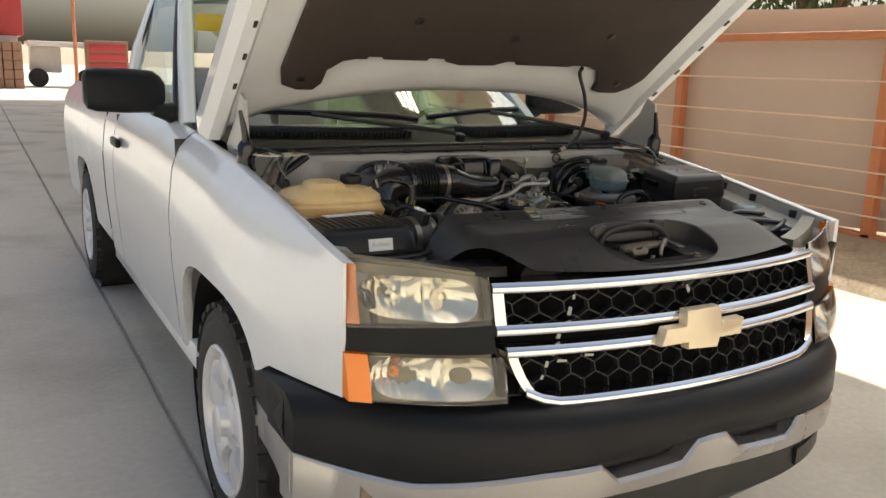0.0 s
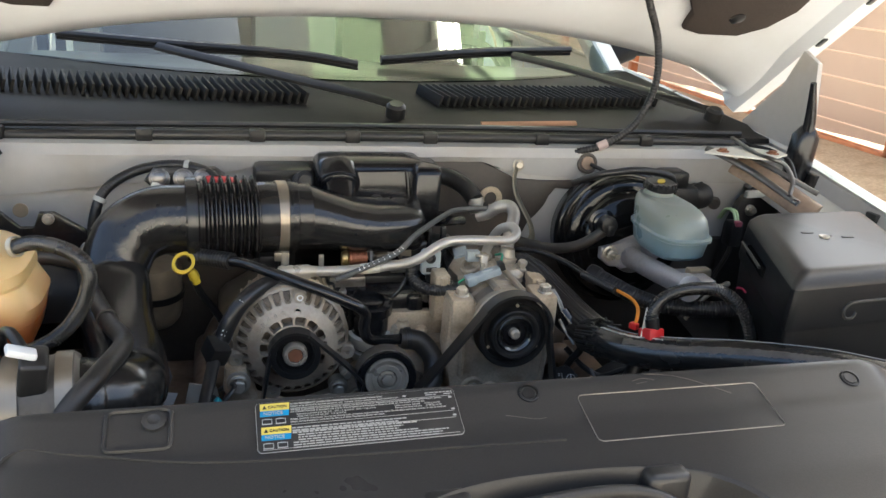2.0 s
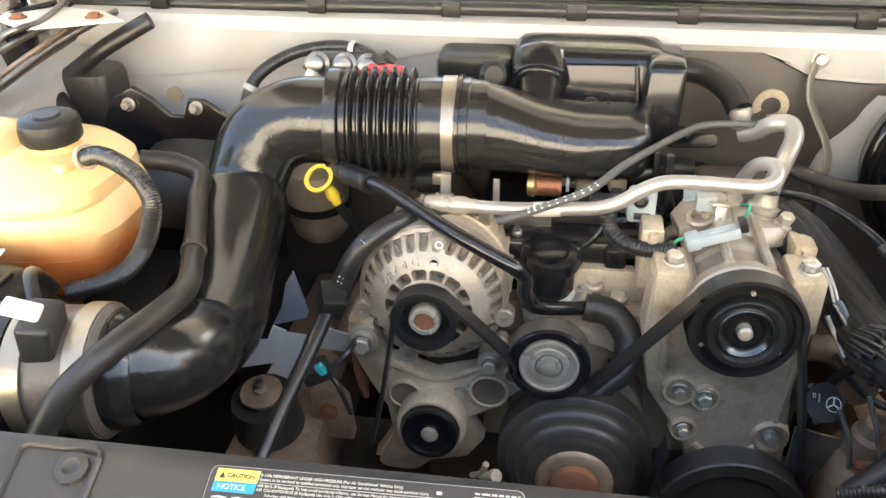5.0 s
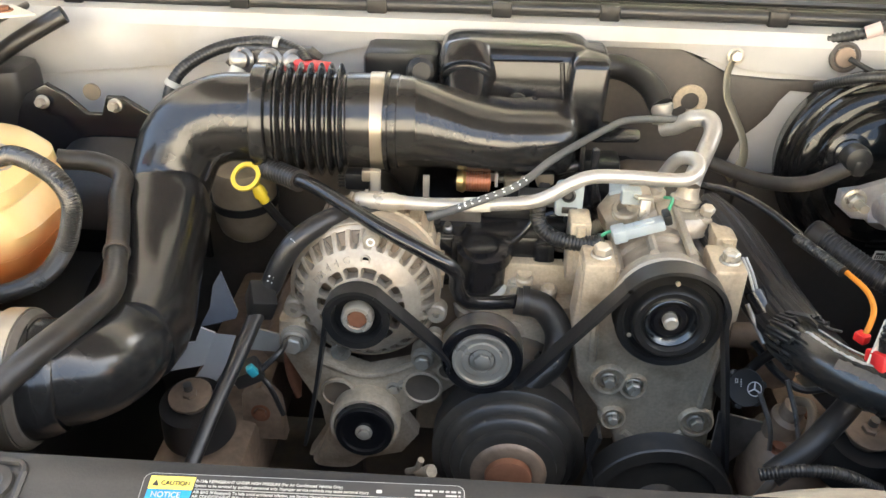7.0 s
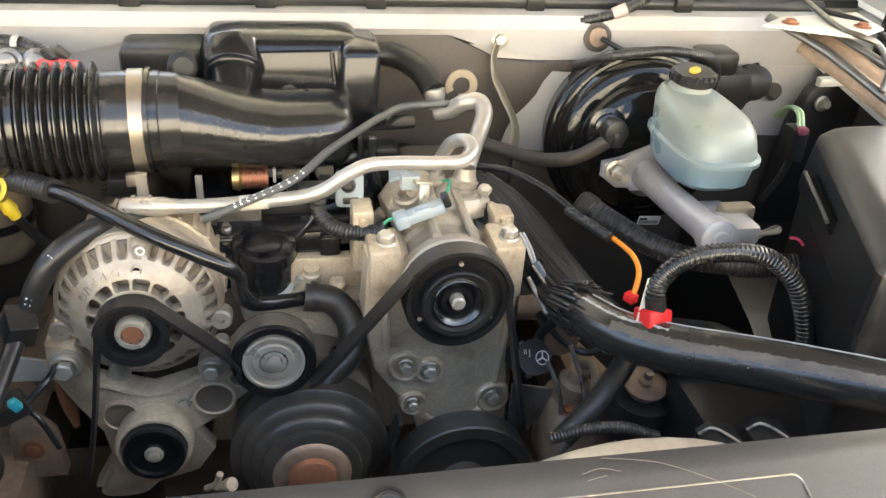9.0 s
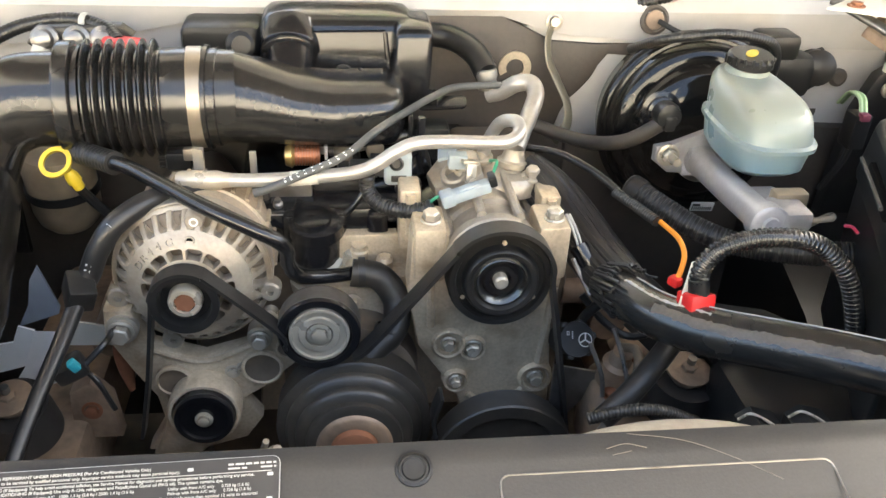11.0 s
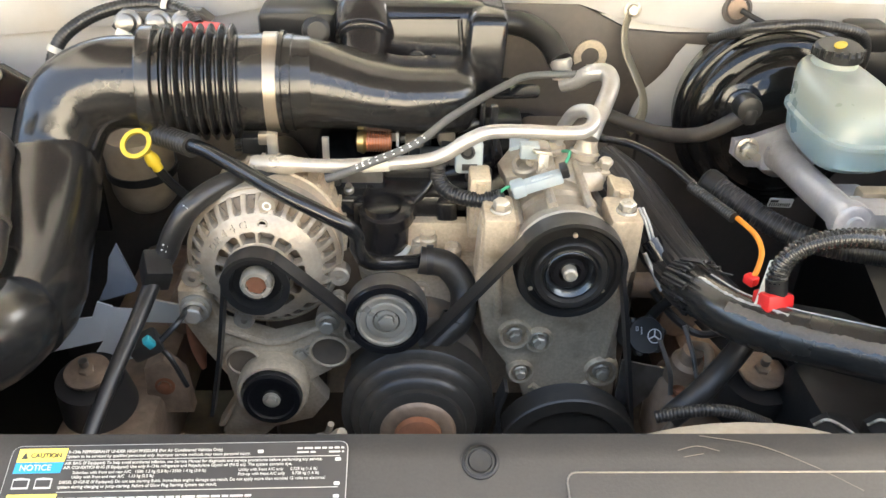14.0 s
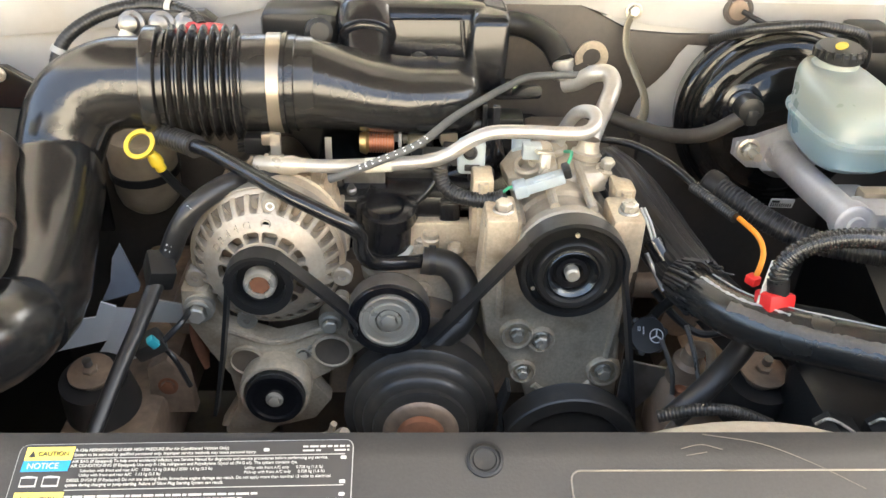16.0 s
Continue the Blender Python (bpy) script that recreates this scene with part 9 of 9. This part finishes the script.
part("box", loft(BM(), [oval((-0.755, 1.02, z), (1, 0, 0), (0, 1, 0), 0.055 - e, 0.040 - e, 28, 5) for z, e in ((1.04, 0.004), (1.05, 0.0), (1.155, 0.0), (1.166, 0.003), (1.170, 0.010))]), INK, cdt, "black moulded box")
part("outlet", tube(BM(), [(-0.80, 0.985, 1.145, 0.020), (-0.775, 0.965, 1.130, 0.022), (-0.755, 0.958, 1.100, 0.020), (-0.750, 0.960, 1.06, 0.018)], None, 18), INK, cdt)
ht = thing("headlight_tab", "pale olive mounting tab on the headlight corner", "tab", (-0.84, 0.21, 1.09))
part("tab", plate(BM(), [(-0.868, 0.185), (-0.838, 0.172), (-0.812, 0.225), (-0.822, 0.255), (-0.862, 0.25)], 0.014, (0, 0, 1.084), (1, 0, 0), (0, 1, 0), bevel=0.003), BEZEL, ht)
part("screw", bolt(BM(), (-0.842, 0.222, 1.0925), (0, 0, 1), 0.006, 0.004), STEEL, ht)
b = BM()
for p in ([(0.58, 0.30, 1.07), (0.66, 0.27, 1.08), (0.75, 0.26, 1.07)], [(0.60, 0.36, 1.08), (0.68, 0.38, 1.09), (0.79, 0.36, 1.08)], [(0.62, 0.20, 1.05), (0.70, 0.22, 1.065), (0.80, 0.28, 1.07)]):
    tube(b, p, 0.008, 8)
box(b, (0.60, 0.22, 1.02), (0.82, 0.42, 1.055), 0.01)
box(b, (0.64, 0.28, 1.06), (0.70, 0.33, 1.085), 0.005)
solo("lamp_wiring", b, RUBBER, "black lamp wiring behind the headlight", "cable")
bt = thing("washer_bottle", "pale washer fluid bottle beside the fuse box", "bottle", (0.80, 0.44, 0.95))
part("bottle", box(BM(), (0.74, 0.40, 0.95), (0.85, 0.47, 1.10), 0.02, 3), MILKY, bt)
# cruise bracket, accumulator and firewall fittings on the left
br = thing("support_bracket", "black stamped support bracket with zinc bolts", "bracket", (-0.6, 0.96, 1.05))
part("plate", plate(BM(), [(-0.78, 0.90), (-0.70, 1.12), (-0.685, 1.145), (-0.655, 1.16), (-0.63, 1.145), (-0.605, 1.12), (-0.585, 1.12), (-0.575, 1.145), (-0.553, 1.145), (-0.50, 1.11), (-0.46, 1.06), (-0.46, 0.90)], 0.01, (0, 0.975, 0), bevel=0.003), GLOSSB, br)
b = BM()
for p in ((-0.66, 0.962, 1.137), (-0.561, 0.962, 1.136), (-0.505, 0.95, 1.09), (-0.49, 0.95, 1.06)):
    bolt(b, p, (0, -1, 0.15), 0.0065, 0.014, 1.45)
part("bolt", b, STEEL, br)
part("spacer", lathe(BM(), (-0.608, 1.0, 1.14), (0, -1, 0), [(0, 0.012), (0.004, 0.012), (0.004, 0)], 20), CANM, br)
part("bolster", loft(BM(), [oval((-0.57, 0.95 - 0.06 * t, 1.06 - 0.04 * t), (1, 0, 0), (0, 0.4, 1), 0.07 + 0.02 * t, 0.03, 20, 3) for t in (0, 0.5, 1.0)]), BLACK, br)
fi = thing("heater_fitting", "metal heater fittings on the firewall", "fitting", (-0.36, 1.0, 1.17))
part("flange", plate(BM(), [(-0.415, 1.19), (-0.40, 1.21), (-0.30, 1.212), (-0.285, 1.20), (-0.31, 1.178), (-0.40, 1.176)], 0.02, (0, 1.01, 0), bevel=0.004), GREYB, fi)
for x in (-0.390, -0.352, -0.32):
    b = BM()
    lathe(b, (x, 0.992, 1.195), (0, -1, 0.3), [(0, 0.0), (0, 0.017), (0.008, 0.017), (0.01, 0.012), (0.02, 0.011), (0.022, 0.006), (0.022, 0)], 18)
    part("nut", b, DULLST, fi)
part("pipe", tube(BM(), [(-0.392, 0.975, 1.19), (-0.40, 0.965, 1.17), (-0.405, 0.97, 1.14), (-0.405, 0.98, 1.08)], 0.010, 12), PRIMER, fi)
b = BM()
box(b, (-0.318, 0.955, 1.188), (-0.268, 0.985, 1.203), 0.004, turn=rot(0, 6, 0))
solo("red_clip", b, RED, "red plastic clip on the firewall harness", "clip")
run("firewall_hose", [(-0.50, 0.97, 1.09), (-0.492, 0.97, 1.14), (-0.475, 0.985, 1.178), (-0.43, 1.01, 1.203), (-0.37, 1.02, 1.212), (-0.32, 1.0, 1.208), (-0.30, 0.975, 1.198)], 0.0085, RUBBER, "black taped hose along the firewall", "hose", 12, 0.0004, 0.005)
for c, d in (((-0.484, 0.978, 1.163), (0.5, 0.4, 1)), ((-0.345, 1.012, 1.211), (1, -0.3, 0))):
    b = BM()
    lathe(b, c, d, [(-0.004, 0.0102), (-0.004, 0.0115), (0.004, 0.0115), (0.004, 0.0102)], 14)
    solo("hose_tape", b, PRINT, "white tape band on the firewall hose", "tape")
b = BM()
box(b, (-0.235, 1.02, 1.08), (-0.13, 1.09, 1.205), 0.012)
lathe(b, (-0.155, 0.99, 1.19), (0.2, -1, 0.3), [(0, 0.018), (0.012, 0.018), (0.014, 0.012), (0.02, 0.012), (0.02, 0)], 16)
solo("ignition_module", b, BLACK, "black ignition parts behind the duct", "module")
b = BM()
tube(b, [(-0.14, 0.985, 1.165), (-0.15, 0.96, 1.13), (-0.16, 0.95, 1.10)], 0.010, 12)
solo("metal_stub", b, PIPE, "short metal pipe stub behind the duct", "pipe")
b = BM()
tube(b, [(-0.289, 0.73, 0.935, 0.004), (-0.287, 0.725, 0.915, 0.011), (-0.284, 0.72, 0.89, 0.010), (-0.280, 0.715, 0.86, 0.004)], None, 12, flat=0.5)
solo("rusty_stay", b, RUST, "rusty engine stay under the alternator", "stay")

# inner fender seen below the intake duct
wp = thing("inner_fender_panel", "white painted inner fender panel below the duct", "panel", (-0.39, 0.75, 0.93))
# Brighter white than the bay paint, so panel and fold look lit.
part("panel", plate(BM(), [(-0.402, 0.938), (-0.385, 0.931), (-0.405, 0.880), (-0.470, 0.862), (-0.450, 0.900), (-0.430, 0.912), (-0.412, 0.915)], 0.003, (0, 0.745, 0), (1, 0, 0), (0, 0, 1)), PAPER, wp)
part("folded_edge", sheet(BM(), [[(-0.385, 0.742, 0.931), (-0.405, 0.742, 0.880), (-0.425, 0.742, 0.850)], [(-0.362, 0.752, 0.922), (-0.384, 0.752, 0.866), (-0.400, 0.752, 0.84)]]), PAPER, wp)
# White painted gusset, its shade painted on as blue-grey.
part("gusset", plate(BM(), [(-0.388, 0.985), (-0.372, 0.925), (-0.376, 0.915), (-0.425, 0.898), (-0.408, 0.930), (-0.400, 0.965)], 0.003, (0, 0.80, 0), (1, 0, 0), (0, 0, 1)), GREYBLUE, wp, "white gusset coloured blue-grey for shade")
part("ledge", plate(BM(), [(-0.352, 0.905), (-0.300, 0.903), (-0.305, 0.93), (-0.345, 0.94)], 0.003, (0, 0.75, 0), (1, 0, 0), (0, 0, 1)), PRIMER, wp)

# castings and dirty parts lower in the bay
wn_ = thing("water_neck", "stained cast water neck on the engine front", "casting", (0.0, 0.8, 0.98))
part("casting", plate(BM(), rounded(-0.036, 0.930, 0.066, 1.026, 0.008), 0.03, (0, 0.815, 0), bevel=0.004), CAST, wn_)
part("stub", lathe(BM(), (-0.010, 0.785, 0.992), (0, -0.15, 1), [(0, 0.011), (0.016, 0.011), (0.018, 0.009), (0.024, 0.009), (0.024, 0)], 18), CAST, wn_)
part("clip", box(BM(), (-0.030, 0.776, 0.980), (-0.022, 0.782, 1.0), 0.001), STEEL, wn_, "bright steel clip")
for x in (-0.092, -0.030):
    part("bolt", bolt(BM(), (x + 0.008, 0.783, 1.0), (0, -0.4, 1), 0.005, 0.006), STEEL, wn_)
tn = thing("thermostat_housing", "black thermostat housing in a pale cast cup", "housing", (-0.065, 0.79, 0.97))
part("cup", lathe(BM(), (-0.064, 0.79, 0.972), (0, -0.12, 1), [(0, 0.030), (0.012, 0.034), (0.022, 0.034), (0.024, 0.028)], 30), PRIMER, tn, "pale cast cup")
part("neck", lathe(BM(), (-0.064, 0.79, 0.985), (0, -0.12, 1), [(0, 0.028), (0.035, 0.027), (0.05, 0.022), (0.07, 0.022)], 30), GLOSSB, tn)
for s_ in (-1, 1):
    fr = thing("frame_rail", "rusty brown frame rail beside the engine", "frame rail", (s_ * 0.36, 0.7, 0.8), "frame rails")
    part("rail", box(BM(), (s_ * 0.385 - 0.055, 0.36, 0.72), (s_ * 0.385 + 0.055, 1.05, 0.83), 0.012), GRIME, fr)
    part("bracket", plate(BM(), [(0.0, 0.80), (0.055, 0.80), (0.050, 0.86), (0.030, 0.885), (0.005, 0.87)], 0.02, (s_ * 0.325 - 0.027, 0.72, 0), bevel=0.003), GRIME, fr)
    part("bolt", bolt(BM(), (s_ * 0.325, 0.70, 0.845), (0, -1, 0.1), 0.008, 0.008), RUST, fr)
    ex = thing("exhaust_manifold", "rust-brown exhaust manifold beside the block", "manifold", (s_ * 0.3, 0.9, 0.88), "exhaust manifolds")
    for k in range(4):
        part("runner", tube(BM(), [(s_ * 0.25, 0.80 + 0.07 * k, 0.93), (s_ * 0.29, 0.80 + 0.07 * k, 0.925), (s_ * 0.315, 0.82 + 0.06 * k, 0.885)], 0.018, 12), GRIME, ex)
    part("collector", tube(BM(), [(s_ * 0.315, 0.78, 0.885), (s_ * 0.32, 0.90, 0.88), (s_ * 0.32, 1.04, 0.86)], 0.024, 14), GRIME, ex)
sg = thing("steering_gear", "oily brown steering gear beside the bracket", "steering gear", (0.29, 0.66, 0.88))
part("housing", loft(BM(), [oval((0.30, 0.665, z), (1, 0, 0), (0, 1, 0), ra, rb, 24, 3) for z, ra, rb in ((0.80, 0.045, 0.05), (0.86, 0.045, 0.05), (0.885, 0.038, 0.042), (0.895, 0.026, 0.03))]), GRIME, sg)
part("valve_tower", lathe(BM(), (0.285, 0.665, 0.89), (0.1, -0.2, 1), [(0, 0.02), (0.03, 0.019), (0.034, 0.013), (0.05, 0.012), (0.05, 0)], 18), GRIME, sg)
for p in ((0.275, 0.635, 0.893), (0.322, 0.64, 0.893), (0.325, 0.69, 0.893)):
    part("bolt", bolt(BM(), p, (0, -0.1, 1), 0.007, 0.007), RUST, sg)
run("pressure_line", [(0.29, 0.67, 0.935), (0.30, 0.64, 0.95), (0.285, 0.60, 0.93), (0.25, 0.58, 0.89), (0.24, 0.60, 0.82)], 0.0055, CAVITY, "dirty steel pressure line by the steering gear", "pipe", 10)
run("ground_cable", [(0.245, 0.70, 0.99), (0.27, 0.68, 0.965), (0.30, 0.67, 0.95), (0.335, 0.66, 0.965), (0.36, 0.63, 0.98)], 0.0045, RUBBER, "black ground cable under the hose", "cable", 8)
tg = thing("harness_plug", "black harness plug with a teal lock on a thin wire", "plug", (-0.31, 0.63, 0.97))
part("body", box(BM(), (-0.332, 0.628, 0.945), (-0.298, 0.652, 0.968), 0.005, turn=rot(10, -18, 20)), INK, tg)
part("lock", box(BM(), (-0.306, 0.612, 0.972), (-0.297, 0.622, 0.985), 0.002, turn=rot(0, -30, 20)), TEAL, tg, "teal plastic lock")
part("lock", box(BM(), (-0.340, 0.614, 0.950), (-0.332, 0.622, 0.958), 0.002), TEAL, tg, "teal plastic lock")
part("wire", tube(BM(), [(-0.30, 0.64, 0.96), (-0.28, 0.66, 0.975), (-0.285, 0.70, 0.96), (-0.30, 0.74, 0.93)], 0.0035, 8), RUBBER, tg)
run("low_wire", [(-0.36, 0.72, 0.91), (-0.33, 0.68, 0.935), (-0.30, 0.66, 0.925), (-0.285, 0.66, 0.88)], 0.003, RUBBER, "thin black wire past the shock mount", "wire", 8)
for k in range(2):
    hk = thing("fan_bracket", "black plastic fan bracket with a bent wire guard", "bracket", (0.33 + 0.05 * k, 0.45, 0.98), "fan brackets")
    part("body", plate(BM(), [(0, 0), (0.035, 0.0), (0.036, 0.022), (0.012, 0.03), (0.0, 0.02)], 0.03, (0.322 + 0.048 * k, 0.46, 1.0), bevel=0.004), BLACK, hk)
    part("wire_guard", tube(BM(), [(0.322 + 0.048 * k, 0.452, 1.022), (0.330 + 0.048 * k, 0.445, 1.034), (0.352 + 0.048 * k, 0.435, 1.024), (0.358 + 0.048 * k, 0.43, 1.012)], 0.0014, 6), STEEL, hk)

# hinge arms and sealed plates by the cowl corners
for s_, dx in ((1, 0.0), (-1, 0.035)):
    ha = thing("hood_hinge_arm", "grey steel hood hinge arms on a pale sealed plate", "hinge", (s_ * (0.7 + dx), 1.0, 1.24), "hood hinge arms")
    X_ = lambda v: s_ * (v + dx)
    ol_ = [(X_(0.610), 0.965), (X_(0.675), 0.928), (X_(0.72), 0.910), (X_(0.785), 0.950), (X_(0.80), 1.035), (X_(0.66), 1.005)]
    part("plate", plate(BM(), ol_ if s_ > 0 else ol_[::-1], 0.003, (0, 0, 1.252), (1, 0, 0), (0, 1, 0), bevel=0.001), PRIMER, ha, "pale sealed plate")
    part("arm", tube(BM(), [(X_(0.650), 1.02, 1.250), (X_(0.665), 0.98, 1.243), (X_(0.70), 0.93, 1.224), (X_(0.745), 0.84, 1.187)], 0.0068, 12, flat=0.7), ARMG, ha, "grey steel arm")
    part("arm", tube(BM(), [(X_(0.715), 1.01, 1.240), (X_(0.745), 0.95, 1.232), (X_(0.80), 0.86, 1.200)], 0.0055, 12, flat=0.7), ARMG, ha, "grey steel arm")
    part("channel", tube(BM(), [(X_(0.705), 0.995, 1.226), (X_(0.738), 0.93, 1.204), (X_(0.785), 0.84, 1.165)], 0.024, 12, flat=0.35), GRIME, ha, "rust-brown hinge channel")
    part("spring_rod", tube(BM(), [(X_(0.735), 1.065, 1.262), (X_(0.712), 0.945, 1.257), (X_(0.720), 0.905, 1.256), (X_(0.738), 0.89, 1.248), (X_(0.742), 0.865, 1.225), (X_(0.73), 0.85, 1.20)], 0.0042, 10), ARMG, ha, "bent steel rod")
    part("wire", tube(BM(), [(X_(0.735), 1.02, 1.260), (X_(0.775), 0.985, 1.254), (X_(0.80), 0.96, 1.239), (X_(0.80), 0.93, 1.21)], 0.004, 8), BLACK, ha)
    for x, y in ((0.655, 0.972), (0.755, 0.955)):
        part("bolt", bolt(BM(), (X_(x), y, 1.255), (0, 0, 1), 0.008, 0.006), RUST, ha)
# dark fittings behind the reservoir
fs = thing("firewall_seal", "black sealing panel with a beige bracket beside the booster", "panel", (0.57, 1.07, 1.05))
part("panel", plate(BM(), [(0.53, 0.85), (0.66, 0.85), (0.655, 1.03), (0.62, 1.10), (0.605, 1.155), (0.53, 1.16)], 0.012, (0, 1.092, 0), bevel=0.003), INK, fs)
part("bracket", plate(BM(), [(0.60, 1.06), (0.64, 1.05), (0.665, 1.09), (0.64, 1.125), (0.61, 1.11)], 0.010, (0, 1.072, 0), bevel=0.002), PRIMER, fs, "beige sealed bracket")
part("grommet", lathe(BM(), (0.60, 1.075, 1.085), (0, -1, 0.1), [(0, 0.022), (0.006, 0.022), (0.008, 0.015), (0.003, 0.0)], 24), SHIELD, fs)
part("stud", lathe(BM(), (0.645, 1.06, 1.11), (0, -1, 0.1), [(0, 0.010), (0.005, 0.010), (0.006, 0.005), (0.02, 0.005), (0.02, 0)], 12), RUST, fs)
part("knob", lathe(BM(), (0.68, 1.07, 1.138), (-0.3, -1, 0.2), [(0, 0.0), (0, 0.026), (0.02, 0.027), (0.026, 0.020), (0.03, 0.0)], 24), INK, fs, "round black knob")
part("ear", plate(BM(), [(0.60, 1.135), (0.69, 1.165), (0.705, 1.15), (0.70, 1.11), (0.66, 1.085), (0.61, 1.09)], 0.014, (0, 1.085, 0), bevel=0.004), BLACK, fs)
part("cap", lathe(BM(), (0.732, 1.085, 1.116), (0, -1, 0.1), [(0, 0.014), (0.004, 0.014), (0.006, 0.009), (0.003, 0.0)], 20), SHIELD, fs)
part("patch", lathe(BM(), (0.695, 1.095, 1.068), (0, -1, 0.1), [(0, 0.030), (0.004, 0.029), (0.006, 0.02), (0.006, 0.0)], 24), SHIELD, fs, "brown sealing patch")
sp = thing("side_panel_cover", "black plastic side cover behind the fuse box", "panel", (0.80, 1.05, 1.05))
part("cover", plate(BM(), [(0.735, 0.90), (0.87, 0.90), (0.87, 1.165), (0.80, 1.160), (0.765, 1.135), (0.745, 1.08)], 0.02, (0, 1.055, 0), bevel=0.006), INK, sp)
part("bracket", plate(BM(), [(0.765, 1.145), (0.86, 1.148), (0.86, 1.160), (0.765, 1.158)], 0.012, (0, 1.032, 0), bevel=0.002), PRIMER, sp, "beige sealed bracket")
part("stud", bolt(BM(), (0.785, 1.032, 1.115), (0, -1, 0.2), 0.008, 0.016, 1.5), STEEL, sp)
